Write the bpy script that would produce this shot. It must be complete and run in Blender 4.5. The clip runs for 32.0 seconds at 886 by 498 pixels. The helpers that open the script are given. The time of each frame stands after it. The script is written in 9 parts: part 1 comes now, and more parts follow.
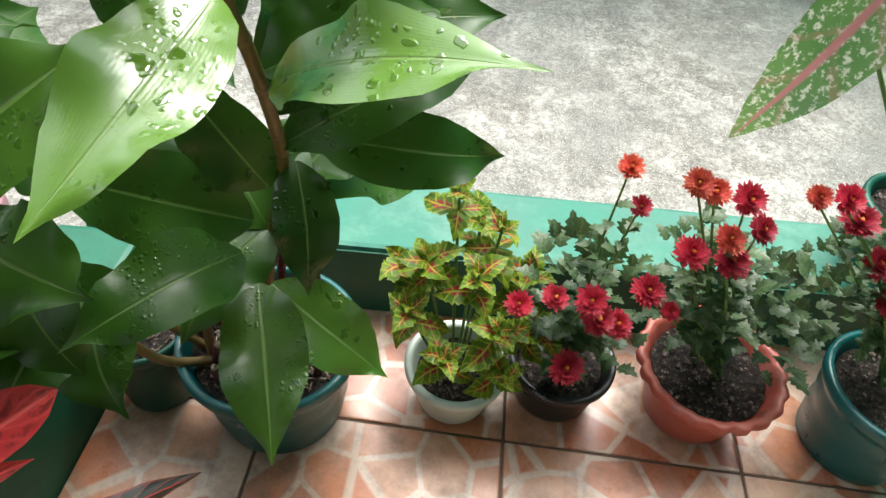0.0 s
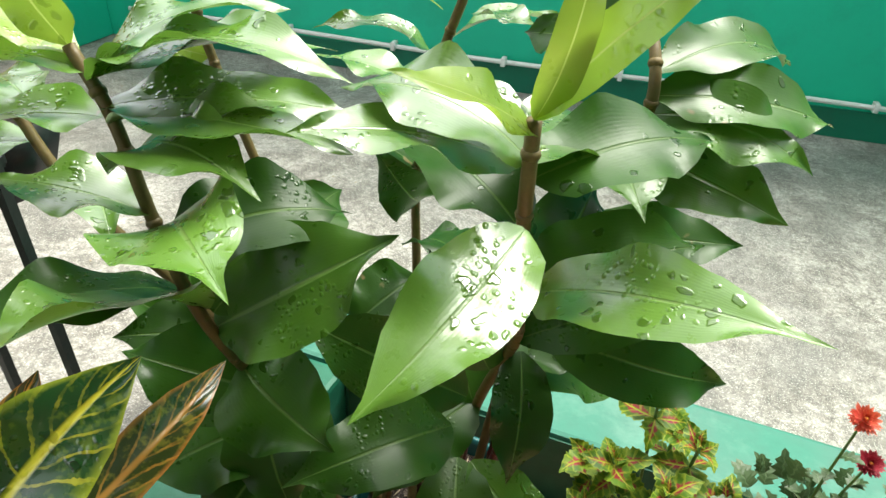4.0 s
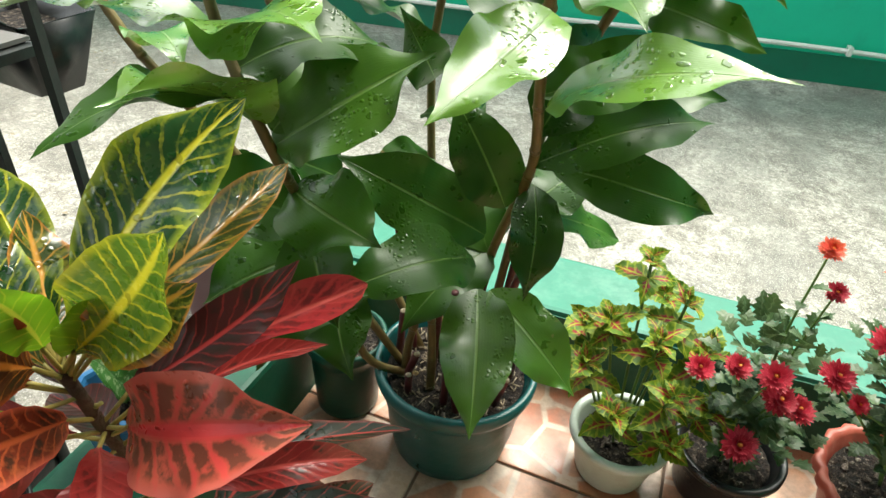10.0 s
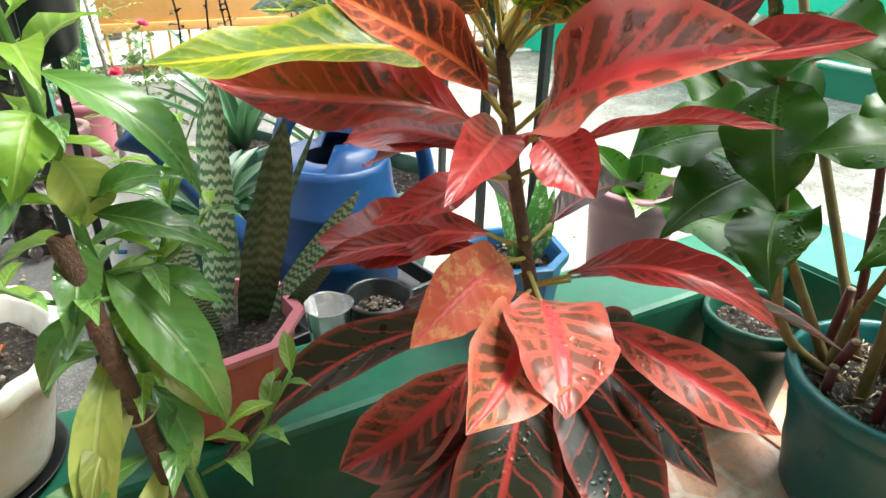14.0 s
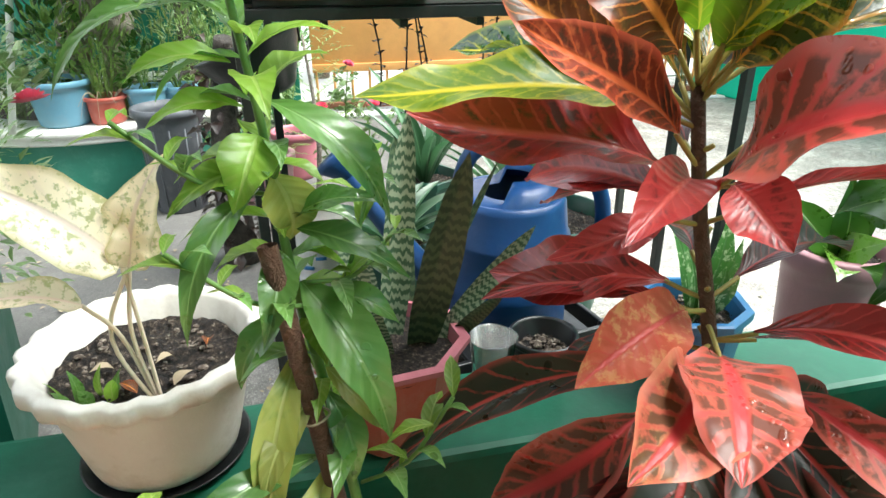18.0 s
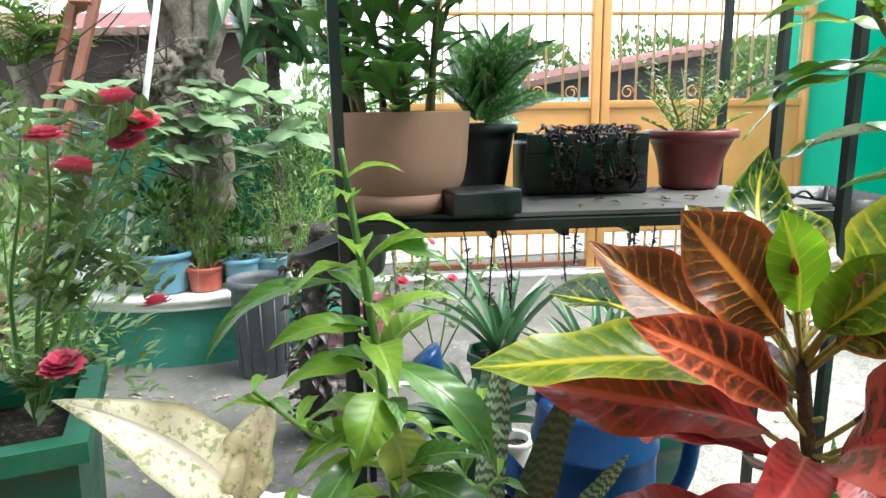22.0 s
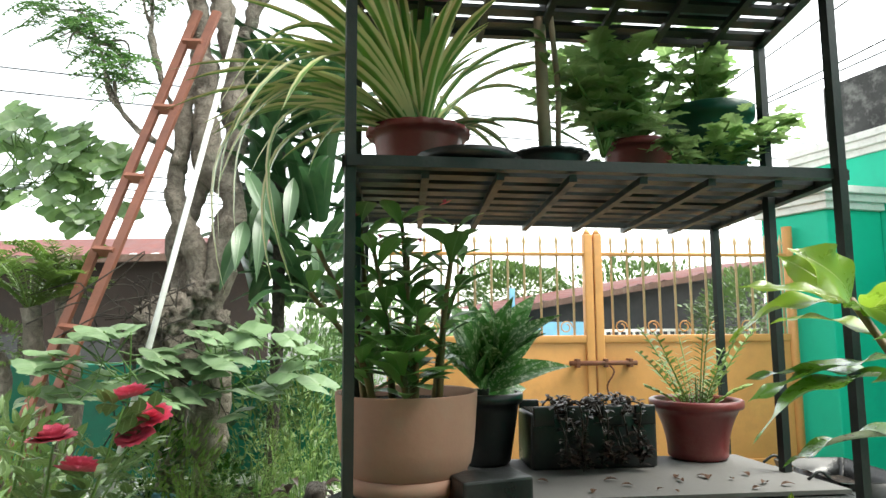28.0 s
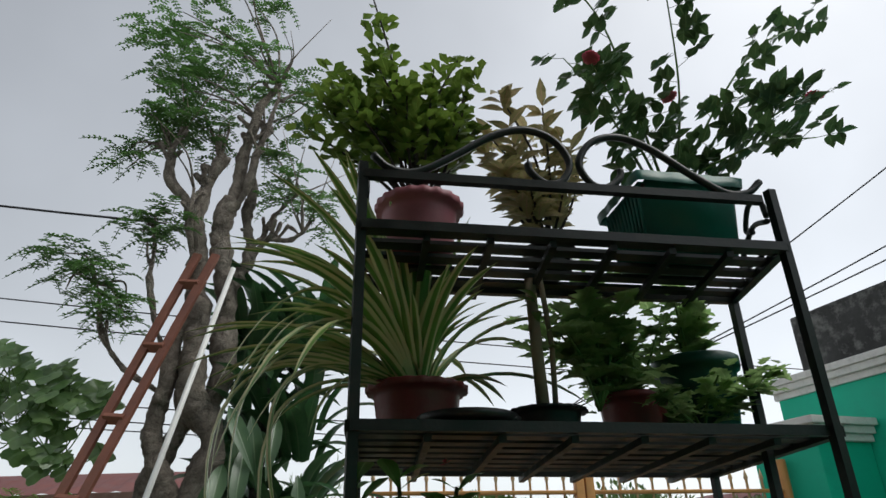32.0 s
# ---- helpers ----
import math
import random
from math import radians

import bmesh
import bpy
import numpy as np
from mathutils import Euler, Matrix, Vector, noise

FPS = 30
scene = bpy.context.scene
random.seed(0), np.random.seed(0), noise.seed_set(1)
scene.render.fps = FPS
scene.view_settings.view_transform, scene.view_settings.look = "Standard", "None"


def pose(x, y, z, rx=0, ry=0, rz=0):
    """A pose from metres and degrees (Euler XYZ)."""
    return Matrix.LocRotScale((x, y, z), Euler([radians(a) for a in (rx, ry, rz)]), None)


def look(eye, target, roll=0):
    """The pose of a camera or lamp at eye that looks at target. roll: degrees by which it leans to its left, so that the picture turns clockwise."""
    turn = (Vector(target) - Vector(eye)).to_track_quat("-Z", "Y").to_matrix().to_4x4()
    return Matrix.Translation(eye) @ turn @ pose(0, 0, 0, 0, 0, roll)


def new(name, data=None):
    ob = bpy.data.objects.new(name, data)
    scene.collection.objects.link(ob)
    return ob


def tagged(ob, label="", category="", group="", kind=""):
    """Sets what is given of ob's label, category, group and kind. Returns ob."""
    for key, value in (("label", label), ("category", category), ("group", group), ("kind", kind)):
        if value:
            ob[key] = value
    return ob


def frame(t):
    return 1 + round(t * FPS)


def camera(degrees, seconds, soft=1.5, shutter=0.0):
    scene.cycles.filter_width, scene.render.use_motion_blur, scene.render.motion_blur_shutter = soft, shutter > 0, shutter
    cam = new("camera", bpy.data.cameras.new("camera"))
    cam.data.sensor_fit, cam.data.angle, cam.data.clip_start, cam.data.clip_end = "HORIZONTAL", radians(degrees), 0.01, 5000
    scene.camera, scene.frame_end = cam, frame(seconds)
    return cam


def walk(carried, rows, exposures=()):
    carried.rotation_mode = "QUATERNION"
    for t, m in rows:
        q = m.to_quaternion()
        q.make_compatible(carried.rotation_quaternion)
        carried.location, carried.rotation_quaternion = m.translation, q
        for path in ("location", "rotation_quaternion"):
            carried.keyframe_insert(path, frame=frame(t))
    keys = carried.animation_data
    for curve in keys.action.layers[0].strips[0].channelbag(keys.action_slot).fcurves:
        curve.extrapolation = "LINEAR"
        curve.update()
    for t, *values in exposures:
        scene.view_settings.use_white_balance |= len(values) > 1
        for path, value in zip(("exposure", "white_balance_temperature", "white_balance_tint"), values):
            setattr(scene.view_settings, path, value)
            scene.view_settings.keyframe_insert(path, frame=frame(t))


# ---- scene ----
cam = camera(68.4, 32.0)
METRES, EYE, TILT, LEAN, TURN = 1.5, 1.17, -47.0, -4.0, 0.0
ROWS = [
    (0.0, 0.0, 0.0, 0.0, 0.0, 0.0, 0.0),
    (0.5, -0.0493, 0.0133, 0.0063, 1.68, -0.27, -2.16),
    (1.0, -0.084, 0.0223, 0.0149, 3.52, -0.17, -4.02),
    (1.5, -0.0994, 0.0211, 0.0183, 5.82, 0.38, -6.98),
    (2.0, -0.0889, 0.0099, 0.0177, 8.46, 1.94, -10.22),
    (2.5, -0.0835, 0.0034, 0.0198, 10.09, 3.25, -10.52),
    (3.0, -0.0755, -0.0064, 0.0239, 10.69, 5.83, -10.98),
    (3.5, -0.0661, -0.0187, 0.0255, 11.09, 9.18, -11.51),
    (4.0, -0.0553, -0.0366, 0.0232, 12.2, 12.39, -12.19),
    (4.5, -0.0479, -0.0516, 0.0231, 12.18, 15.17, -12.71),
    (6.5, -0.0237, -0.0922, 0.0001, 15.75, 18.58, -16.0),
    (7.0, -0.0296, -0.0939, -0.027, 13.96, 16.27, -13.33),
    (7.5, -0.0323, -0.0949, -0.0517, 12.86, 14.63, -13.36),
    (8.0, -0.0297, -0.0924, -0.0637, 12.17, 13.79, -13.23),
    (8.5, -0.032, -0.0883, -0.0752, 11.81, 13.13, -12.85),
    (9.0, -0.0388, -0.0871, -0.0842, 11.7, 12.38, -12.35),
    (9.5, -0.0421, -0.0828, -0.1004, 11.14, 11.45, -11.3),
    (10.0, -0.0547, -0.0823, -0.1199, 10.83, 10.9, -11.1),
    (10.5, -0.0789, -0.0785, -0.1378, 10.57, 10.59, -10.52),
    (11.0, -0.1019, -0.0557, -0.1511, 12.96, 8.99, -13.43),
    (11.5, -0.1016, -0.027, -0.1541, 20.01, 6.79, -18.61),
    (12.0, -0.0768, 0.0094, -0.1786, 26.72, 6.58, -23.69),
    (12.5, -0.0749, 0.0389, -0.2199, 31.55, 7.85, -27.6),
    (13.0, -0.0788, 0.0533, -0.2557, 34.87, 9.43, -30.07),
    (13.5, -0.0653, 0.0547, -0.2921, 39.93, 8.79, -33.21),
    (14.0, -0.0521, 0.0501, -0.3097, 43.81, 7.06, -35.39),
    (14.5, -0.0527, 0.0491, -0.3309, 50.01, 1.44, -38.17),
    (16.5, -0.0533, 0.0616, -0.334, 56.14, -3.5, -41.14),
    (17.0, -0.0524, 0.056, -0.3356, 59.67, -3.98, -42.15),
    (17.5, -0.0537, 0.0515, -0.3292, 61.43, -3.09, -41.85),
    (18.0, -0.05, 0.0471, -0.3153, 61.97, -0.8, -41.52),
    (18.5, -0.0466, 0.0502, -0.3024, 61.46, 0.84, -41.32),
    (19.0, -0.043, 0.0398, -0.2921, 61.85, 3.38, -40.98),
    (19.5, -0.0368, 0.022, -0.2881, 62.21, 6.18, -41.3),
    (20.0, -0.0324, 0.0125, -0.287, 62.99, 7.24, -41.48),
    (20.5, -0.0311, 0.0088, -0.2852, 64.98, 7.22, -41.61),
    (21.0, -0.0331, -0.0012, -0.2862, 65.77, 7.47, -42.22),
    (21.5, -0.0407, -0.0112, -0.2841, 68.03, 7.05, -42.43),
    (22.0, -0.0492, -0.0218, -0.2854, 69.52, 6.88, -43.19),
    (22.5, -0.0531, -0.0369, -0.286, 70.16, 8.78, -43.69),
    (23.0, -0.0536, -0.0421, -0.2818, 70.31, 10.48, -43.88),
    (23.5, -0.0517, -0.0489, -0.2776, 70.5, 12.58, -44.64),
    (24.0, -0.0547, -0.0513, -0.274, 69.84, 14.35, -43.81),
    (24.5, -0.0583, -0.0559, -0.2715, 70.28, 15.28, -43.43),
    (26.5, -0.0506, -0.0817, -0.2633, 68.7, 21.06, -43.55),
    (27.0, -0.05, -0.0845, -0.2559, 68.41, 22.66, -43.43),
    (27.5, -0.0465, -0.0888, -0.2472, 68.75, 24.2, -43.45),
    (28.0, -0.0437, -0.0956, -0.2401, 68.62, 25.88, -43.5),
    (28.5, -0.0416, -0.1012, -0.2353, 69.02, 26.84, -43.29),
    (29.0, -0.0408, -0.1082, -0.2324, 69.74, 27.81, -42.47),
    (29.5, -0.0423, -0.1166, -0.2337, 68.03, 30.9, -42.32),
    (30.0, -0.0417, -0.1242, -0.2323, 68.53, 32.35, -42.26),
    (30.5, -0.0367, -0.1312, -0.231, 68.67, 35.11, -42.1),
    (31.0, -0.0361, -0.137, -0.2325, 68.72, 37.62, -42.34),
    (31.5, -0.0269, -0.1426, -0.235, 68.18, 41.97, -42.3),
    (32.0, -0.0213, -0.1458, -0.2379, 66.77, 46.36, -42.19),
]
EXPOSURES = [(0.0, 2.2, 6450, 10), (2.0, 2.2, 6650, 5), (4.0, 2.15, 6750, 4), (6.5, 2.0, 6900, 4), (8.0, 2.2, 6850, 4), (10.0, 2.4, 6850, 3), (12.0, 2.9, 6800, 2), (13.0, 3.1, 6650, 2), (14.0, 3.12, 6500, 5), (17.0, 2.92, 6350, 5), (21.0, 2.8, 6200, 5), (24.0, 2.36, 6400, 5), (27.0, 2.35, 6600, 4), (28.5, 2.18, 6700, 4), (30.5, 1.7, 6650, 5), (31.2, 1.05, 6550, 6), (32.0, 0.3, 6400, 8)]
walk(cam, [(t, pose(0, 0, EYE, TILT, LEAN, TURN) @ pose(METRES * x, METRES * y, METRES * z, 90 + pitch, roll, yaw)) for t, x, y, z, yaw, pitch, roll in ROWS], EXPOSURES)

# ---- world and sun: bright overcast day ----
world = bpy.data.worlds.new("overcast_sky")
scene.world = world
world.use_nodes = True
wn, wl = world.node_tree.nodes, world.node_tree.links
sky = wn.new("ShaderNodeTexSky")
sky.sky_type, sky.sun_disc = "NISHITA", False
sky.sun_elevation, sky.sun_rotation = radians(58), radians(-20)
sky.dust_density, sky.air_density, sky.ozone_density = 1.0, 1.0, 1.0
soft_sky = wn.new("ShaderNodeHueSaturation")
soft_sky.inputs["Saturation"].default_value = 0.22
wl.new(sky.outputs[0], soft_sky.inputs["Color"])
where = wn.new("ShaderNodeTexCoord")
cloud = wn.new("ShaderNodeTexNoise")
cloud.inputs["Scale"].default_value, cloud.inputs["Detail"].default_value = 2.2, 4.0
wl.new(where.outputs["Generated"], cloud.inputs["Vector"])
thick = wn.new("ShaderNodeMapRange")
thick.inputs["To Min"].default_value, thick.inputs["To Max"].default_value = 0.72, 1.3
wl.new(cloud.outputs["Fac"], thick.inputs["Value"])
cover = wn.new("ShaderNodeVectorMath")
cover.operation = "MULTIPLY"
wl.new(soft_sky.outputs[0], cover.inputs[0])
wl.new(thick.outputs[0], cover.inputs[1])
wl.new(cover.outputs[0], wn["Background"].inputs[0])
wn["Background"].inputs[1].default_value = 0.115
sun = new("sun", bpy.data.lights.new("sun", "SUN"))
sun.data.energy, sun.data.angle, sun.data.color = 1.5, radians(35), (1.0, 0.97, 0.92)
sun.matrix_world = look((1.2, 2.6, 5.0), (0, 0, 0))

# ---- material tools ----
def material(name, rough=0.6, metal=0.0, spec=0.5):
    m = bpy.data.materials.new(name)
    m.use_nodes = True
    b = m.node_tree.nodes["Principled BSDF"]
    b.inputs["Roughness"].default_value, b.inputs["Metallic"].default_value = rough, metal
    b.inputs["Specular IOR Level"].default_value = spec
    return m, m.node_tree.nodes, m.node_tree.links, b


def node(nodes, kind, **values):
    n = nodes.new(kind)
    for key, v in values.items():
        n.inputs[key.replace("_", " ")].default_value = v
    return n


def ramp(nodes, links, fac, stops):
    r = nodes.new("ShaderNodeValToRGB")
    e = r.color_ramp.elements
    while len(e) < len(stops):
        e.new(0.5)
    for k, (p, c) in zip(e, stops):
        k.position = p
        k.color = (*c, 1) if isinstance(c, tuple) else (c, c, c, 1)
    links.new(fac, r.inputs[0])
    return r.outputs[0]


def blend(nodes, links, fac, a, b, mode="MIX"):
    m = nodes.new("ShaderNodeMix")
    m.data_type, m.blend_type = "RGBA", mode
    for sock, v in ((m.inputs[0], fac), (m.inputs[6], a), (m.inputs[7], b)):
        if isinstance(v, (int, float)):
            sock.default_value = v
        elif isinstance(v, tuple):
            sock.default_value = (*v, 1)
        else:
            links.new(v, sock)
    return m.outputs[2]


def noise_of(nodes, links, scale, detail=4.0, rough=0.6, space="Object", distort=0.0):
    c = nodes.new("ShaderNodeTexCoord")
    t = node(nodes, "ShaderNodeTexNoise", Scale=scale, Detail=detail, Roughness=rough, Distortion=distort)
    links.new(c.outputs[space], t.inputs["Vector"])
    return t.outputs["Fac"]


def bump(nodes, links, bsdf, height, strength=0.3, distance=0.01):
    b = node(nodes, "ShaderNodeBump", Strength=strength, Distance=distance)
    links.new(height, b.inputs["Height"])
    links.new(b.outputs[0], bsdf.inputs["Normal"])
    links.new(b.outputs[0], bsdf.inputs["Coat Normal"])


def plain(name, colour, rough=0.6, metal=0.0, vary=0.25, scale=8.0, dirt=None, dirt_amount=0.35, relief=0.15, spec=0.5):
    """A painted, fired or moulded surface: base colour with slow and fine variation, dirt patches and fine relief."""
    m, n, l, b = material(name, rough, metal, spec)
    slow = noise_of(n, l, scale, 5)
    fine = noise_of(n, l, scale * 11, 3)
    dark = tuple(c * (1 - vary) for c in colour)
    light = tuple(min(1, c * (1 + vary)) for c in colour)
    col = ramp(n, l, slow, [(0.3, dark), (0.7, light)])
    col = blend(n, l, ramp(n, l, fine, [(0.45, 0.0), (0.75, 0.35)]), col, dark)
    if dirt:
        patch = noise_of(n, l, scale * 2.3, 6, 0.7)
        col = blend(n, l, ramp(n, l, patch, [(0.5, 0.0), (0.72, dirt_amount)]), col, dirt)
    l.new(col, b.inputs["Base Color"])
    r = ramp(n, l, slow, [(0.3, max(0.05, rough - 0.12)), (0.7, min(1.0, rough + 0.12))])
    l.new(r, b.inputs["Roughness"])
    if relief:
        bump(n, l, b, fine, relief, 0.004)
    return m


def leafy(name, under, over, rib, rough=0.35, veins=14.0, rib_width=0.06, vein_amount=0.35, blotch=None, blotch_amount=0.0, edge=None, through_light=0.25, vary=0.25, wet=0.0, cells=None, cell_amount=0.9, fine_vein=0.72, cover=0.42, lines=0.0, heart=None, coat=(0.3, 0.3), speck=60.0, scars=None, spec=0.5):
    """A leaf: colours over its length and width (UV: u across 0..1, v along 0..1), midrib, side veins, blotches, translucency."""
    m, n, l, b = material(name, rough, 0.0, spec)
    uv = n.new("ShaderNodeTexCoord")
    sep = n.new("ShaderNodeSeparateXYZ")
    l.new(uv.outputs["UV"], sep.inputs[0])

    def calc(op, a, c=None, clamp=False):
        k = n.new("ShaderNodeMath")
        k.operation, k.use_clamp = op, clamp
        for s, v in zip(k.inputs, (a, c)):
            if v is None:
                continue
            if isinstance(v, (int, float)):
                s.default_value = v
            else:
                l.new(v, s)
        return k.outputs[0]

    across = calc("ABSOLUTE", calc("SUBTRACT", sep.outputs[0], 0.5))
    info = n.new("ShaderNodeObjectInfo")
    big = noise_of(n, l, 9.0, 3)
    col = ramp(n, l, big, [(0.3, under), (0.7, over)])
    hsv = node(n, "ShaderNodeHueSaturation", Saturation=1.0)
    shade = calc("ADD", calc("MULTIPLY", info.outputs["Random"], 2 * vary), 1 - vary)
    l.new(shade, hsv.inputs["Value"])
    l.new(col, hsv.inputs["Color"])
    col = hsv.outputs[0]
    if blotch:
        spots = noise_of(n, l, speck, 3, 0.7)
        col = blend(n, l, ramp(n, l, spots, [(0.52, 0.0), (0.62, blotch_amount)]), col, blotch)
    slant = calc("SUBTRACT", sep.outputs[1], calc("MULTIPLY", calc("SUBTRACT", across, calc("MULTIPLY", calc("MULTIPLY", across, across), 0.35)), 0.42))
    wobble = calc("MULTIPLY", noise_of(n, l, 22.0, 4), 0.13)
    other_half = calc("MULTIPLY", calc("GREATER_THAN", sep.outputs[0], 0.5), 2.4)
    shift = calc("ADD", other_half, calc("MULTIPLY", info.outputs["Random"], 6.0))
    wave = calc("SINE", calc("ADD", calc("MULTIPLY", calc("ADD", slant, wobble), veins * 6.283), shift))
    vein = ramp(n, l, calc("ADD", calc("MULTIPLY", wave, 0.5), 0.5), [(fine_vein, 0.0), (0.5 + fine_vein * 0.48, vein_amount)])
    vein = calc("MULTIPLY", vein, ramp(n, l, noise_of(n, l, 48.0, 3, 0.6), [(0.36, 0.15), (0.55, 1.0)]))
    if cells:
        worn = calc("ADD", calc("MULTIPLY", wave, 0.5), calc("MULTIPLY", noise_of(n, l, 95.0, 4, 0.65), 0.9))
        gap = ramp(n, l, worn, [(0.52, 1.0), (0.82, 0.0)])
        ragged = calc("ADD", across, calc("MULTIPLY", calc("SUBTRACT", noise_of(n, l, 70.0, 3), 0.5), 0.16))
        inner = ramp(n, l, ragged, [(rib_width * 0.6 + 0.02, 0.0), (rib_width * 0.6 + 0.05, 1.0), (0.36, 1.0), (0.43, 0.0)])
        patchy = ramp(n, l, noise_of(n, l, 40.0, 4, 0.65), [(cover, 0.0), (cover + 0.1, cell_amount)])
        col = blend(n, l, calc("MULTIPLY", calc("MULTIPLY", gap, inner), patchy), col, cells)
    if heart:
        core = calc("ADD", calc("ADD", across, calc("MULTIPLY", calc("ABSOLUTE", calc("SUBTRACT", sep.outputs[1], 0.38)), 0.35)), calc("MULTIPLY", calc("SUBTRACT", noise_of(n, l, 60.0, 3), 0.5), 0.4))
        col = blend(n, l, ramp(n, l, core, [(0.13, 0.95), (0.23, 0.0)]), col, heart)
    col = blend(n, l, vein, col, rib)
    ribs = ramp(n, l, across, [(0.0, 1.0), (rib_width * 0.5, 0.9), (rib_width, 0.0)])
    col = blend(n, l, ribs, col, rib)
    if edge:
        rim = ramp(n, l, across, [(0.40, 0.0), (0.49, 0.85)])
        col = blend(n, l, rim, col, edge)
    b.inputs["Coat Weight"].default_value, b.inputs["Coat Roughness"].default_value = coat
    b.inputs["Coat IOR"].default_value = 1.5 + 0.3 * coat[0]
    if wet:
        where = ramp(n, l, noise_of(n, l, 14.0, 2, 0.5), [(0.54, 0.0), (0.62, 1.0)])
        c = n.new("ShaderNodeTexCoord")
        bead = n.new("ShaderNodeTexVoronoi")
        bead.inputs["Scale"].default_value = 130.0
        warp = node(n, "ShaderNodeTexNoise", Scale=45.0, Detail=2.0)
        l.new(c.outputs["Object"], warp.inputs["Vector"])
        bent = blend(n, l, 0.012, c.outputs["Object"], warp.outputs["Color"], "ADD")
        l.new(bent, bead.inputs["Vector"])
        drop = calc("MULTIPLY", ramp(n, l, bead.outputs["Distance"], [(0.15, 1.0), (0.42, 0.0)]), where)
        pool = n.new("ShaderNodeTexVoronoi")
        pool.inputs["Scale"].default_value = 62.0
        l.new(blend(n, l, 0.03, c.outputs["Object"], warp.outputs["Color"], "ADD"), pool.inputs["Vector"])
        pick = n.new("ShaderNodeSeparateColor")
        l.new(pool.outputs["Color"], pick.inputs[0])
        puddle = calc("MULTIPLY", ramp(n, l, pool.outputs["Distance"], [(0.26, 1.0), (0.36, 0.0)]), ramp(n, l, pick.outputs[0], [(1.0 - 0.38 * wet, 0.0), (1.02 - 0.38 * wet, 1.0)]))
        puddle = calc("MULTIPLY", puddle, ramp(n, l, noise_of(n, l, 7.0, 2, 0.5), [(0.42, 0.0), (0.52, 1.0)]))
        drop = calc("MAXIMUM", drop, puddle)
        col = blend(n, l, calc("MULTIPLY", puddle, 0.55), col, tuple(v * 0.45 for v in under))
        l.new(blend(n, l, drop, (coat[1],) * 3, (0.03, 0.03, 0.03)), b.inputs["Coat Roughness"])
        film = ramp(n, l, noise_of(n, l, 40.0, 3, 0.6), [(0.45, rough), (0.65, rough * 0.75)])
        wetness = blend(n, l, drop, film, (0.04, 0.04, 0.04))
        l.new(wetness, b.inputs["Roughness"])
    if scars:
        mark = noise_of(n, l, 17.0, 3, 0.5)
        col = blend(n, l, ramp(n, l, mark, [(0.72, 0.0), (0.745, 0.85)]), col, scars)
    l.new(col, b.inputs["Base Color"])
    h = calc("ADD", calc("MULTIPLY", ribs, -1.0), calc("MULTIPLY", wave, 0.15))
    h = calc("ADD", h, calc("MULTIPLY", noise_of(n, l, 55.0, 3), 0.3))
    if lines:
        streak = calc("SINE", calc("ADD", calc("MULTIPLY", sep.outputs[0], lines * 6.283), calc("MULTIPLY", noise_of(n, l, 18.0, 2), 3.0)))
        h = calc("ADD", h, calc("MULTIPLY", streak, 0.014))
    if wet:
        h = calc("ADD", h, calc("MULTIPLY", drop, 0.9))
    bump(n, l, b, h, 0.35, 0.003)
    if through_light:
        tr = n.new("ShaderNodeBsdfTranslucent")
        l.new(col, tr.inputs[0])
        mix = n.new("ShaderNodeMixShader")
        mix.inputs[0].default_value = through_light
        l.new(b.outputs[0], mix.inputs[1])
        l.new(tr.outputs[0], mix.inputs[2])
        l.new(mix.outputs[0], n["Material Output"].inputs[0])
    return m


# ---- mesh tools ----
def part(name, bm, mat, parent=None, label="", smooth=True):
    """Links a bmesh as one mesh object under a thing or a part."""
    me = bpy.data.meshes.new(name)
    bm.normal_update()
    bm.to_mesh(me)
    bm.free()
    for p in me.polygons:
        p.use_smooth = smooth
    if mat:
        me.materials.append(mat)
    ob = new(name, me)
    if parent:
        ob.parent = parent
    if label:
        tagged(ob, label)
    return ob


def thing(name, label, category, where=(0, 0, 0), turn=0.0, group="", kind=""):
    e = new(name)
    e.empty_display_size = 0.05
    e.matrix_world = pose(*where, 0, 0, turn)
    return tagged(e, label, category, group, kind)


def box(bm, lo, hi, bevel=0.0, m=None):
    c = [(a + b) / 2 for a, b in zip(lo, hi)]
    s = [abs(b - a) for a, b in zip(lo, hi)]
    got = bmesh.ops.create_cube(bm, size=1, matrix=(m or Matrix()) @ Matrix.LocRotScale(c, None, s))
    if bevel:
        es = {e for v in got["verts"] for e in v.link_edges}
        bmesh.ops.bevel(bm, geom=list(es), offset=bevel, segments=2, affect="EDGES", profile=0.6)
    return bm


def lathe(bm, profile, seg=40, wave=None):
    """Turns (radius, height) pairs round z. wave(angle, k): factor on the radius of ring k."""
    rings = []
    for k, (r, z) in enumerate(profile):
        ring = []
        for i in range(seg):
            a = 2 * math.pi * i / seg
            f = wave(a, k) if wave else 1
            ring.append(bm.verts.new((r * f * math.cos(a), r * f * math.sin(a), z)))
        rings.append(ring)
    for a, b in zip(rings, rings[1:]):
        for i in range(seg):
            j = (i + 1) % seg
            bm.faces.new((a[i], a[j], b[j], b[i]))
    return rings


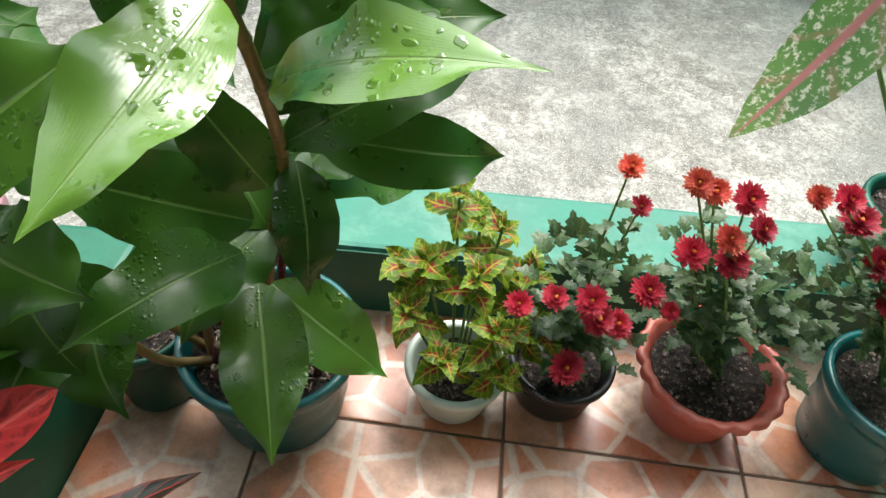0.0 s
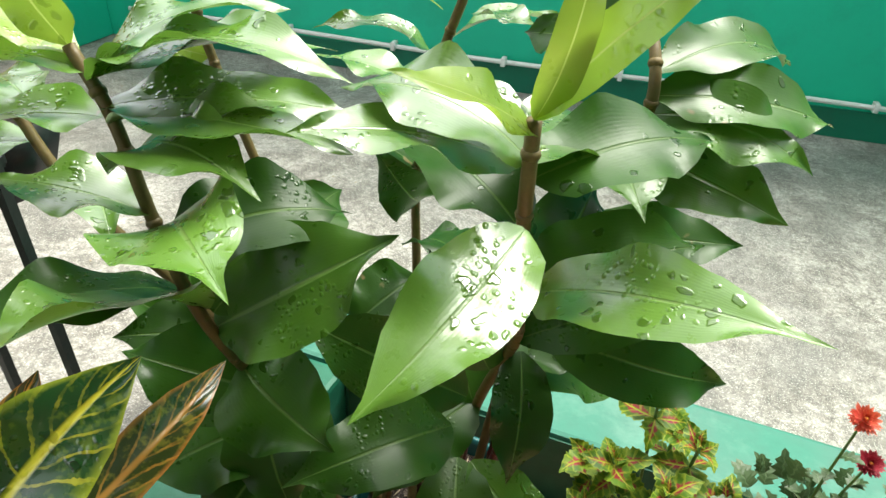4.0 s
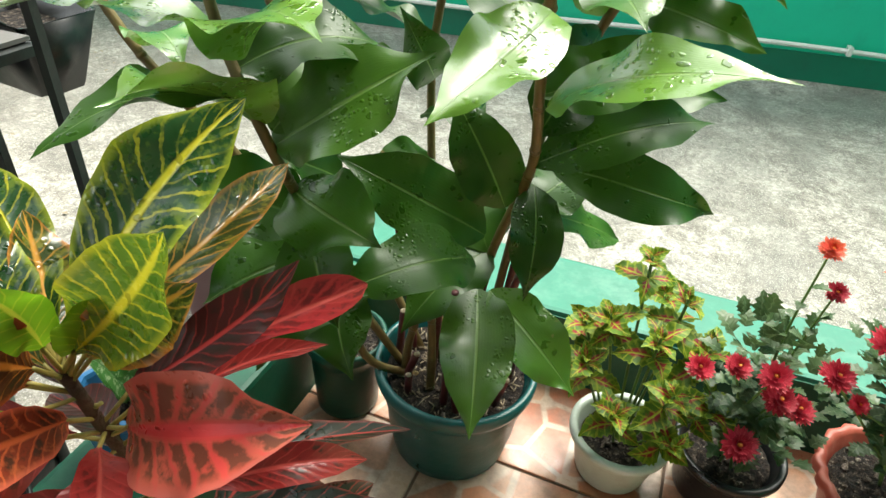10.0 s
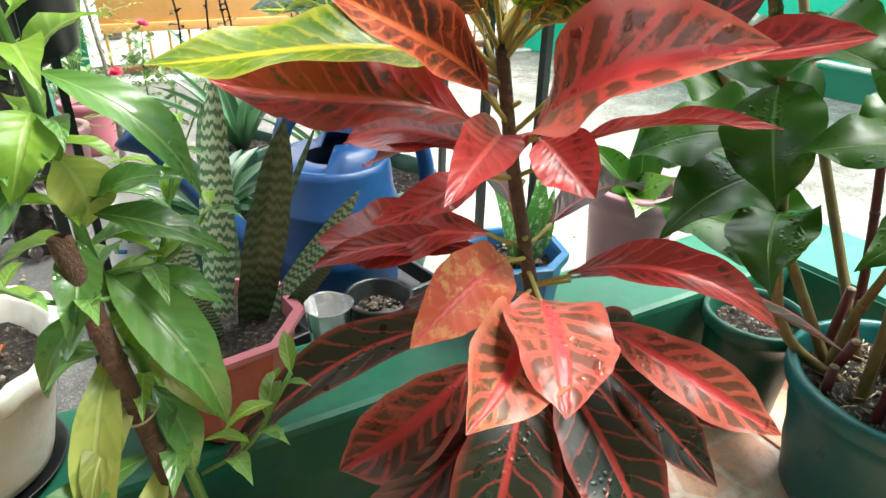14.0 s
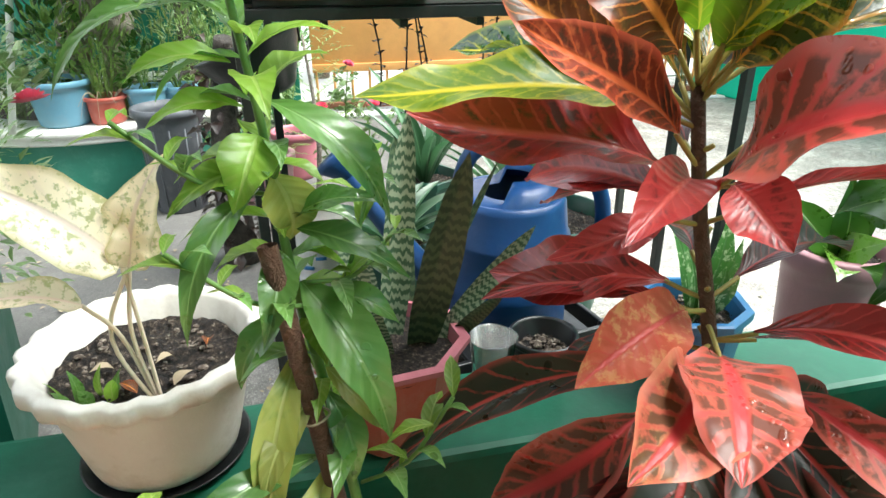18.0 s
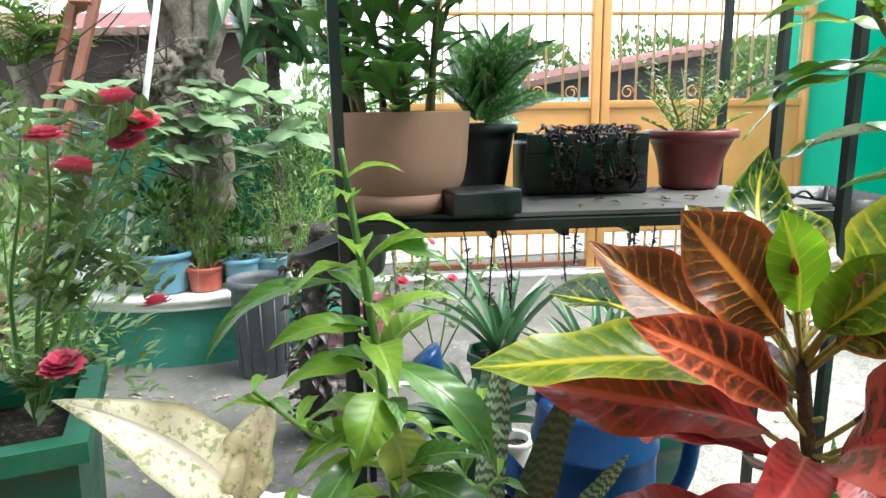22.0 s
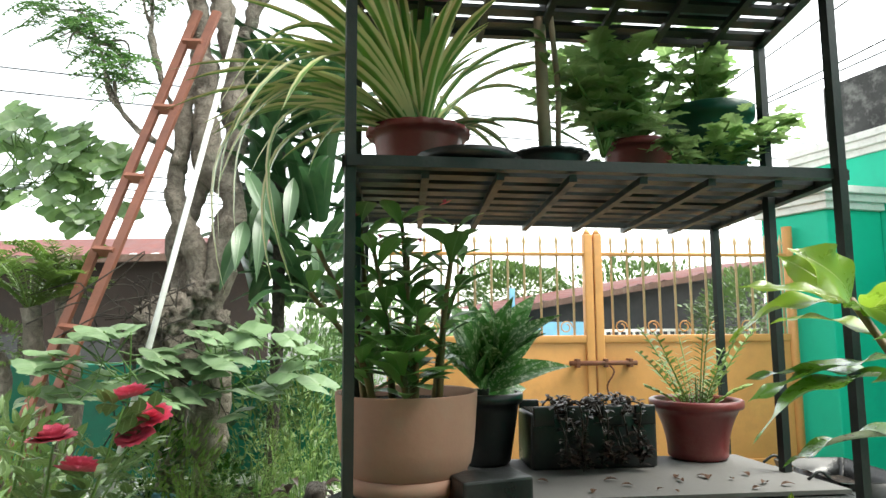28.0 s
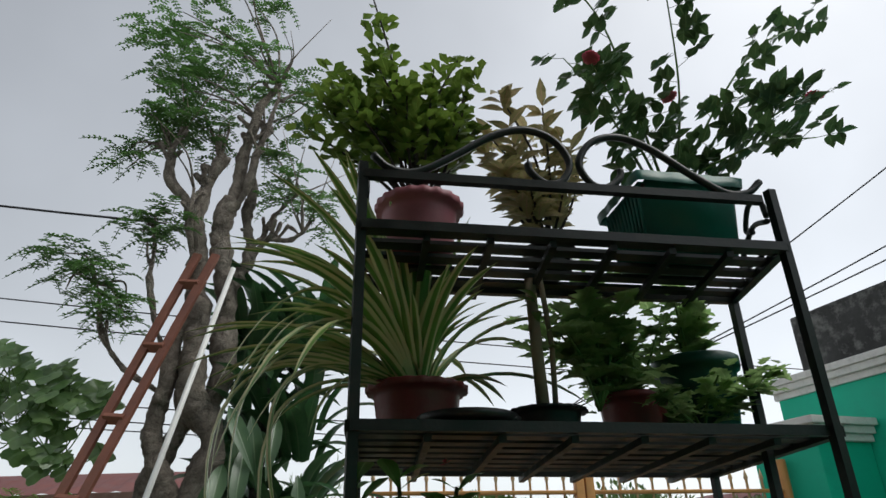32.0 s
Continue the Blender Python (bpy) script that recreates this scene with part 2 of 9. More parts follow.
def tube(bm, points, radii, seg=8, cap=True):
    """A bent, tapered rod along the points."""
    pts = [Vector(p) for p in points]
    if not hasattr(radii, "__len__"):
        radii = [radii] * len(pts)
    rings = []
    side = None
    for i, p in enumerate(pts):
        d = (pts[min(i + 1, len(pts) - 1)] - pts[max(i - 1, 0)])
        if d.length < 1e-9:
            d = Vector((0, 0, 1))
        d.normalize()
        if side is None:
            side = d.orthogonal().normalized()
        side = (side - d * side.dot(d))
        side = side.normalized() if side.length > 1e-6 else d.orthogonal().normalized()
        up = d.cross(side)
        rings.append([bm.verts.new(p + radii[i] * (math.cos(a) * side + math.sin(a) * up)) for a in [2 * math.pi * k / seg for k in range(seg)]])
    for a, b in zip(rings, rings[1:]):
        for i in range(seg):
            j = (i + 1) % seg
            bm.faces.new((a[i], a[j], b[j], b[i]))
    if cap:
        bm.faces.new(rings[0][::-1])
        bm.faces.new(rings[-1])
    return bm


def smooth_line(points, steps=6):
    """Catmull-Rom through the points."""
    p = [Vector(q) for q in points]
    p = [p[0] * 2 - p[1], *p, p[-1] * 2 - p[-2]]
    out = []
    for i in range(1, len(p) - 2):
        a, b, c, d = p[i - 1:i + 3]
        for k in range(steps):
            t = k / steps
            out.append(0.5 * ((2 * b) + (c - a) * t + (2 * a - 5 * b + 4 * c - d) * t * t + (3 * b - a - 3 * c + d) * t ** 3))
    out.append(p[-2])
    return out


COSTUS = ((0, .08), (.05, .38), (.14, .74), (.28, .96), (.42, 1), (.57, .93), (.7, .74), (.8, .47), (.87, .24), (.93, .1), (1, 0))
CROTON = ((0, .06), (.04, .13), (.12, .43), (.28, .82), (.46, 1), (.62, .97), (.77, .76), (.88, .44), (.95, .19), (1, .01))
OVATE = ((0, .08), (.05, .4), (.15, .8), (.3, 1), (.5, .92), (.7, .62), (.85, .3), (1, 0))
SPOON = ((0, .08), (.2, .3), (.5, .8), (.75, 1), (.9, .75), (1, .1))
STRAP = ((0, .7), (.2, .95), (.5, 1), (.8, .7), (.93, .35), (1, 0))
LANCE = ((0, .08), (.1, .5), (.3, .95), (.45, 1), (.65, .75), (.85, .3), (1, 0))


def at_of(shape, v):
    for (a, p), (b, q) in zip(shape, shape[1:]):
        if v <= b:
            t = (v - a) / (b - a)
            t = t * t * (3 - 2 * t) * 0.5 + t * 0.5
            return p + (q - p) * t
    return shape[-1][1]


def leaf(bm, base, tip, width, shape=COSTUS, arch=0.12, fold=0.25, wave=0.0, face=(0, 0, 1), rows=12, cols=6, seed=0.0, roll=0.0, teeth=0.0, curl=0.0, bend=0.0, twist=0.0):
    """A leaf from base to tip. arch: how far its middle bows towards its face; fold: how far the halves rise; wave: ripples of the margin."""
    base, tip = Vector(base), Vector(tip)
    axis = tip - base
    length = axis.length
    axis.normalize()
    n = Vector(face) - axis * Vector(face).dot(axis)
    if n.length < 0.05:
        n = axis.orthogonal()
    n.normalize()
    side = axis.cross(n)
    if roll:
        q = Matrix.Rotation(radians(roll), 3, axis)
        n, side = q @ n, q @ side
    uv = bm.loops.layers.uv.verify()
    grid = []
    for i in range(rows + 1):
        v = i / rows
        centre = base + axis * (length * v) + n * (arch * length * 4 * v * (1 - v)) + n * (curl * length * v * v * (v - 1) * 4)
        centre += side * (bend * length * 4 * v * (1 - v))
        half = width * 0.5 * at_of(shape, v)
        if teeth:
            half *= 1 + teeth * (1 if i % 2 else -1)
        line = []
        for j in range(cols + 1):
            u = j / cols * 2 - 1
            lift = fold * half * abs(u) ** 1.3 + wave * width * abs(u) ** 2 * (math.sin(v * 12 + seed + (2.0 if u > 0 else 0)) + 0.45 * math.sin(v * 21 + seed * 2.3 + (4.0 if u > 0 else 0))) * min(1, 4 * v * (1 - v) * 2) + twist * half * u * (2 * v - 1)
            line.append((bm.verts.new(centre + side * (half * u) + n * lift), (j / cols, v)))
        grid.append(line)
    for a, b in zip(grid, grid[1:]):
        for j in range(cols):
            q = (a[j], a[j + 1], b[j + 1], b[j])
            f = bm.faces.new([k[0] for k in q])
            for loop, k in zip(f.loops, q):
                loop[uv].uv = k[1]
    return bm


def rnd(a, b):
    return random.uniform(a, b)


def pot(name, label, where, r_top, r_base, height, mat, soil, rim=0.012, style="round", ridge=0, group="", turn=0, soil_drop=0.03, category="plant pot"):
    """A hollow pot with its rim and soil; styles: round, scallop, octagon, flare."""
    e = thing(name, label, category, where, turn, group)
    seg = 8 if style == "octagon" else 64
    lip = r_top * 0.06 + 0.004
    prof = [(0.001, 0.004), (r_base * 0.9, 0.0), (r_base, 0.006)]
    steps = 8
    for k in range(1, steps + 1):
        t = k / steps
        r = r_base + (r_top - lip - r_base) * (t ** 1.0 if style != "flare" else t ** 2.2)
        if ridge and k in (3, 6):
            r += ridge
        prof.append((r, height * (0.01 + 0.84 * t)))
    prof += [(r_top - lip * 0.2, height * 0.86), (r_top, height * 0.9), (r_top, height * 0.985), (r_top - 0.004, height), (r_top - rim, height), (r_top - rim - 0.003, height * 0.95)]
    prof += [(max(r_base, r_top - rim - 0.012) * 0.97, height - soil_drop - 0.02), (r_base * 0.85, height * 0.3)]
    top = len(prof) - 8

    def scallop(a, k):
        return 1 + (0.075 * abs(math.sin(10 * a)) * (1 if k < len(prof) - 3 else 0.25) if k >= top else 0)

    bm = bmesh.new()
    lathe(bm, prof, seg, scallop if style == "scallop" else None)
    part("pot_wall", bm, mat, e, smooth=style != "octagon")
    if soil:
        bm = bmesh.new()
        rs = max(r_base, r_top - rim - 0.012)
        rings = []
        for k in range(15):
            r = rs * k / 14
            rings.append([bm.verts.new((r * math.cos(a), r * math.sin(a), height - soil_drop + 0.009 * noise.noise((r * 32 * math.cos(a), r * 32 * math.sin(a), where[0] * 9)) + 0.006 * noise.noise((r * 110 * math.cos(a), r * 110 * math.sin(a), where[1] * 9)))) for a in [2 * math.pi * i / 60 for i in range(60)]] if k else [bm.verts.new((0, 0, height - soil_drop))])
        for i in range(60):
            bm.faces.new((rings[0][0], rings[1][i], rings[1][(i + 1) % 60]))
        for a, b in zip(rings[1:], rings[2:]):
            for i in range(60):
                bm.faces.new((a[i], b[i], b[(i + 1) % 60], a[(i + 1) % 60]))
        part("soil", bm, soil, e, "dark moist potting soil")
        crumbs = bmesh.new()
        for _ in range(130):
            a, r, s = rnd(0, 6.28), rs * 0.95 * math.sqrt(rnd(0, 1)), 0.0012 + 0.005 * rnd(0, 1) ** 2.5
            bmesh.ops.create_icosphere(crumbs, subdivisions=1, radius=s, matrix=Matrix.Translation((r * math.cos(a), r * math.sin(a), height - soil_drop + 0.004)) @ Matrix.Diagonal((1, rnd(0.6, 1.6), 0.6, 1)))
        tagged(part("gravel", crumbs, M_crumb, e, "loose bits of husk and gravel", smooth=False), kind="stuff")
    return e


# ---- materials ----
def concrete_yard():
    m, n, l, b = material("yard_concrete", 0.85)
    big = noise_of(n, l, 1.5, 6, 0.7)
    mid = noise_of(n, l, 6.5, 9, 0.8)
    fine = noise_of(n, l, 60.0, 4, 0.7)
    col = ramp(n, l, mid, [(0.32, (0.13, 0.122, 0.105)), (0.47, (0.27, 0.25, 0.215)), (0.55, (0.46, 0.43, 0.38)), (0.68, (0.64, 0.605, 0.55))])
    col = blend(n, l, ramp(n, l, big, [(0.4, 0.6), (0.55, 0.0)]), col, (0.2, 0.19, 0.17))
    col = blend(n, l, ramp(n, l, fine, [(0.42, 0.0), (0.62, 0.6)]), col, (0.09, 0.085, 0.08))
    grit = noise_of(n, l, 210.0, 3, 0.7)
    col = blend(n, l, ramp(n, l, grit, [(0.56, 0.0), (0.66, 0.75)]), col, (0.74, 0.71, 0.65))
    col = blend(n, l, ramp(n, l, grit, [(0.34, 0.6), (0.44, 0.0)]), col, (0.1, 0.095, 0.085))
    stain = noise_of(n, l, 1.7, 3, 0.5)
    col = blend(n, l, ramp(n, l, stain, [(0.6, 0.0), (0.72, 0.6)]), col, (0.08, 0.078, 0.07))
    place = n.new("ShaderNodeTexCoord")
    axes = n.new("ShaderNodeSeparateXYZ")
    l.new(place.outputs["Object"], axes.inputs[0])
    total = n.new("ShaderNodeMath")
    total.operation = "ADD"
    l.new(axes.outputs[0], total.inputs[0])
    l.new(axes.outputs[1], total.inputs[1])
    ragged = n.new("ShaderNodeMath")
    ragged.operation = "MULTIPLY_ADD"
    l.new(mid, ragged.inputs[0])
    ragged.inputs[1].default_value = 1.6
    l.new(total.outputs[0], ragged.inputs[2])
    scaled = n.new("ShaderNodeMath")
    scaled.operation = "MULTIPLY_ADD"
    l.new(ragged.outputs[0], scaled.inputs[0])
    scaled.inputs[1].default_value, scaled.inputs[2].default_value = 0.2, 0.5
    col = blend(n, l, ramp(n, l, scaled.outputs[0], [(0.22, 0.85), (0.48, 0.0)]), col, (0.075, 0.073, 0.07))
    l.new(col, b.inputs["Base Color"])
    l.new(ramp(n, l, big, [(0.35, 0.45), (0.6, 0.9)]), b.inputs["Roughness"])
    bump(n, l, b, grit, 0.4, 0.006)
    return m


def tile_stone():
    m, n, l, b = material("crazy_paving_tile", 0.35)
    c = n.new("ShaderNodeTexCoord")
    info = n.new("ShaderNodeObjectInfo")
    shift = n.new("ShaderNodeVectorMath")
    shift.operation = "ADD"
    l.new(c.outputs["Object"], shift.inputs[0])
    l.new(info.outputs["Location"], shift.inputs[1])
    edge = n.new("ShaderNodeTexVoronoi")
    edge.feature = "DISTANCE_TO_EDGE"
    cell = n.new("ShaderNodeTexVoronoi")
    for t in (edge, cell):
        t.inputs["Scale"].default_value = 10.5
        l.new(shift.outputs[0], t.inputs["Vector"])
    joint = ramp(n, l, edge.outputs["Distance"], [(0.035, 1.0), (0.075, 0.0)])
    tone = n.new("ShaderNodeSeparateColor")
    l.new(cell.outputs["Color"], tone.inputs[0])
    stone = ramp(n, l, tone.outputs[0], [(0.0, (0.42, 0.12, 0.055)), (0.35, (0.52, 0.19, 0.09)), (0.7, (0.56, 0.28, 0.16)), (1.0, (0.6, 0.42, 0.3))])
    cloud = noise_of(n, l, 16, 5, 0.65)
    stone = blend(n, l, ramp(n, l, cloud, [(0.42, 0.0), (0.75, 0.4)]), stone, (0.6, 0.46, 0.36))
    col = blend(n, l, joint, stone, (0.62, 0.47, 0.36))
    grime = noise_of(n, l, 7, 6, 0.7)
    col = blend(n, l, ramp(n, l, grime, [(0.46, 0.0), (0.66, 0.75)]), col, (0.13, 0.085, 0.055))
    l.new(col, b.inputs["Base Color"])
    l.new(ramp(n, l, grime, [(0.35, 0.2), (0.7, 0.55)]), b.inputs["Roughness"])
    bump(n, l, b, joint, -0.3, 0.003)
    return m


def soil_mat():
    m, n, l, b = material("potting_soil", 0.95)
    f = noise_of(n, l, 95, 7, 0.8)
    l.new(ramp(n, l, f, [(0.42, (0.006, 0.0045, 0.004)), (0.5, (0.028, 0.019, 0.014)), (0.58, (0.08, 0.056, 0.04)), (0.65, (0.4, 0.33, 0.26))]), b.inputs["Base Color"])
    bump(n, l, b, f, 1.0, 0.02)
    return m


def bark(name, dark, light, scale=30):
    m, n, l, b = material(name, 0.85)
    f = noise_of(n, l, scale, 6, 0.75, distort=0.6)
    g = noise_of(n, l, scale * 0.2, 3)
    col = ramp(n, l, f, [(0.3, dark), (0.7, light)])
    col = blend(n, l, ramp(n, l, g, [(0.5, 0.0), (0.7, 0.5)]), col, tuple(c * 0.5 for c in dark))
    l.new(col, b.inputs["Base Color"])
    bump(n, l, b, f, 1.0, 0.035)
    return m


def banded(name, dark, light, scale=40.0, edge=None, rough=0.4):
    """Cross-banded leaf of a snake plant: irregular bands along v, pale margin."""
    m, n, l, b = material(name, rough)
    uv = n.new("ShaderNodeTexCoord")
    w = n.new("ShaderNodeTexWave")
    w.wave_type, w.bands_direction = "BANDS", "Y"
    w.inputs["Scale"].default_value, w.inputs["Distortion"].default_value, w.inputs["Detail"].default_value = scale / 10, 6.0, 3.0
    l.new(uv.outputs["UV"], w.inputs["Vector"])
    col = ramp(n, l, w.outputs["Fac"], [(0.35, dark), (0.65, light)])
    if edge:
        sep = n.new("ShaderNodeSeparateXYZ")
        l.new(uv.outputs["UV"], sep.inputs[0])
        col = blend(n, l, ramp(n, l, sep.outputs[0], [(0.2, 1.0), (0.3, 0.0)]), col, edge)
        col = blend(n, l, ramp(n, l, sep.outputs[0], [(0.7, 0.0), (0.8, 1.0)]), col, edge)
    l.new(col, b.inputs["Base Color"])
    return m


def glass_mat(name, tint):
    m, n, l, b = material(name, 0.08)
    b.inputs["Base Color"].default_value = (*tint, 1)
    b.inputs["Transmission Weight"].default_value = 0.85
    return m


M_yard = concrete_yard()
M_tile = tile_stone()
M_grout = plain("tile_grout", (0.16, 0.11, 0.08), 0.9, vary=0.4)
M_soil = soil_mat()
M_crumb = plain("husk_and_gravel", (0.07, 0.052, 0.04), 0.95, vary=0.6, scale=70, dirt=(0.5, 0.44, 0.36), dirt_amount=0.8)
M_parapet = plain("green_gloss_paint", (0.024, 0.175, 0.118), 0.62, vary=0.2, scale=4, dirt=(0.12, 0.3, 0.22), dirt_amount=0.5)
# Worn parapet green, darkened to hold the shade of the inner faces.
M_parapet_side = plain("shaded_green_worn_paint", (0.009, 0.11, 0.062), 0.5, vary=0.25, scale=5, dirt=(0.04, 0.15, 0.1), dirt_amount=0.5, spec=0.4)
M_gatebar = plain("faded_ochre_bar_paint", (0.66, 0.47, 0.27), 0.5, vary=0.15, scale=6, dirt=(0.4, 0.28, 0.16), dirt_amount=0.3)
M_wall = plain("teal_wall_paint", (0.008, 0.5, 0.31), 0.6, vary=0.1, scale=1.2, dirt=(0.01, 0.2, 0.13), dirt_amount=0.3)
M_skirt = plain("dark_green_skirting_paint", (0.004, 0.17, 0.1), 0.55, vary=0.15, scale=2, dirt=(0.03, 0.06, 0.05))
M_white = plain("white_paint", (0.75, 0.74, 0.7), 0.5, vary=0.08, dirt=(0.35, 0.32, 0.28), dirt_amount=0.4)
M_pipe = plain("white_plastic_pipe", (0.78, 0.78, 0.75), 0.4, vary=0.05, dirt=(0.4, 0.38, 0.33))
M_gate = plain("ochre_gate_paint", (0.66, 0.32, 0.1), 0.45, vary=0.12, scale=3, dirt=(0.4, 0.2, 0.08), dirt_amount=0.3)
M_rust = plain("rusty_iron", (0.16, 0.06, 0.03), 0.8, vary=0.4, scale=20)
M_iron = plain("black_iron_paint", (0.012, 0.016, 0.015), 0.45, vary=0.3, scale=14, dirt=(0.05, 0.04, 0.035))
M_ladder = plain("oxide_red_ladder_paint", (0.26, 0.1, 0.065), 0.6, vary=0.25, scale=9, dirt=(0.12, 0.05, 0.03))
M_house_near = plain("beige_house_paint", (0.24, 0.215, 0.18), 0.8, vary=0.1, scale=2)
M_old = plain("blackened_old_wall", (0.06, 0.06, 0.058), 0.95, vary=0.5, scale=4, dirt=(0.32, 0.32, 0.3), dirt_amount=0.7)
M_housedark = plain("brown_house_wall", (0.13, 0.075, 0.055), 0.85, vary=0.3, scale=3, dirt=(0.3, 0.26, 0.22), dirt_amount=0.4)
L_orchid = leafy("grey_green_hanging_leaf", (0.045, 0.11, 0.04), (0.085, 0.17, 0.065), (0.14, 0.23, 0.11), 0.45, veins=0, vein_amount=0, coat=(0.4, 0.3))
M_roof = plain("red_corrugated_roof", (0.14, 0.042, 0.036), 0.7, vary=0.25, scale=3)
M_houseblue = plain("pale_blue_wall", (0.2, 0.45, 0.62), 0.7, vary=0.1)
# Brown wall with the shade below its roof put into the colour.
M_backwall = plain("shaded_brown_wall", (0.035, 0.024, 0.019), 0.9, vary=0.3, scale=3, dirt=(0.07, 0.05, 0.04))
# Flat dark grey that stands for shade under eaves and inside windows.
M_shadow = plain("eave_and_room_shade", (0.06, 0.06, 0.06), 0.9)
M_road = plain("street_concrete", (0.3, 0.3, 0.29), 0.85, vary=0.2, scale=2)
M_deck = plain("grey_shelf_board", (0.13, 0.125, 0.12), 0.75, vary=0.15, scale=9, dirt=(0.12, 0.11, 0.1))
M_teal = plain("teal_plastic", (0.003, 0.085, 0.085), 0.35, vary=0.15, dirt=(0.02, 0.1, 0.1))
M_dkgreen = plain("dark_green_plastic", (0.006, 0.07, 0.045), 0.4, vary=0.15, dirt=(0.05, 0.07, 0.05))
M_green = plain("green_plastic", (0.015, 0.15, 0.11), 0.4, vary=0.15, dirt=(0.05, 0.16, 0.12))
M_cream = plain("pale_mint_plastic", (0.55, 0.62, 0.54), 0.4, vary=0.06, dirt=(0.3, 0.28, 0.22))
M_offwhite = plain("weathered_white_plastic", (0.62, 0.59, 0.54), 0.5, vary=0.08, scale=6, dirt=(0.35, 0.28, 0.2), dirt_amount=0.55)
M_black = plain("black_plastic", (0.012, 0.013, 0.014), 0.35, vary=0.3, dirt=(0.06, 0.055, 0.05))
M_terra = plain("brick_red_plastic", (0.36, 0.075, 0.05), 0.45, vary=0.12, dirt=(0.4, 0.25, 0.2), dirt_amount=0.3)
M_clay = plain("terracotta_clay", (0.36, 0.2, 0.14), 0.8, vary=0.12, scale=6, dirt=(0.3, 0.22, 0.17), dirt_amount=0.5)
M_maroon = plain("maroon_plastic", (0.2, 0.035, 0.035), 0.4, vary=0.15, dirt=(0.25, 0.12, 0.1))
M_mauve = plain("mauve_plastic", (0.28, 0.14, 0.16), 0.5, vary=0.12, dirt=(0.2, 0.14, 0.13))
M_pink = plain("dusty_pink_plastic", (0.4, 0.13, 0.16), 0.5, vary=0.12)
M_blue = plain("blue_plastic", (0.011, 0.06, 0.2), 0.4, vary=0.15, dirt=(0.1, 0.15, 0.25), dirt_amount=0.3)
M_skyblue = plain("grey_blue_plastic", (0.12, 0.28, 0.38), 0.5, vary=0.1, dirt=(0.2, 0.26, 0.28))
M_bluepot = plain("bright_blue_plastic", (0.03, 0.16, 0.36), 0.4, vary=0.12)
M_binmat = plain("dark_grey_plastic", (0.06, 0.065, 0.075), 0.55, vary=0.15, dirt=(0.16, 0.16, 0.16), dirt_amount=0.4)
M_creamstalk = plain("cream_leaf_stalk", (0.66, 0.56, 0.42), 0.45, vary=0.12, scale=20)
M_petiole = plain("olive_leaf_stalk", (0.3, 0.24, 0.06), 0.5, vary=0.3, scale=30)
M_stem = plain("jointed_brown_stem", (0.15, 0.105, 0.035), 0.5, vary=0.35, scale=30, dirt=(0.1, 0.12, 0.03))
M_greenstem = plain("green_stem", (0.1, 0.2, 0.04), 0.5, vary=0.25, scale=30)
M_redstem = plain("dark_red_stem", (0.09, 0.012, 0.015), 0.45, vary=0.3, scale=30)
M_stake = bark("brown_cane", (0.09, 0.04, 0.02), (0.2, 0.1, 0.06), 40)
M_bark = bark("grey_brown_bark", (0.1, 0.078, 0.06), (0.46, 0.4, 0.33), 22)
M_darkbark = bark("dark_rough_bark", (0.02, 0.016, 0.012), (0.12, 0.1, 0.08), 40)
M_vine = plain("pale_twig", (0.3, 0.24, 0.16), 0.8, vary=0.3)

# Costus, mid and lit: one leaf green with shade or light in its colour.
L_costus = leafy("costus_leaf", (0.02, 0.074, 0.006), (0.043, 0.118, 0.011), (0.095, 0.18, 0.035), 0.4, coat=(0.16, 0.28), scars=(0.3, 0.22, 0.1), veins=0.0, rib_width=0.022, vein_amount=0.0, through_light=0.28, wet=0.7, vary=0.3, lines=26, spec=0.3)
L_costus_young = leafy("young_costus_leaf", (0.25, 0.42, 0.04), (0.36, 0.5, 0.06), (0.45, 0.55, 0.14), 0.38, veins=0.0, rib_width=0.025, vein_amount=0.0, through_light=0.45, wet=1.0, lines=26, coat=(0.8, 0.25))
L_costus_mid = leafy("half_lit_costus_leaf", (0.045, 0.13, 0.012), (0.085, 0.2, 0.02), (0.15, 0.27, 0.06), 0.4, coat=(0.35, 0.28), scars=(0.3, 0.22, 0.1), veins=0.0, rib_width=0.025, vein_amount=0.0, through_light=0.25, wet=0.6, vary=0.25, lines=26, spec=0.4)
L_costus_lit = leafy("lit_costus_leaf", (0.09, 0.21, 0.022), (0.14, 0.29, 0.035), (0.22, 0.37, 0.09), 0.34, coat=(1.0, 0.24), scars=(0.36, 0.3, 0.12), veins=0.0, rib_width=0.022, vein_amount=0.0, through_light=0.25, wet=1.0, lines=26)
L_cr_green = leafy("croton_green_yellow_leaf", (0.01, 0.052, 0.012), (0.022, 0.085, 0.018), (0.7, 0.64, 0.05), 0.3, veins=13, rib_width=0.05, vein_amount=0.5, fine_vein=0.93, blotch=(0.3, 0.38, 0.03), blotch_amount=0.28, edge=(0.3, 0.36, 0.03), wet=1.0, coat=(0.6, 0.22))
L_cr_gold = leafy("croton_gold_veined_leaf", (0.04, 0.12, 0.014), (0.09, 0.19, 0.02), (0.74, 0.68, 0.05), 0.3, veins=13, rib_width=0.06, vein_amount=0.75, fine_vein=0.93, blotch=(0.3, 0.38, 0.03), blotch_amount=0.5, edge=(0.42, 0.45, 0.03), wet=1.0, coat=(0.6, 0.22))
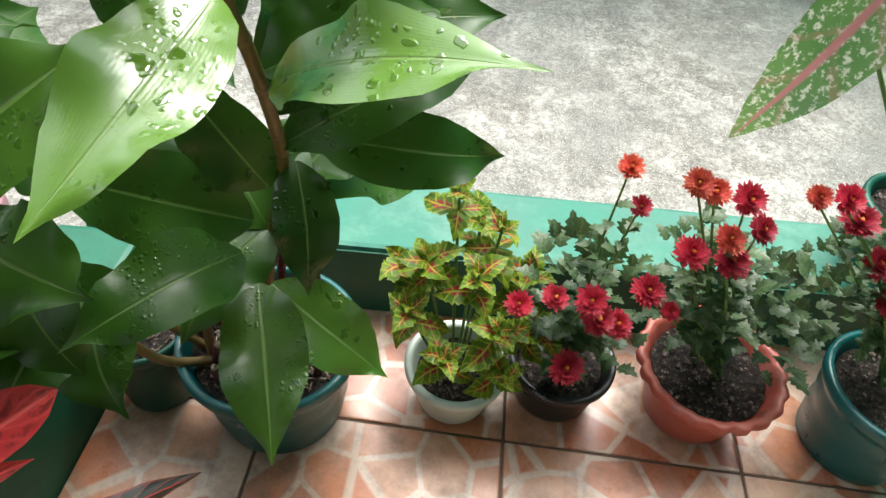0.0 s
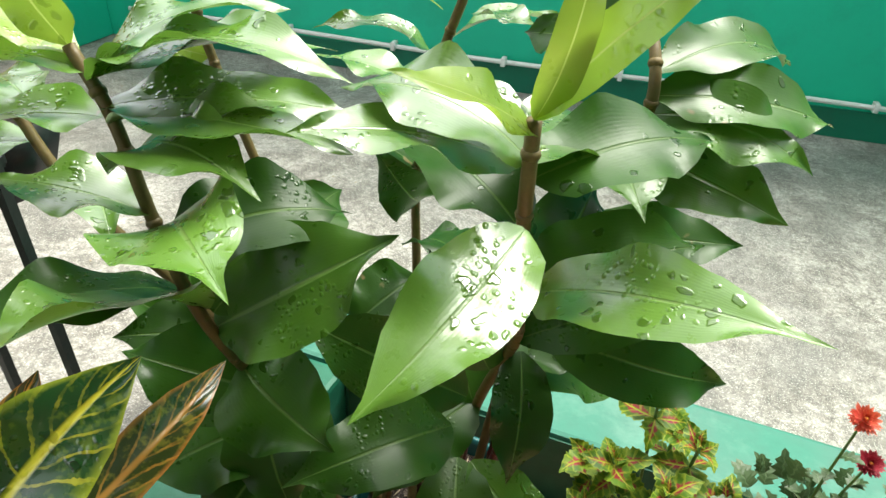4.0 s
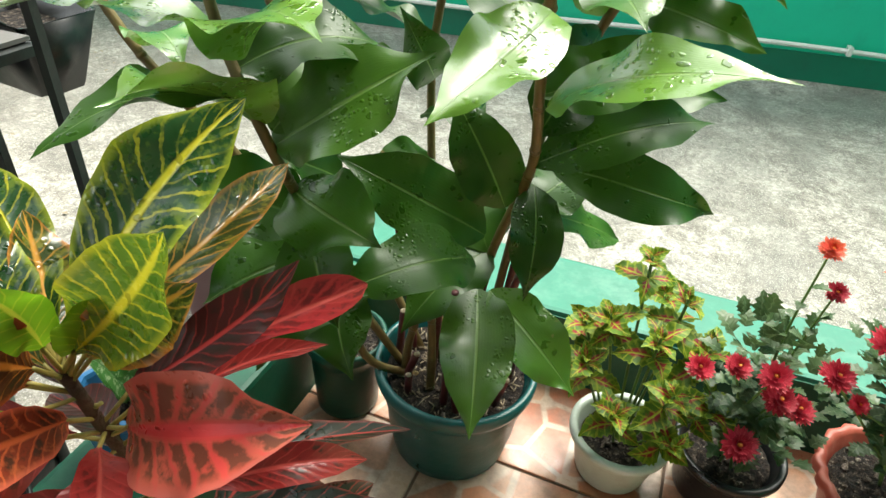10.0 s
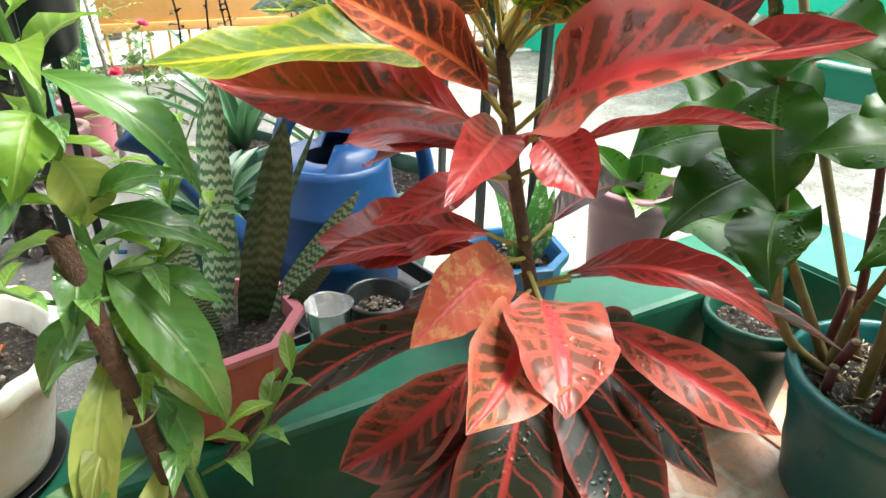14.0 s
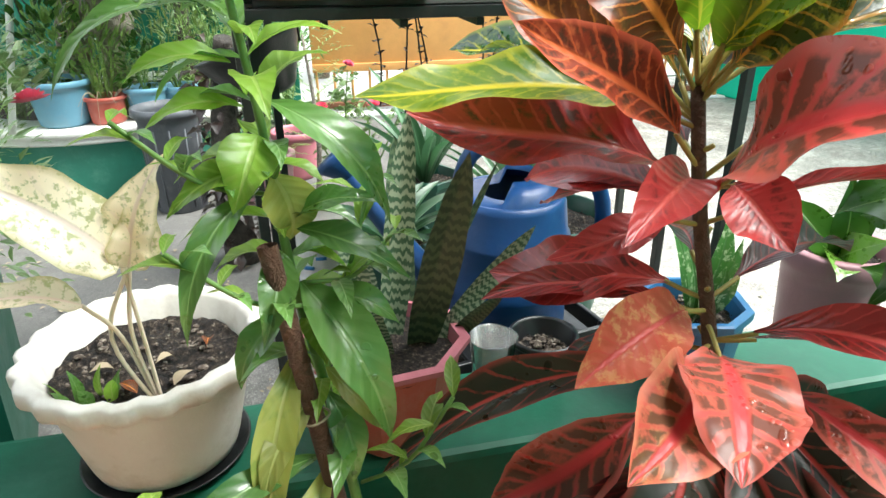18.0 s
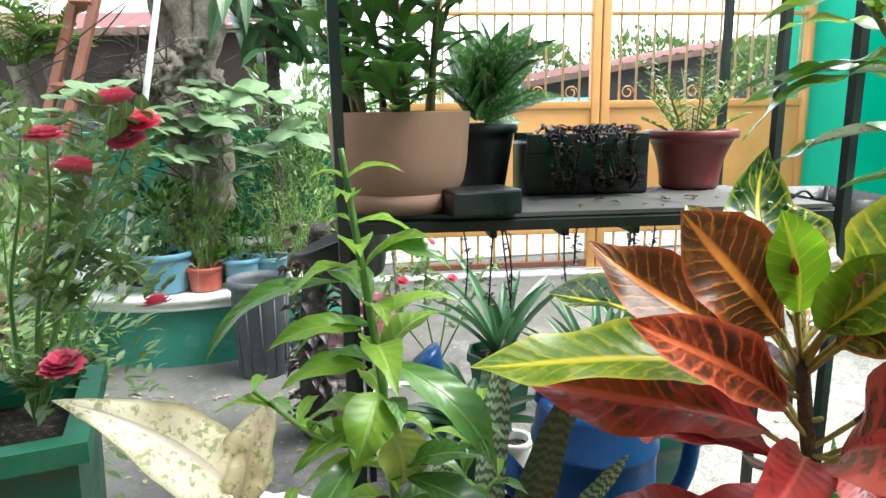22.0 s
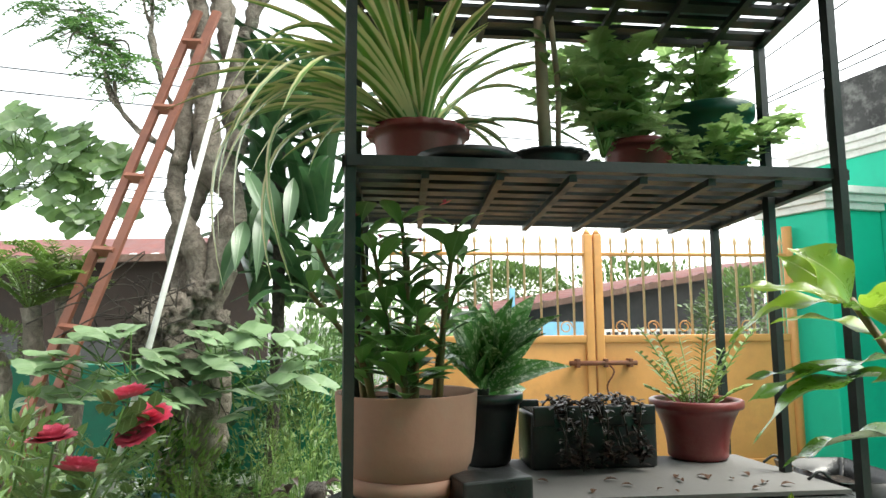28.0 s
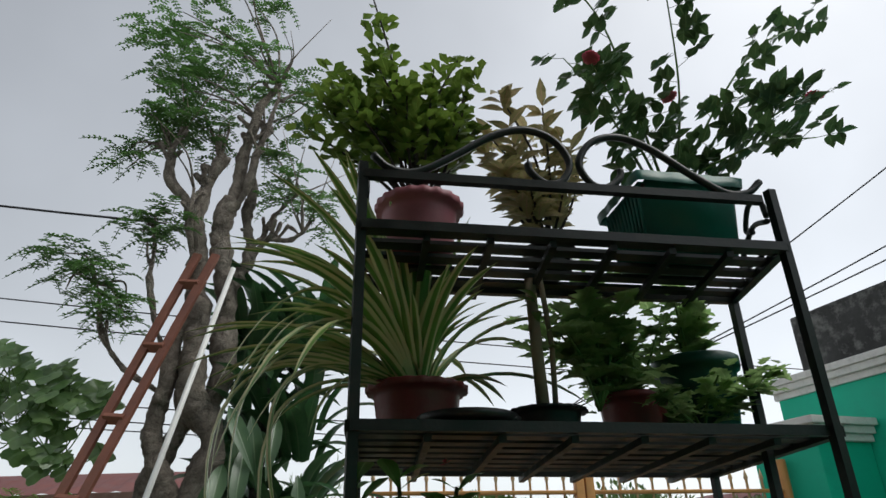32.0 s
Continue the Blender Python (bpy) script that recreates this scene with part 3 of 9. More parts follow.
L_cr_yellow = leafy("croton_yellow_leaf", (0.09, 0.2, 0.008), (0.19, 0.28, 0.012), (0.6, 0.54, 0.03), 0.38, veins=13, rib_width=0.07, vein_amount=0.4, fine_vein=0.9, blotch=(0.3, 0.34, 0.03), blotch_amount=0.7, edge=(0.4, 0.42, 0.03), cells=(0.08, 0.18, 0.01), cell_amount=0.75, cover=0.5, through_light=0.45, coat=(0.2, 0.25))
L_cr_orange = leafy("croton_bronze_orange_leaf", (0.07, 0.026, 0.009), (0.15, 0.042, 0.012), (0.7, 0.24, 0.045), 0.36, veins=13, rib_width=0.065, vein_amount=0.45, fine_vein=0.93, blotch=(0.55, 0.22, 0.04), blotch_amount=0.2, edge=(0.34, 0.07, 0.02), cells=(0.04, 0.032, 0.012), cell_amount=0.8, cover=0.5, through_light=0.3, coat=(0.08, 0.3), spec=0.3)
L_cr_red = leafy("croton_crimson_leaf", (0.3, 0.016, 0.02), (0.46, 0.05, 0.042), (0.62, 0.08, 0.07), 0.3, veins=13, rib_width=0.07, vein_amount=0.5, fine_vein=0.9, cells=(0.035, 0.018, 0.012), cell_amount=0.85, cover=0.5, through_light=0.3, coat=(0.3, 0.28))
L_cr_olive = leafy("croton_olive_leaf_with_orange_rib", (0.03, 0.06, 0.014), (0.07, 0.09, 0.02), (0.7, 0.34, 0.06), 0.34, veins=12, rib_width=0.07, vein_amount=0.7, fine_vein=0.91, blotch=(0.4, 0.36, 0.05), blotch_amount=0.5, edge=(0.6, 0.24, 0.05), wet=1.0, coat=(0.6, 0.22))
L_cr_lime = leafy("croton_lime_leaf", (0.13, 0.31, 0.012), (0.2, 0.38, 0.018), (0.5, 0.56, 0.05), 0.4, veins=9, rib_width=0.06, vein_amount=0.4, fine_vein=0.93, through_light=0.45, coat=(0.2, 0.25))
L_cr_crimson = leafy("croton_plain_crimson_leaf", (0.33, 0.017, 0.026), (0.47, 0.052, 0.046), (0.56, 0.08, 0.068), 0.34, veins=12, rib_width=0.06, vein_amount=0.4, fine_vein=0.93, cells=(0.07, 0.012, 0.012), cell_amount=0.7, cover=0.48, through_light=0.3, coat=(0.25, 0.3))
L_cr_salmon = leafy("croton_faded_salmon_leaf", (0.36, 0.06, 0.035), (0.46, 0.13, 0.07), (0.5, 0.06, 0.05), 0.45, veins=12, rib_width=0.06, vein_amount=0.4, fine_vein=0.93, blotch=(0.62, 0.4, 0.16), blotch_amount=0.45, through_light=0.3, coat=(0.12, 0.32), spec=0.3)
L_cr_redorange = leafy("croton_red_orange_leaf", (0.15, 0.024, 0.012), (0.28, 0.046, 0.02), (0.66, 0.14, 0.05), 0.34, veins=13, rib_width=0.07, vein_amount=0.7, fine_vein=0.9, blotch=(0.6, 0.16, 0.06), blotch_amount=0.4, cells=(0.04, 0.02, 0.012), cover=0.46, edge=(0.66, 0.14, 0.08), coat=(0.08, 0.3), spec=0.3)
L_cr_maroon = leafy("croton_maroon_leaf", (0.045, 0.009, 0.01), (0.09, 0.013, 0.014), (0.38, 0.035, 0.035), 0.36, veins=13, rib_width=0.05, vein_amount=0.4, fine_vein=0.92, cells=(0.022, 0.012, 0.01), cover=0.48, coat=(0.25, 0.3))
L_cr_pink = leafy("croton_salmon_leaf", (0.34, 0.055, 0.035), (0.46, 0.14, 0.085), (0.5, 0.04, 0.045), 0.34, veins=10, rib_width=0.075, vein_amount=0.4, fine_vein=0.9, cells=(0.06, 0.045, 0.02), cell_amount=0.8, cover=0.4, edge=(0.62, 0.2, 0.12), blotch=(0.5, 0.3, 0.12), blotch_amount=0.4, coat=(0.12, 0.32), spec=0.25)
L_cr_dark = leafy("croton_black_green_red_veined_leaf", (0.32, 0.04, 0.03), (0.44, 0.11, 0.07), (0.56, 0.045, 0.05), 0.4, veins=9, rib_width=0.1, vein_amount=0.5, fine_vein=0.9, edge=(0.42, 0.1, 0.08), cells=(0.016, 0.026, 0.014), cell_amount=0.7, cover=0.36, wet=0.5, coat=(0.12, 0.32), through_light=0.12, spec=0.25)
L_cr_black = leafy("croton_blackish_leaf", (0.014, 0.02, 0.012), (0.03, 0.028, 0.016), (0.5, 0.06, 0.05), 0.42, veins=9, rib_width=0.05, vein_amount=0.5, fine_vein=0.94, edge=(0.3, 0.05, 0.04), wet=0.6, coat=(0.2, 0.36), spec=0.3, through_light=0.12)
L_coleus = leafy("coleus_leaf", (0.035, 0.1, 0.005), (0.1, 0.19, 0.008), (0.33, 0.37, 0.025), 0.55, veins=5, rib_width=0.05, vein_amount=0.6, fine_vein=0.8, blotch=(0.22, 0.29, 0.016), blotch_amount=0.6, edge=(0.2, 0.27, 0.025), heart=(0.26, 0.008, 0.024), through_light=0.2, speck=45.0, coat=(0.08, 0.4), spec=0.25)
L_mum = leafy("chrysanthemum_leaf", (0.035, 0.075, 0.024), (0.075, 0.135, 0.042), (0.11, 0.17, 0.07), 0.6, veins=5, vein_amount=0.2)
P_mum = leafy("chrysanthemum_petal", (0.4, 0.01, 0.035), (0.6, 0.04, 0.075), (0.66, 0.12, 0.12), 0.6, veins=0, vein_amount=0, through_light=0.25)
P_mum_gold = leafy("orange_edged_petal", (0.5, 0.025, 0.04), (0.68, 0.14, 0.07), (0.78, 0.4, 0.12), 0.6, veins=0, vein_amount=0, through_light=0.25)
L_top = leafy("dark_round_rose_leaf", (0.04, 0.09, 0.03), (0.08, 0.15, 0.05), (0.1, 0.16, 0.06), 0.45, veins=5, vein_amount=0.2, through_light=0.3)
L_box = leafy("glossy_box_leaf", (0.1, 0.18, 0.03), (0.2, 0.3, 0.05), (0.2, 0.3, 0.06), 0.4, veins=0, vein_amount=0, through_light=0.35)
P_heart = plain("orange_yellow_flower_heart", (0.62, 0.25, 0.04), 0.7, vary=0.3, scale=60)
P_rose = leafy("rose_petal", (0.74, 0.06, 0.16), (0.86, 0.2, 0.3), (0.75, 0.16, 0.24), 0.55, veins=0, vein_amount=0, through_light=0.3)
L_herb = leafy("herb_leaf", (0.06, 0.16, 0.03), (0.13, 0.275, 0.055), (0.19, 0.33, 0.1), 0.44, veins=8, vein_amount=0.22, rib_width=0.05, wet=1.0, through_light=0.35, coat=(0.6, 0.25))
L_herb_young = leafy("young_herb_leaf", (0.16, 0.32, 0.03), (0.25, 0.42, 0.05), (0.34, 0.48, 0.11), 0.42, veins=7, vein_amount=0.4, through_light=0.5)
L_herb_old = leafy("yellowing_herb_leaf", (0.24, 0.28, 0.05), (0.4, 0.4, 0.1), (0.42, 0.44, 0.14), 0.45, veins=8, vein_amount=0.3, blotch=(0.16, 0.26, 0.05), blotch_amount=0.6, speck=24.0, through_light=0.4)
L_pale = leafy("cream_caladium_leaf", (0.8, 0.7, 0.5), (0.9, 0.83, 0.66), (0.84, 0.7, 0.6), 0.45, veins=7, vein_amount=0.3, fine_vein=0.85, speck=105.0, blotch=(0.36, 0.4, 0.14), blotch_amount=0.8, through_light=0.45, edge=(0.5, 0.46, 0.22))
L_cala = leafy("speckled_caladium_leaf", (0.1, 0.24, 0.07), (0.18, 0.34, 0.1), (0.55, 0.22, 0.22), 0.4, veins=4, vein_amount=0.3, fine_vein=0.9, rib_width=0.07, blotch=(0.72, 0.76, 0.6), blotch_amount=0.95, speck=130.0, through_light=0.35)
L_snake = banded("snake_plant_leaf", (0.03, 0.062, 0.034), (0.085, 0.125, 0.065), 60)
L_snakepale = banded("pale_snake_plant_leaf", (0.05, 0.11, 0.06), (0.32, 0.38, 0.27), 70)
L_stripe = banded("striped_strap_leaf", (0.13, 0.3, 0.06), (0.18, 0.36, 0.07), 6, edge=(0.72, 0.7, 0.38))
L_aloe = leafy("aloe_leaf", (0.03, 0.1, 0.04), (0.06, 0.15, 0.06), (0.1, 0.2, 0.1), 0.4, veins=0, vein_amount=0)
L_succ = leafy("fleshy_green_leaf", (0.09, 0.23, 0.045), (0.17, 0.34, 0.085), (0.19, 0.33, 0.11), 0.42, through_light=0.45, veins=0, vein_amount=0, rib_width=0.04, coat=(0.5, 0.3))
L_spot = leafy("white_spotted_green_leaf", (0.06, 0.2, 0.035), (0.1, 0.28, 0.05), (0.1, 0.24, 0.07), 0.35, veins=0, vein_amount=0, blotch=(0.55, 0.66, 0.4), blotch_amount=0.95, speck=95.0)
L_fern = leafy("feathery_leaflet", (0.13, 0.24, 0.04), (0.27, 0.4, 0.09), (0.24, 0.36, 0.11), 0.55, veins=0, vein_amount=0, through_light=0.3, coat=(0.4, 0.3))
L_shrub = leafy("shrub_leaf", (0.095, 0.2, 0.055), (0.22, 0.35, 0.11), (0.22, 0.36, 0.14), 0.5, veins=5, vein_amount=0.2, through_light=0.3, coat=(0.6, 0.28))
L_lobed = leafy("lobed_leaf", (0.2, 0.35, 0.11), (0.33, 0.48, 0.18), (0.34, 0.48, 0.2), 0.5, veins=5, vein_amount=0.3, through_light=0.65)
L_rose = leafy("rose_leaf", (0.09, 0.18, 0.045), (0.2, 0.31, 0.09), (0.22, 0.33, 0.13), 0.55, veins=5, vein_amount=0.2, through_light=0.3, coat=(0.6, 0.28))
L_gourd = leafy("vine_leaf", (0.13, 0.22, 0.1), (0.22, 0.33, 0.17), (0.28, 0.38, 0.22), 0.55, veins=5, vein_amount=0.3, through_light=0.35, coat=(0.4, 0.35))
L_dracaena = leafy("dark_strap_leaf", (0.03, 0.09, 0.035), (0.06, 0.15, 0.05), (0.09, 0.17, 0.07), 0.4, veins=0, vein_amount=0, coat=(0.7, 0.25))
L_cream = leafy("cream_variegated_leaf", (0.4, 0.38, 0.16), (0.62, 0.52, 0.3), (0.55, 0.35, 0.25), 0.4, veins=0, vein_amount=0, blotch=(0.06, 0.14, 0.03), blotch_amount=0.45)
L_dark = leafy("dark_succulent_leaf", (0.03, 0.015, 0.012), (0.05, 0.03, 0.02), (0.06, 0.04, 0.03), 0.4, veins=0, vein_amount=0)
L_tree = leafy("tree_leaflet", (0.08, 0.2, 0.045), (0.15, 0.3, 0.08), (0.16, 0.3, 0.08), 0.5, veins=0, vein_amount=0, through_light=0.4)
L_far = leafy("far_foliage", (0.07, 0.13, 0.035), (0.13, 0.21, 0.06), (0.1, 0.18, 0.05), 0.6, veins=0, vein_amount=0)

# ---- ground, walls, gate ----
YARD = -0.08
PARAPET = 0.2


def slab(name, corners, z0, z1, mat, label, category, kind="structure", bevel=0.006):
    """An upright prism over a quadrilateral plan."""
    bm = bmesh.new()
    lo = [bm.verts.new((x, y, z0)) for x, y in corners]
    hi = [bm.verts.new((x, y, z1)) for x, y in corners]
    n = len(corners)
    bm.faces.new(lo[::-1])
    bm.faces.new(hi)
    for i in range(n):
        bm.faces.new((lo[i], lo[(i + 1) % n], hi[(i + 1) % n], hi[i]))
    bmesh.ops.recalc_face_normals(bm, faces=bm.faces)
    if bevel:
        bmesh.ops.bevel(bm, geom=list(bm.edges), offset=bevel, segments=2, affect="EDGES", profile=0.6)
    return tagged(part(name, bm, mat, smooth=False), label, category, kind=kind)


def ground_sheet():
    bm = bmesh.new()
    xs = [-300, -60, -20, -8] + [-5 + 0.25 * i for i in range(37)] + [8, 20, 60, 300]
    ys = [-300, -60, -20, -8] + [-3 + 0.25 * i for i in range(29)] + [8, 20, 60, 300]
    grid = [[bm.verts.new((x, y, YARD + (0.006 * noise.noise((x * 0.7, y * 0.7, 0)) if abs(x) < 6 and abs(y) < 6 else 0))) for x in xs] for y in ys]
    for a, b in zip(grid, grid[1:]):
        for i in range(len(xs) - 1):
            bm.faces.new((a[i], a[i + 1], b[i + 1], b[i]))
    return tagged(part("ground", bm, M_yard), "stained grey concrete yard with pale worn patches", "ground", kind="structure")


ground_sheet()
slab("floor", [(-0.84, -1.6), (2.6, -1.6), (2.6, 0.78), (-0.53, 0.93)], YARD - 0.05, -0.004, M_grout, "porch floor bed with dark joints under patterned tiles", "floor", bevel=0)
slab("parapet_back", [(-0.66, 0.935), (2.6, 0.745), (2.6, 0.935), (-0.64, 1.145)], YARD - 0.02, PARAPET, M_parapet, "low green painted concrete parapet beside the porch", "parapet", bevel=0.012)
# Added facing slab: same paint, with the inner face's shade in its colour.
slab("trim", [(-0.53, 0.923), (2.6, 0.741), (2.6, 0.745), (-0.53, 0.927)], -0.003, PARAPET - 0.012, M_parapet_side, "inner face of the low parapet, green darkened for its shade", "parapet face", bevel=0)
# Top and faces share one green, darkened for the shaded inner face.
slab("parapet_side", [(-1.03, -1.6), (-0.856, -1.6), (-0.534, 0.925), (-0.71, 0.932)], YARD - 0.02, PARAPET - 0.003, M_parapet_side, "low green painted concrete parapet under the pots, shade in its colour", "parapet", bevel=0.012)
# Added out of view: closes the porch and limits light from behind.
slab("wall_house", [(-0.98, -1.75), (2.75, -1.75), (2.75, -1.6), (-0.98, -1.6)], YARD, 2.7, M_house_near, "unseen plain beige house wall added behind the porch", "wall", bevel=0)
# Unseen slab over the porch, added to cut sky light on near plants.
slab("ceiling", [(-0.88, -1.6), (2.6, -1.6), (2.6, 0.42), (-0.7, 0.45)], 2.36, 2.44, M_house_near, "unseen beige porch ceiling added to shade the porch", "ceiling", bevel=0)
slab("wall_side", [(2.6, -1.6), (2.75, -1.6), (2.75, 3.9), (2.6, 3.9)], YARD, 2.3, M_wall, "plain green yard wall", "wall", bevel=0)


# far yard wall with skirting, coping and pipe; its plan line is y = 3.53 + 0.065 x
def wl_y(x, off=0.0):
    return 3.53 + 0.065 * x + off


slab("wall_north", [(-3.78, wl_y(-3.78)), (2.6, wl_y(2.6)), (2.6, wl_y(2.6, 0.16)), (-3.78, wl_y(-3.78, 0.16))], YARD, 2.08, M_wall, "smooth teal green painted yard wall", "wall", bevel=0)
slab("baseboard", [(-3.0, wl_y(-3.0, -0.015)), (2.6, wl_y(2.6, -0.015)), (2.6, wl_y(2.6, 0.01)), (-3.0, wl_y(-3.0, 0.01))], YARD, 0.07, M_skirt, "darker green painted skirting along the yard wall", "skirting", bevel=0.002)
for k, (a, b) in enumerate(((0.0, 0.05), (0.03, 0.09), (0.05, 0.14))):
    slab("trim", [(-3.8, wl_y(-3.8, -0.02 - a)), (2.6, wl_y(2.6, -0.02 - a)), (2.6, wl_y(2.6, 0.18 + a)), (-3.8, wl_y(-3.8, 0.18 + a))], 2.081 + k * 0.045, 2.081 + k * 0.045 + 0.044, M_white, "white moulded coping on the wall", "coping", bevel=0.004)
slab("old_wall", [(-3.75, wl_y(-3.75, 0.25)), (2.6, wl_y(2.6, 0.25)), (2.6, wl_y(2.6, 0.45)), (-3.75, wl_y(-3.75, 0.45))], YARD, 2.72, M_old, "blackened neighbouring concrete wall with flaked paint", "wall", bevel=0.02)
slab("gate_pillar", [(-3.64, 2.83), (-3.18, 2.9), (-3.18, 3.32), (-3.64, 3.30)], YARD, 1.7, M_wall, "green painted gate pillar with white moulded cap", "pillar", bevel=0.01)
for k, a in enumerate((0.03, 0.055, 0.085)):
    slab("trim", [(-3.64 - a, 2.83 - a), (-3.18 + a, 2.9 - a), (-3.18 + a, 3.32), (-3.64 - a, 3.30)], 1.701 + k * 0.045, 1.701 + k * 0.045 + 0.044, M_white, "white moulded cap of the gate pillar", "coping", bevel=0.006)

pipe = thing("water_pipe", "white plastic water pipe clipped along the green wall", "pipe")
bm = bmesh.new()
tube(bm, smooth_line([(x, wl_y(x, -0.045), 0.10 + 0.012 * math.sin(x * 1.9)) for x in [-3.0 + 0.4 * i for i in range(15)]], 4), 0.013, 8)
part("pipe_run", bm, M_pipe, pipe)
for i in range(9):
    x = -2.6 + 0.62 * i
    bm = bmesh.new()
    box(bm, (x - 0.012, wl_y(x, -0.07), 0.08 + 0.012 * math.sin(x * 1.9)), (x + 0.012, wl_y(x, -0.014), 0.125 + 0.012 * math.sin(x * 1.9)), 0.003)
    part("clip", bm, M_pipe, pipe)


# ---- gate: sheet panels below, spiked bars above; its plan line is x = -3.87 + 0.168 y ----
def gate():
    g = thing("entrance_gate", "ochre painted double iron gate with spiked bars", "gate", (-3.617, 1.56, 0), -9.5)
    for sx in (-1, 1):
        bm = bmesh.new()
        box(bm, (-0.012, 0.03 * sx, 0.2), (0.012, 1.24 * sx, 0.93), 0.003)
        part("panel", bm, M_gate, g)
        for z, h in ((0.93, 0.045), (0.19, 0.045), (-0.02, 0.035), (1.44, 0.02)):
            bm = bmesh.new()
            box(bm, (-0.025, 0.03 * sx, z - h / 2), (0.025, 1.24 * sx, z + h / 2), 0.004)
            part("rail", bm, M_gate if z > 0 else M_rust, g)
        for k in range(12):
            y = sx * (0.12 + k * 0.1)
            bm = bmesh.new()
            tube(bm, [(0, y, 0.94), (0, y, 1.5), (0, y, 1.515), (0, y, 1.57)], [0.008, 0.008, 0.014, 0.001], 6)
            part("bar", bm, M_gatebar, g)
            bm = bmesh.new()
            tube(bm, [(0, y, -0.02), (0, y, 0.18)], 0.008, 6)
            part("lower_bar", bm, M_gate, g)
        for k in range(6):
            bm = bmesh.new()
            y = sx * (0.17 + k * 0.2)
            pts = [(0.0, y + 0.04 * math.cos(a) * (1 - a / 14), 1.0 + 0.04 * math.sin(a) * (1 - a / 14)) for a in [i * 0.6 for i in range(14)]]
            tube(bm, pts, 0.004, 5)
            part("scroll", bm, M_gate, g)
        bm = bmesh.new()
        box(bm, (-0.03, sx * 0.004, -0.05), (0.03, sx * 0.055, 1.56), 0.006)
        tube(bm, [(0, sx * 0.03, 1.56), (0, sx * 0.03, 1.6)], [0.03, 0.004], 4)
        part("stile", bm, M_gate, g)
    bm = bmesh.new()
    tube(bm, [(0.05, -0.17, 0.79), (0.05, 0.24, 0.79)], 0.014, 8)
    for y in (-0.12, 0.05, 0.2):
        box(bm, (0.01, y - 0.012, 0.765), (0.062, y + 0.012, 0.815), 0.003)
    part("bolt", bm, M_rust, g, "rusty sliding bolt")
    bm = bmesh.new()
    tube(bm, smooth_line([(0.05, 0.06, 0.79), (0.07, 0.09, 0.74), (0.06, 0.05, 0.66), (0.05, 0.07, 0.58)], 5), 0.006, 6)
    part("chain", bm, M_rust, g)
    bm = bmesh.new()
    tube(bm, [(0.0, 1.27, YARD), (0.0, 1.27, 1.62)], 0.03, 10)
    part("gate_post", bm, M_gate, g)


gate()
slab("gate_sill", [(-4.05, -0.9), (-3.93, -0.9), (-3.33, 2.86), (-3.45, 2.86)], YARD, YARD + 0.015, M_white, "pale concrete gate sill", "sill", bevel=0.004)
slab("wall_west", [(-4.45, -4.5), (-4.3, -4.5), (-3.88, 0.27), (-4.02, 0.27)], YARD, 0.82, M_skirt, "low dark green wall beside the gate", "wall", bevel=0.01)

# ---- porch pots ----
POT_TEAL = (-0.235, 0.665, 0)
pot("plant_pot", "large teal plastic pot of costus on the tiles", POT_TEAL, 0.158, 0.118, 0.225, M_teal, M_soil, group="porch pots", ridge=0.002)
pot("plant_pot", "small pale mint pot with a thick rim holding coleus", (0.1, 0.69, 0), 0.1, 0.07, 0.12, M_cream, M_soil, group="porch pots", rim=0.014)
pot("plant_pot", "black thin plastic pot of red chrysanthemum", (0.305, 0.71, 0), 0.105, 0.078, 0.125, M_black, M_soil, group="porch pots")
pot("plant_pot", "brick red pot with scalloped rim holding chrysanthemum", (0.58, 0.68, 0), 0.132, 0.085, 0.165, M_terra, M_soil, group="porch pots", style="scallop")
pot("plant_pot", "dark teal ribbed pot of chrysanthemum", (0.90, 0.62, 0), 0.13, 0.1, 0.2, M_teal, M_soil, group="porch pots", ridge=0.003)
pot("plant_pot", "teal pot of croton with moss on the soil", (-0.385, 0.085, 0), 0.135, 0.1, 0.2, M_teal, M_soil, group="porch pots")
pot("plant_pot", "grey green pot holding a staked herb", (-0.54, -0.215, 0), 0.105, 0.08, 0.16, M_dkgreen, M_soil, group="porch pots")


pot("plant_pot", "dark green plastic pot squeezed beside the parapet", (-0.475, 0.69, 0), 0.085, 0.066, 0.2, M_dkgreen, M_soil, group="porch pots", rim=0.008)


def cane_joints(bm, pts, r, step=5):
    for i in range(step, len(pts) - 1, step):
        d = (pts[i + 1] - pts[i - 1]).normalized()
        tube(bm, [pts[i] - d * 0.004, pts[i], pts[i] + d * 0.004], [r * 1.02, r * 1.16, r * 1.02], 8)


def stalk(parent, points, r0, r1, mat, joints=True, name="stem"):
    pts = smooth_line(points, 6)
    bm = bmesh.new()
    tube(bm, pts, [r0 + (r1 - r0) * i / (len(pts) - 1) for i in range(len(pts))], 9)
    if joints:
        cane_joints(bm, pts, (r0 + r1) / 2, 4)
    part(name, bm, mat, parent)
    return pts


def add_leaf(parent, base, tip, width, mat, shape=COSTUS, name="leaf", **how):
    bm = bmesh.new()
    leaf(bm, base, tip, width, shape, **how)
    return part(name, bm, mat, parent)


costus = thing("costus_plant", "tall costus with wet broad leaves on jointed canes", "plant", (0, 0, 0))
STEM_A = [(-0.23, 0.66, 0.18), (-0.21, 0.64, 0.4), (-0.19, 0.65, 0.52), (-0.155, 0.6, 0.66), (-0.142, 0.545, 0.75), (-0.146, 0.513, 0.851), (-0.143, 0.45, 0.953), (-0.145, 0.44, 1.04)]
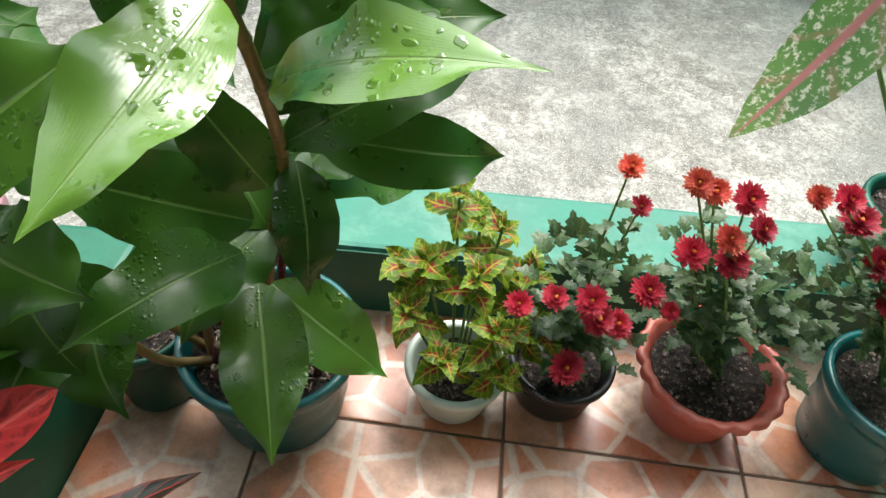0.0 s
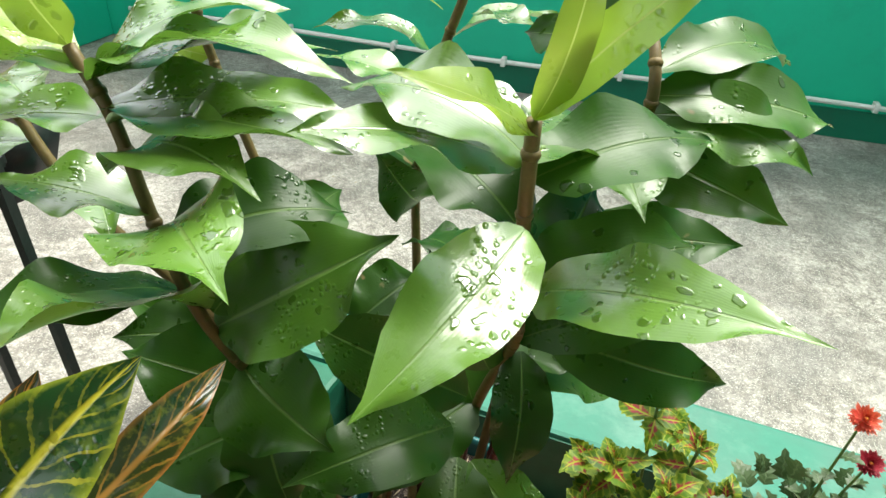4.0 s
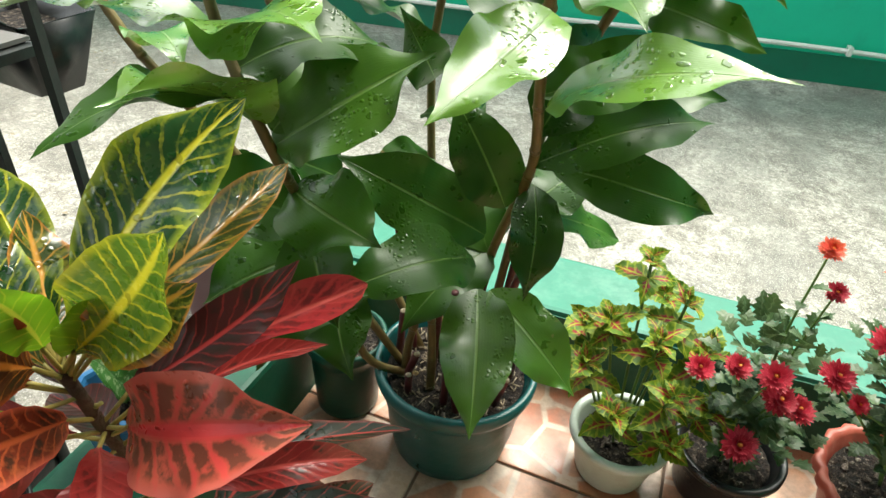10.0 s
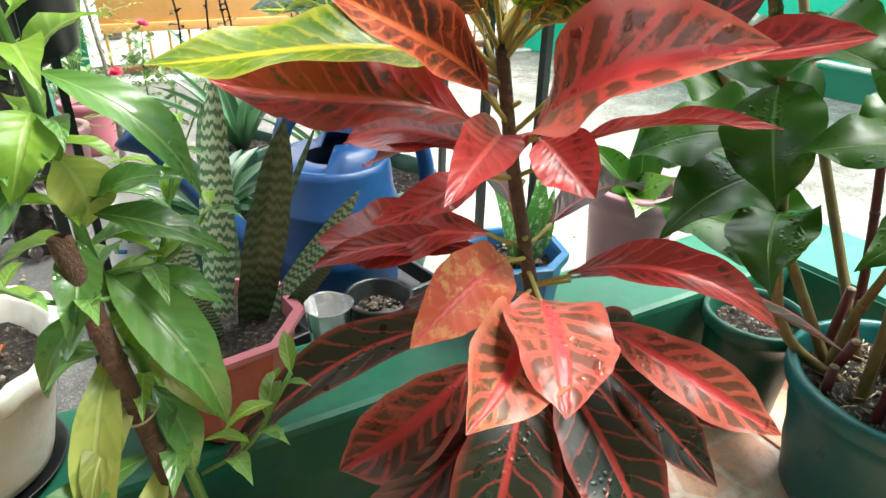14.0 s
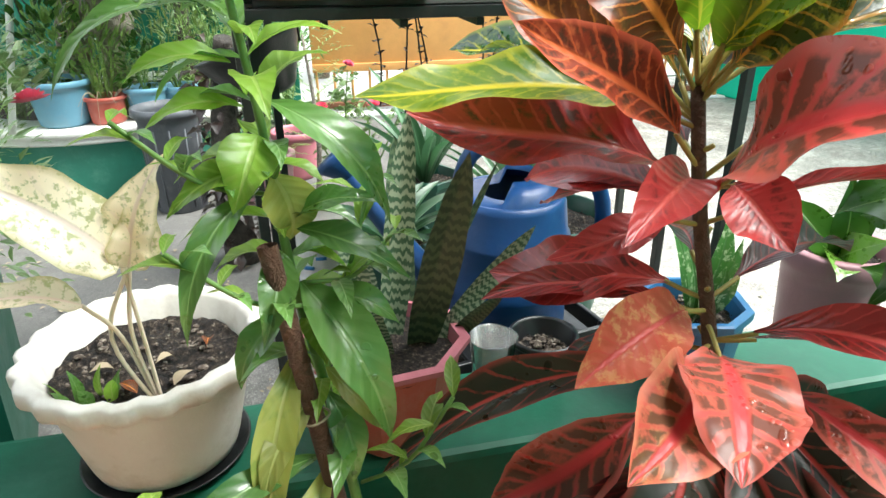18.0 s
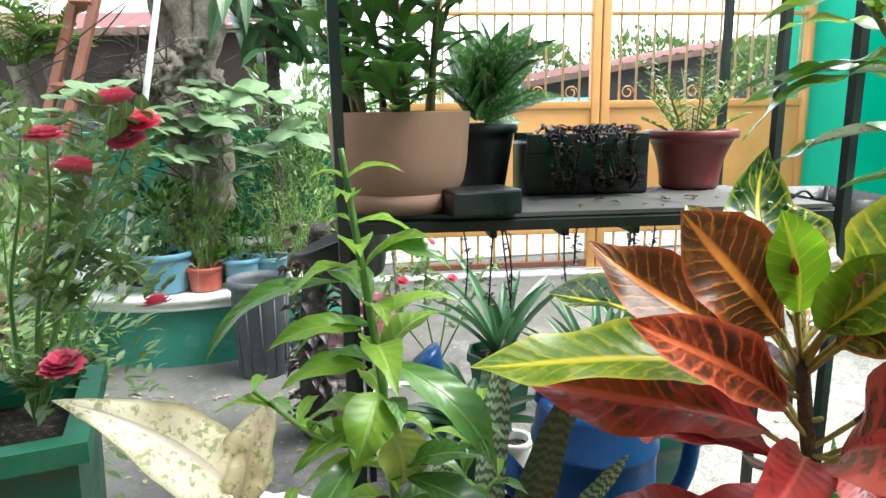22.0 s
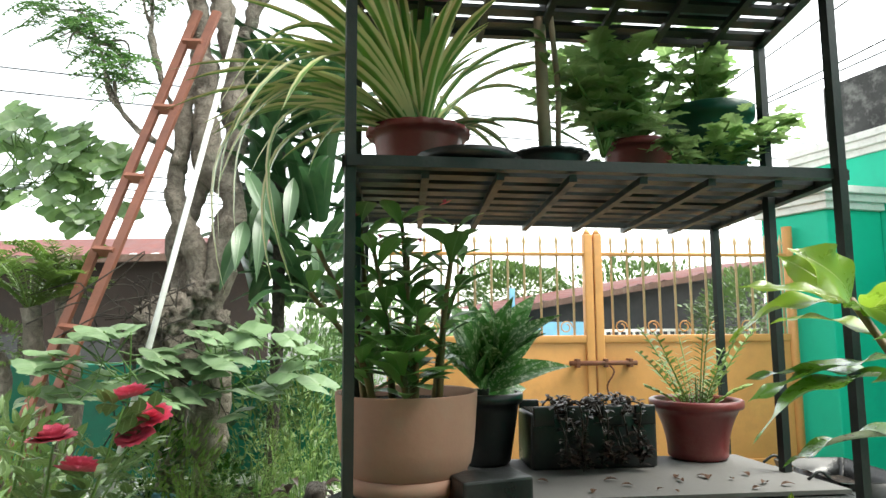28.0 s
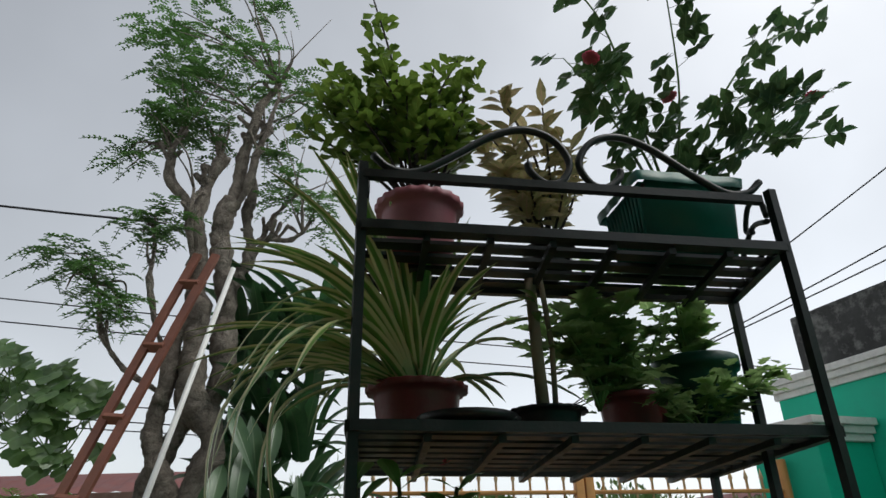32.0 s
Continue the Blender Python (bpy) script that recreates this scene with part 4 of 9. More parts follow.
STEM_B = [(-0.3, 0.64, 0.18), (-0.39, 0.576, 0.27), (-0.42, 0.5, 0.55), (-0.451, 0.42, 0.76), (-0.5, 0.43, 0.87), (-0.53, 0.44, 0.97), (-0.567, 0.448, 1.03)]
STEM_C = [(-0.29, 0.72, 0.18), (-0.36, 0.85, 0.563), (-0.366, 0.85, 0.757), (-0.34, 0.85, 0.93), (-0.306, 0.85, 1.05), (-0.313, 0.85, 1.16)]
STEM_D = [(-0.2, 0.7, 0.18), (-0.15, 0.76, 0.7), (-0.098, 0.733, 0.851), (-0.059, 0.7, 0.95), (-0.061, 0.708, 1.014), (-0.085, 0.78, 1.06)]
STEM_E = [(-0.33, 0.65, 0.18), (-0.55, 0.6, 0.55), (-0.704, 0.54, 0.789), (-0.8, 0.55, 0.931), (-0.894, 0.55, 1.06)]
STEM_F = [(-0.31, 0.7, 0.18), (-0.55, 0.78, 0.6), (-0.671, 0.8, 0.891), (-0.688, 0.8, 0.985), (-0.672, 0.8, 1.07)]
for pts in (STEM_A, STEM_B, STEM_C, STEM_D, STEM_E, STEM_F):
    stalk(costus, pts, 0.0082, 0.0062, M_stem)
for a, r, lean, h in ((0.3, .06, .03, .24), (1.5, .09, .02, .2), (2.3, .05, .05, .3), (3.4, .1, .04, .22), (4.2, .07, -.02, .26), (5.2, .1, .05, .28), (5.9, .04, .02, .19), (0.9, .11, .03, .33)):
    x, y = POT_TEAL[0] + r * math.cos(a), POT_TEAL[1] + r * math.sin(a)
    stalk(costus, [(x, y, 0.18), (x + lean * 0.3, y - lean * 0.4, 0.18 + h * 0.5), (x + lean, y - lean, 0.18 + h)], 0.009, 0.006, M_redstem if a < 3 else M_stem)
for a, r, lean, turn_to, h in ((0.6, .07, .05, 0.9, .42), (1.9, .05, .04, 2.4, .4), (2.8, .1, .06, 3.0, .36), (3.7, .05, .03, 1.2, .44), (4.7, .09, .02, 5.0, .3), (5.5, .06, .07, 0.2, .38)):
    x, y = POT_TEAL[0] + r * math.cos(a), POT_TEAL[1] + r * math.sin(a)
    stalk(costus, [(x, y, 0.18), (x + lean * 0.4 * math.cos(turn_to), y + lean * 0.4 * math.sin(turn_to), 0.18 + h * 0.5), (x + lean * math.cos(turn_to), y + lean * math.sin(turn_to), 0.18 + h)], 0.0075, 0.006, M_redstem)
for a, r, h, lean in ((0.2, .1, .09, .01), (1.2, .11, .07, .02), (2.2, .09, .12, -.01), (2.6, .06, .08, .02), (3.1, .12, .14, .01), (3.5, .1, .1, .03), (4.0, .11, .06, .0), (4.5, .05, .11, .01), (5.0, .11, .08, -.02), (5.7, .1, .1, .02), (0.8, .03, .07, .02)):
    x, y = POT_TEAL[0] + r * math.cos(a), POT_TEAL[1] + r * math.sin(a)
    bm = bmesh.new()
    tube(bm, [(x, y, 0.17), (x + lean, y - lean, 0.18 + h)], [0.008, 0.007], 8)
    stub = part("cut_stub", bm, M_redstem if r > 0.09 else M_stem, costus, "dry cut cane stub")
    bm = bmesh.new()
    lathe(bm, [(0.001, 0.001), (0.0062, 0.0), (0.0068, -0.003)], 8)
    bmesh.ops.translate(bm, verts=bm.verts, vec=(x + lean, y - lean, 0.181 + h))
    part("cut_face", bm, M_vine, stub, "pale dry cut end")
mulch = thing("straw_mulch", "pale chopped husk mulch on the soil", "mulch", (POT_TEAL[0], POT_TEAL[1], 0.197), kind="stuff")
bm = bmesh.new()
for _ in range(260):
    a, r, L, b = rnd(0, 6.28), 0.125 * math.sqrt(rnd(0, 1)), rnd(0.006, 0.02), rnd(0, 6.28)
    d = Vector((math.cos(b), math.sin(b), rnd(-.25, .3))) * L
    p = Vector((r * math.cos(a), r * math.sin(a), rnd(0, 0.006)))
    tube(bm, [p - d / 2, p + d / 2], 0.0012, 4)
part("husk_bits", bm, M_vine, mulch)
UP, TOWARD = (0, 0, 1), (0.1, -0.8, 0.6)
# base, tip, width, painted-in light tone and facing of the large leaves along each cane
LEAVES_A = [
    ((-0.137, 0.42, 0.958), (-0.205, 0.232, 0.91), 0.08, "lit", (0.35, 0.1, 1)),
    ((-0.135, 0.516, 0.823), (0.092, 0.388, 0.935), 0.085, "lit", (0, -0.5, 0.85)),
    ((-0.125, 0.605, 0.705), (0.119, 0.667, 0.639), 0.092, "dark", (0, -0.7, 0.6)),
    ((-0.194, 0.545, 0.505), (-0.15, 0.336, 0.419), 0.108, "half_lit", (0, -0.2, 1)),
    ((-0.175, 0.54, 0.512), (-0.021, 0.475, 0.401), 0.098, "half_lit", (0, -0.4, 0.9)),
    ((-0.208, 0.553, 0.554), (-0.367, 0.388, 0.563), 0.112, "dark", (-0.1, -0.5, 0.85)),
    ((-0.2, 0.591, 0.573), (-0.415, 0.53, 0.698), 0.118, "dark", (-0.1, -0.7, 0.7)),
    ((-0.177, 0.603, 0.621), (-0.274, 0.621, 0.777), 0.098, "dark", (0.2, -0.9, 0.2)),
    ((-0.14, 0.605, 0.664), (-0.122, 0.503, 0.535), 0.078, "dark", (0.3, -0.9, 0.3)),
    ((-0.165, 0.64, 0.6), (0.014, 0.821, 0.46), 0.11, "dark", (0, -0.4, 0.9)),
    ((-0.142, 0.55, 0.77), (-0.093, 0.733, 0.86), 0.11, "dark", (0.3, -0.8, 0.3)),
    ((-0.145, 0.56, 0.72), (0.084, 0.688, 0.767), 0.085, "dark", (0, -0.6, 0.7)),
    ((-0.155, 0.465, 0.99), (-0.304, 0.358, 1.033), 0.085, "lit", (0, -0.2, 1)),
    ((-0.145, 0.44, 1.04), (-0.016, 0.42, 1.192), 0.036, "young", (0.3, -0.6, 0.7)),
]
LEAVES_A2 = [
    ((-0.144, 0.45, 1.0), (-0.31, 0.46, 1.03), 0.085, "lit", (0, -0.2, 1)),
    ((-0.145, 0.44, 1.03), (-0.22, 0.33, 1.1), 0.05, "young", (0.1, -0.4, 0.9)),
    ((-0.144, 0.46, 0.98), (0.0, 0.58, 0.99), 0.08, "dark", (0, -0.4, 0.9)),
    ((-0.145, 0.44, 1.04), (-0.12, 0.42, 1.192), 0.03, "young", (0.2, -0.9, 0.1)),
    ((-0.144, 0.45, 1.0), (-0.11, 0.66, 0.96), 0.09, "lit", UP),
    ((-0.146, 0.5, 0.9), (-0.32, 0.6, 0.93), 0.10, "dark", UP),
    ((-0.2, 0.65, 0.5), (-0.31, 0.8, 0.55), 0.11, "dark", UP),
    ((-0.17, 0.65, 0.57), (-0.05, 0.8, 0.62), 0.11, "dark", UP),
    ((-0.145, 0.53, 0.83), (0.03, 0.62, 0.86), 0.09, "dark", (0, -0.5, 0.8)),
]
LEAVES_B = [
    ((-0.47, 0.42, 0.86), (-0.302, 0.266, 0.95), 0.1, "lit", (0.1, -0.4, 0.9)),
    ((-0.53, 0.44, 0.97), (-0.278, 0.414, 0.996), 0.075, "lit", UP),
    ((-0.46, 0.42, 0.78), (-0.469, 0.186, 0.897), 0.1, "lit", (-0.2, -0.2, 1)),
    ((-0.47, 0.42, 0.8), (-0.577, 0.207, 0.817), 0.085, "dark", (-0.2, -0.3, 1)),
    ((-0.45, 0.43, 0.75), (-0.265, 0.49, 0.878), 0.115, "half_lit", (0.1, -0.5, 0.8)),
    ((-0.45, 0.43, 0.77), (-0.405, 0.66, 0.81), 0.11, "half_lit", (0.3, -0.6, 0.7)),
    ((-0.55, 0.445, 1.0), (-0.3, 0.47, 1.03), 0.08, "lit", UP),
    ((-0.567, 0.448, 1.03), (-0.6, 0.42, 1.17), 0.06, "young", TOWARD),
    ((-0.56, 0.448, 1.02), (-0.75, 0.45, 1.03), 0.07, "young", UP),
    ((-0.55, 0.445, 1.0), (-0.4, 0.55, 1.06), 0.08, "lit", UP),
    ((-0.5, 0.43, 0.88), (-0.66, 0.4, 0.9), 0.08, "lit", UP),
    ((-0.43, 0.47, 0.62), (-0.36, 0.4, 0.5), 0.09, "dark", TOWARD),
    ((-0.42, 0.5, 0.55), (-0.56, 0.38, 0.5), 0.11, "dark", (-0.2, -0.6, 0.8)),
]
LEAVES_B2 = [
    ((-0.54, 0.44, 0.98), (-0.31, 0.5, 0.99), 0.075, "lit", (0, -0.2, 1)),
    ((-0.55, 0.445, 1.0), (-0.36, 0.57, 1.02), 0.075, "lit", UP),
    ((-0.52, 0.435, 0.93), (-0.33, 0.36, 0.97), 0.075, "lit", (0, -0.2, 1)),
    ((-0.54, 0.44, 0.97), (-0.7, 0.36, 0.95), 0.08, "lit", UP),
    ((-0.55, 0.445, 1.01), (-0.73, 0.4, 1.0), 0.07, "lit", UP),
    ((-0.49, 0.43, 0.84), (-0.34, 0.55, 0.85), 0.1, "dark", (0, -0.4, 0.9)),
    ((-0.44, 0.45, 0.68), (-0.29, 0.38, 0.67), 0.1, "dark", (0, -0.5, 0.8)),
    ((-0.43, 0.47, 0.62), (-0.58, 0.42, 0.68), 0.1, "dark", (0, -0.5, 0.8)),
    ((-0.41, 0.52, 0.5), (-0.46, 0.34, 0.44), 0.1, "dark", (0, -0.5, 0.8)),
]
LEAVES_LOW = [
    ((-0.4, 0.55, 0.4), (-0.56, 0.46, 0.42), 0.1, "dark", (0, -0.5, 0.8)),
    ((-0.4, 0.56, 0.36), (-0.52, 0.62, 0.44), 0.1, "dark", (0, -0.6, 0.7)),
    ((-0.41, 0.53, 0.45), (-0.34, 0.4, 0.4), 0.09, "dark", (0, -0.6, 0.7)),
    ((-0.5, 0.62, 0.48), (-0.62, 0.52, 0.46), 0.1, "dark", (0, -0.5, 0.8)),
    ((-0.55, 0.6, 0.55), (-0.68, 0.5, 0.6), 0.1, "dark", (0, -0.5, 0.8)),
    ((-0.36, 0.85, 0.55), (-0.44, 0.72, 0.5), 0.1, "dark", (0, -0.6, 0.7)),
    ((-0.5, 0.75, 0.52), (-0.58, 0.66, 0.6), 0.1, "dark", (0, -0.6, 0.7)),
    ((-0.2, 0.66, 0.5), (-0.3, 0.5, 0.42), 0.09, "dark", (0, -0.5, 0.8)),
]
LEAVES_C = [
    ((-0.34, 0.85, 0.93), (-0.5, 0.78, 0.97), 0.06, "lit", UP),
    ((-0.31, 0.85, 1.06), (-0.2, 0.8, 1.16), 0.06, "young", TOWARD),
    ((-0.313, 0.85, 1.16), (-0.45, 0.8, 1.17), 0.06, "young", UP),
    ((-0.313, 0.85, 1.16), (-0.28, 0.82, 1.28), 0.05, "young", TOWARD),
    ((-0.366, 0.85, 0.76), (-0.52, 0.8, 0.83), 0.08, "dark", UP),
    ((-0.36, 0.85, 0.7), (-0.38, 0.7, 0.86), 0.07, "dark", TOWARD),
    ((-0.36, 0.85, 0.62), (-0.24, 0.75, 0.66), 0.09, "dark", UP),
    ((-0.3, 0.85, 1.0), (-0.2, 0.82, 1.0), 0.05, "lit", UP),
    ((-0.34, 0.85, 1.0), (-0.58, 0.76, 1.05), 0.065, "young", UP),
    ((-0.31, 0.85, 1.06), (-0.12, 0.8, 1.1), 0.06, "young", UP),
    ((-0.31, 0.85, 1.1), (-0.5, 0.9, 1.13), 0.06, "young", UP),
    ((-0.313, 0.85, 1.14), (-0.14, 0.9, 1.18), 0.06, "young", UP),
    ((-0.33, 0.85, 0.96), (-0.16, 0.9, 0.98), 0.06, "lit", UP),
    ((-0.35, 0.85, 0.88), (-0.55, 0.88, 0.9), 0.07, "lit", UP),
]
LEAVES_D = [
    ((-0.058, 0.705, 0.98), (0.155, 0.796, 0.944), 0.075, "half_lit", (0, -0.5, 0.85)),
    ((-0.06, 0.712, 0.955), (0.126, 0.702, 0.922), 0.08, "half_lit", (0, -0.5, 0.85)),
    ((-0.072, 0.72, 0.91), (0.113, 0.668, 0.876), 0.085, "half_lit", (0, -0.5, 0.85)),
    ((-0.058, 0.705, 1.005), (0.115, 0.93, 0.97), 0.07, "half_lit", (0, -0.5, 0.85)),
    ((-0.085, 0.74, 0.875), (-0.041, 0.54, 0.916), 0.095, "half_lit", (0, -0.7, 0.6)),
    ((-0.098, 0.755, 0.77), (0.115, 0.822, 0.753), 0.075, "dark", (0, -0.6, 0.8)),
    ((-0.085, 0.78, 1.06), (-0.112, 0.8, 1.16), 0.05, "young", TOWARD),
    ((-0.085, 0.78, 1.05), (0.0, 0.88, 1.09), 0.06, "lit", UP),
    ((-0.08, 0.74, 1.02), (-0.22, 0.8, 1.0), 0.085, "dark", (0, -0.5, 0.85)),
]
LEAVES_E = [
    ((-0.894, 0.55, 1.06), (-0.99, 0.5, 1.14), 0.06, "young", TOWARD),
    ((-0.88, 0.55, 1.04), (-0.76, 0.5, 1.0), 0.07, "lit", UP),
    ((-0.8, 0.55, 0.94), (-0.99, 0.42, 0.93), 0.08, "lit", UP),
    ((-0.75, 0.545, 0.86), (-0.92, 0.42, 0.8), 0.08, "lit", UP),
    ((-0.7, 0.545, 0.8), (-0.55, 0.42, 0.83), 0.07, "lit", UP),
    ((-0.688, 0.8, 0.985), (-0.55, 0.78, 1.0), 0.06, "lit", UP),
    ((-0.672, 0.8, 1.07), (-0.66, 0.76, 1.18), 0.06, "young", TOWARD),
    ((-0.672, 0.8, 1.06), (-0.82, 0.8, 1.06), 0.06, "lit", UP),
    ((-0.68, 0.8, 0.9), (-0.8, 0.75, 0.92), 0.06, "young", TOWARD),
    ((-0.68, 0.8, 1.0), (-0.86, 0.75, 1.03), 0.06, "young", UP),
    ((-0.675, 0.8, 1.05), (-0.5, 0.78, 1.1), 0.06, "young", UP),
    ((-0.672, 0.8, 1.07), (-0.8, 0.84, 1.13), 0.055, "young", UP),
    ((-0.68, 0.8, 0.94), (-0.52, 0.74, 0.95), 0.065, "lit", UP),
    ((-0.885, 0.55, 1.05), (-1.012, 0.408, 0.988), 0.072, "young", (0.3, 0, 0.9)),
    ((-0.89, 0.55, 1.055), (-0.973, 0.398, 1.082), 0.06, "young", (0.4, 0, 0.9)),
    ((-0.894, 0.55, 1.06), (-0.863, 0.402, 1.136), 0.085, "young", (0.85, -0.3, 0.35)),
    ((-0.8, 0.55, 0.94), (-0.882, 0.336, 0.846), 0.065, "lit", UP),
    ((-0.83, 0.55, 0.97), (-0.93, 0.37, 0.9), 0.065, "lit", UP),
    ((-0.85, 0.55, 1.0), (-1.02, 0.5, 1.02), 0.065, "young", UP),
    ((-0.87, 0.55, 1.03), (-0.7, 0.5, 1.06), 0.065, "young", UP),
    ((-0.8, 0.55, 0.93), (-0.64, 0.46, 0.95), 0.07, "lit", UP),
]
# All but young are one leaf, toned by how light falls on it.
TONES = {"dark": L_costus, "half_lit": L_costus_mid, "lit": L_costus_lit, "young": L_costus_young}
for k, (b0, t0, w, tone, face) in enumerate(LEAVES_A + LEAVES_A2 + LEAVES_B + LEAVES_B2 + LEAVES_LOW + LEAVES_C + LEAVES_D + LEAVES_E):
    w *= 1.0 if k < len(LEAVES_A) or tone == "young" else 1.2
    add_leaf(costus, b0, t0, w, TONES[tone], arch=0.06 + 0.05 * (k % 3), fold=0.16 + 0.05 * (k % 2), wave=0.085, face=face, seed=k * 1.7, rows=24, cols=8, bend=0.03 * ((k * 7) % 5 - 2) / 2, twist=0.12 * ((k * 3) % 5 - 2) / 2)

# ---- croton ----
croton = thing("croton_plant", "croton with crimson, bronze and yellow veined leaves", "plant", (0, 0, 0))
TRUNK = [(-0.385, 0.09, 0.17), (-0.41, 0.105, 0.32), (-0.44, 0.115, 0.44), (-0.468, 0.1, 0.58), (-0.478, 0.085, 0.69)]
trunk_line = stalk(croton, TRUNK, 0.0085, 0.006, M_stake, False, "trunk")
for i, p in enumerate(trunk_line[5::2]):
    a = i * 2.4
    bm = bmesh.new()
    tube(bm, [p, p + Vector((0.008 * math.cos(a), 0.008 * math.sin(a), 0.002)), p + Vector((0.013 * math.cos(a), 0.013 * math.sin(a), 0.006))], [0.003, 0.0026, 0.002], 6)
    part("stalk_stub", bm, M_petiole, croton)


def on_trunk(z):
    for a, b in zip(TRUNK, TRUNK[1:]):
        if z <= b[2] or b is TRUNK[-1]:
            t = (z - a[2]) / (b[2] - a[2])
            return Vector(a) + (Vector(b) - Vector(a)) * t


OUT = (0.62, -0.55, 0.55)
# height on the trunk, tip, width, tint, facing, arch
CROTON_HIGH = [
    (0.69, (-0.367, 0.248, 0.899), 0.09, "green", (0.2, -0.8, 0.5), 0.07),
    (0.69, (-0.331, 0.074, 0.882), 0.084, "gold", (0.3, -0.75, 0.5), -0.03),
    (0.60, (-0.263, 0.261, 0.714), 0.05, "redpaddle", (0.1, -0.6, 0.8), 0.1),
    (0.61, (-0.311, 0.214, 0.765), 0.056, "maroon", (0.1, -0.6, 0.8), 0.08),
    (0.59, (-0.236, 0.073, 0.729), 0.1, "darkpink", (0.4, -0.6, 0.7), 0.12),
    (0.57, (-0.30, 0.24, 0.637), 0.034, "red", UP, 0.1),
    (0.655, (-0.545, -0.185, 0.689), 0.074, "yellow", (0.35, 0.0, 0.9), 0.1),
    (0.60, (-0.573, -0.134, 0.667), 0.088, "red", (0.5, -0.1, 0.8), 0.12),
    (0.58, (-0.70, 0.05, 0.545), 0.075, "crimson", (0.7, -0.3, 0.6), 0.08),
    (0.68, (-0.487, -0.033, 0.821), 0.084, "orange", (0.8, -0.3, 0.4), 0.05),
    (0.66, (-0.601, -0.05, 0.777), 0.072, "orange", (0.8, -0.2, 0.5), 0.08),
    (0.62, (-0.458, -0.091, 0.748), 0.055, "redorange", (0.75, -0.3, 0.55), 0.1),
    (0.675, (-0.347, 0.116, 0.803), 0.07, "olive", (0.5, -0.7, 0.5), 0.05),
    (0.68, (-0.404, 0.38, 0.762), 0.052, "olive", (0.3, -0.5, 0.8), 0.14),
    (0.70, (-0.46, 0.24, 0.86), 0.055, "olive", (0.85, -0.4, 0.3), 0.05),
    (0.69, (-0.60, 0.14, 0.86), 0.072, "green", (0.9, -0.3, 0.3), -0.05),
    (0.68, (-0.565, 0.173, 0.785), 0.058, "olive", (0.9, -0.3, 0.3), -0.05),
    (0.66, (-0.715, -0.04, 0.695), 0.075, "green", (0.5, 0.0, 0.85), 0.1),
    (0.69, (-0.46, 0.035, 0.822), 0.048, "lime", (0.9, -0.4, 0.2), 0.04),
    (0.68, (-0.41, 0.085, 0.795), 0.05, "lime", (0.7, -0.6, 0.2), 0.04),
    (0.68, (-0.385, 0.13, 0.785), 0.045, "yellow", (0.6, -0.7, 0.3), 0.05),
    (0.67, (-0.68, 0.22, 0.8), 0.07, "green", (0.6, -0.3, 0.6), 0.1),
    (0.65, (-0.64, 0.08, 0.8), 0.07, "olive", (0.8, -0.1, 0.5), 0.1),
    (0.62, (-0.70, 0.17, 0.62), 0.06, "maroon", UP, 0.12),
]
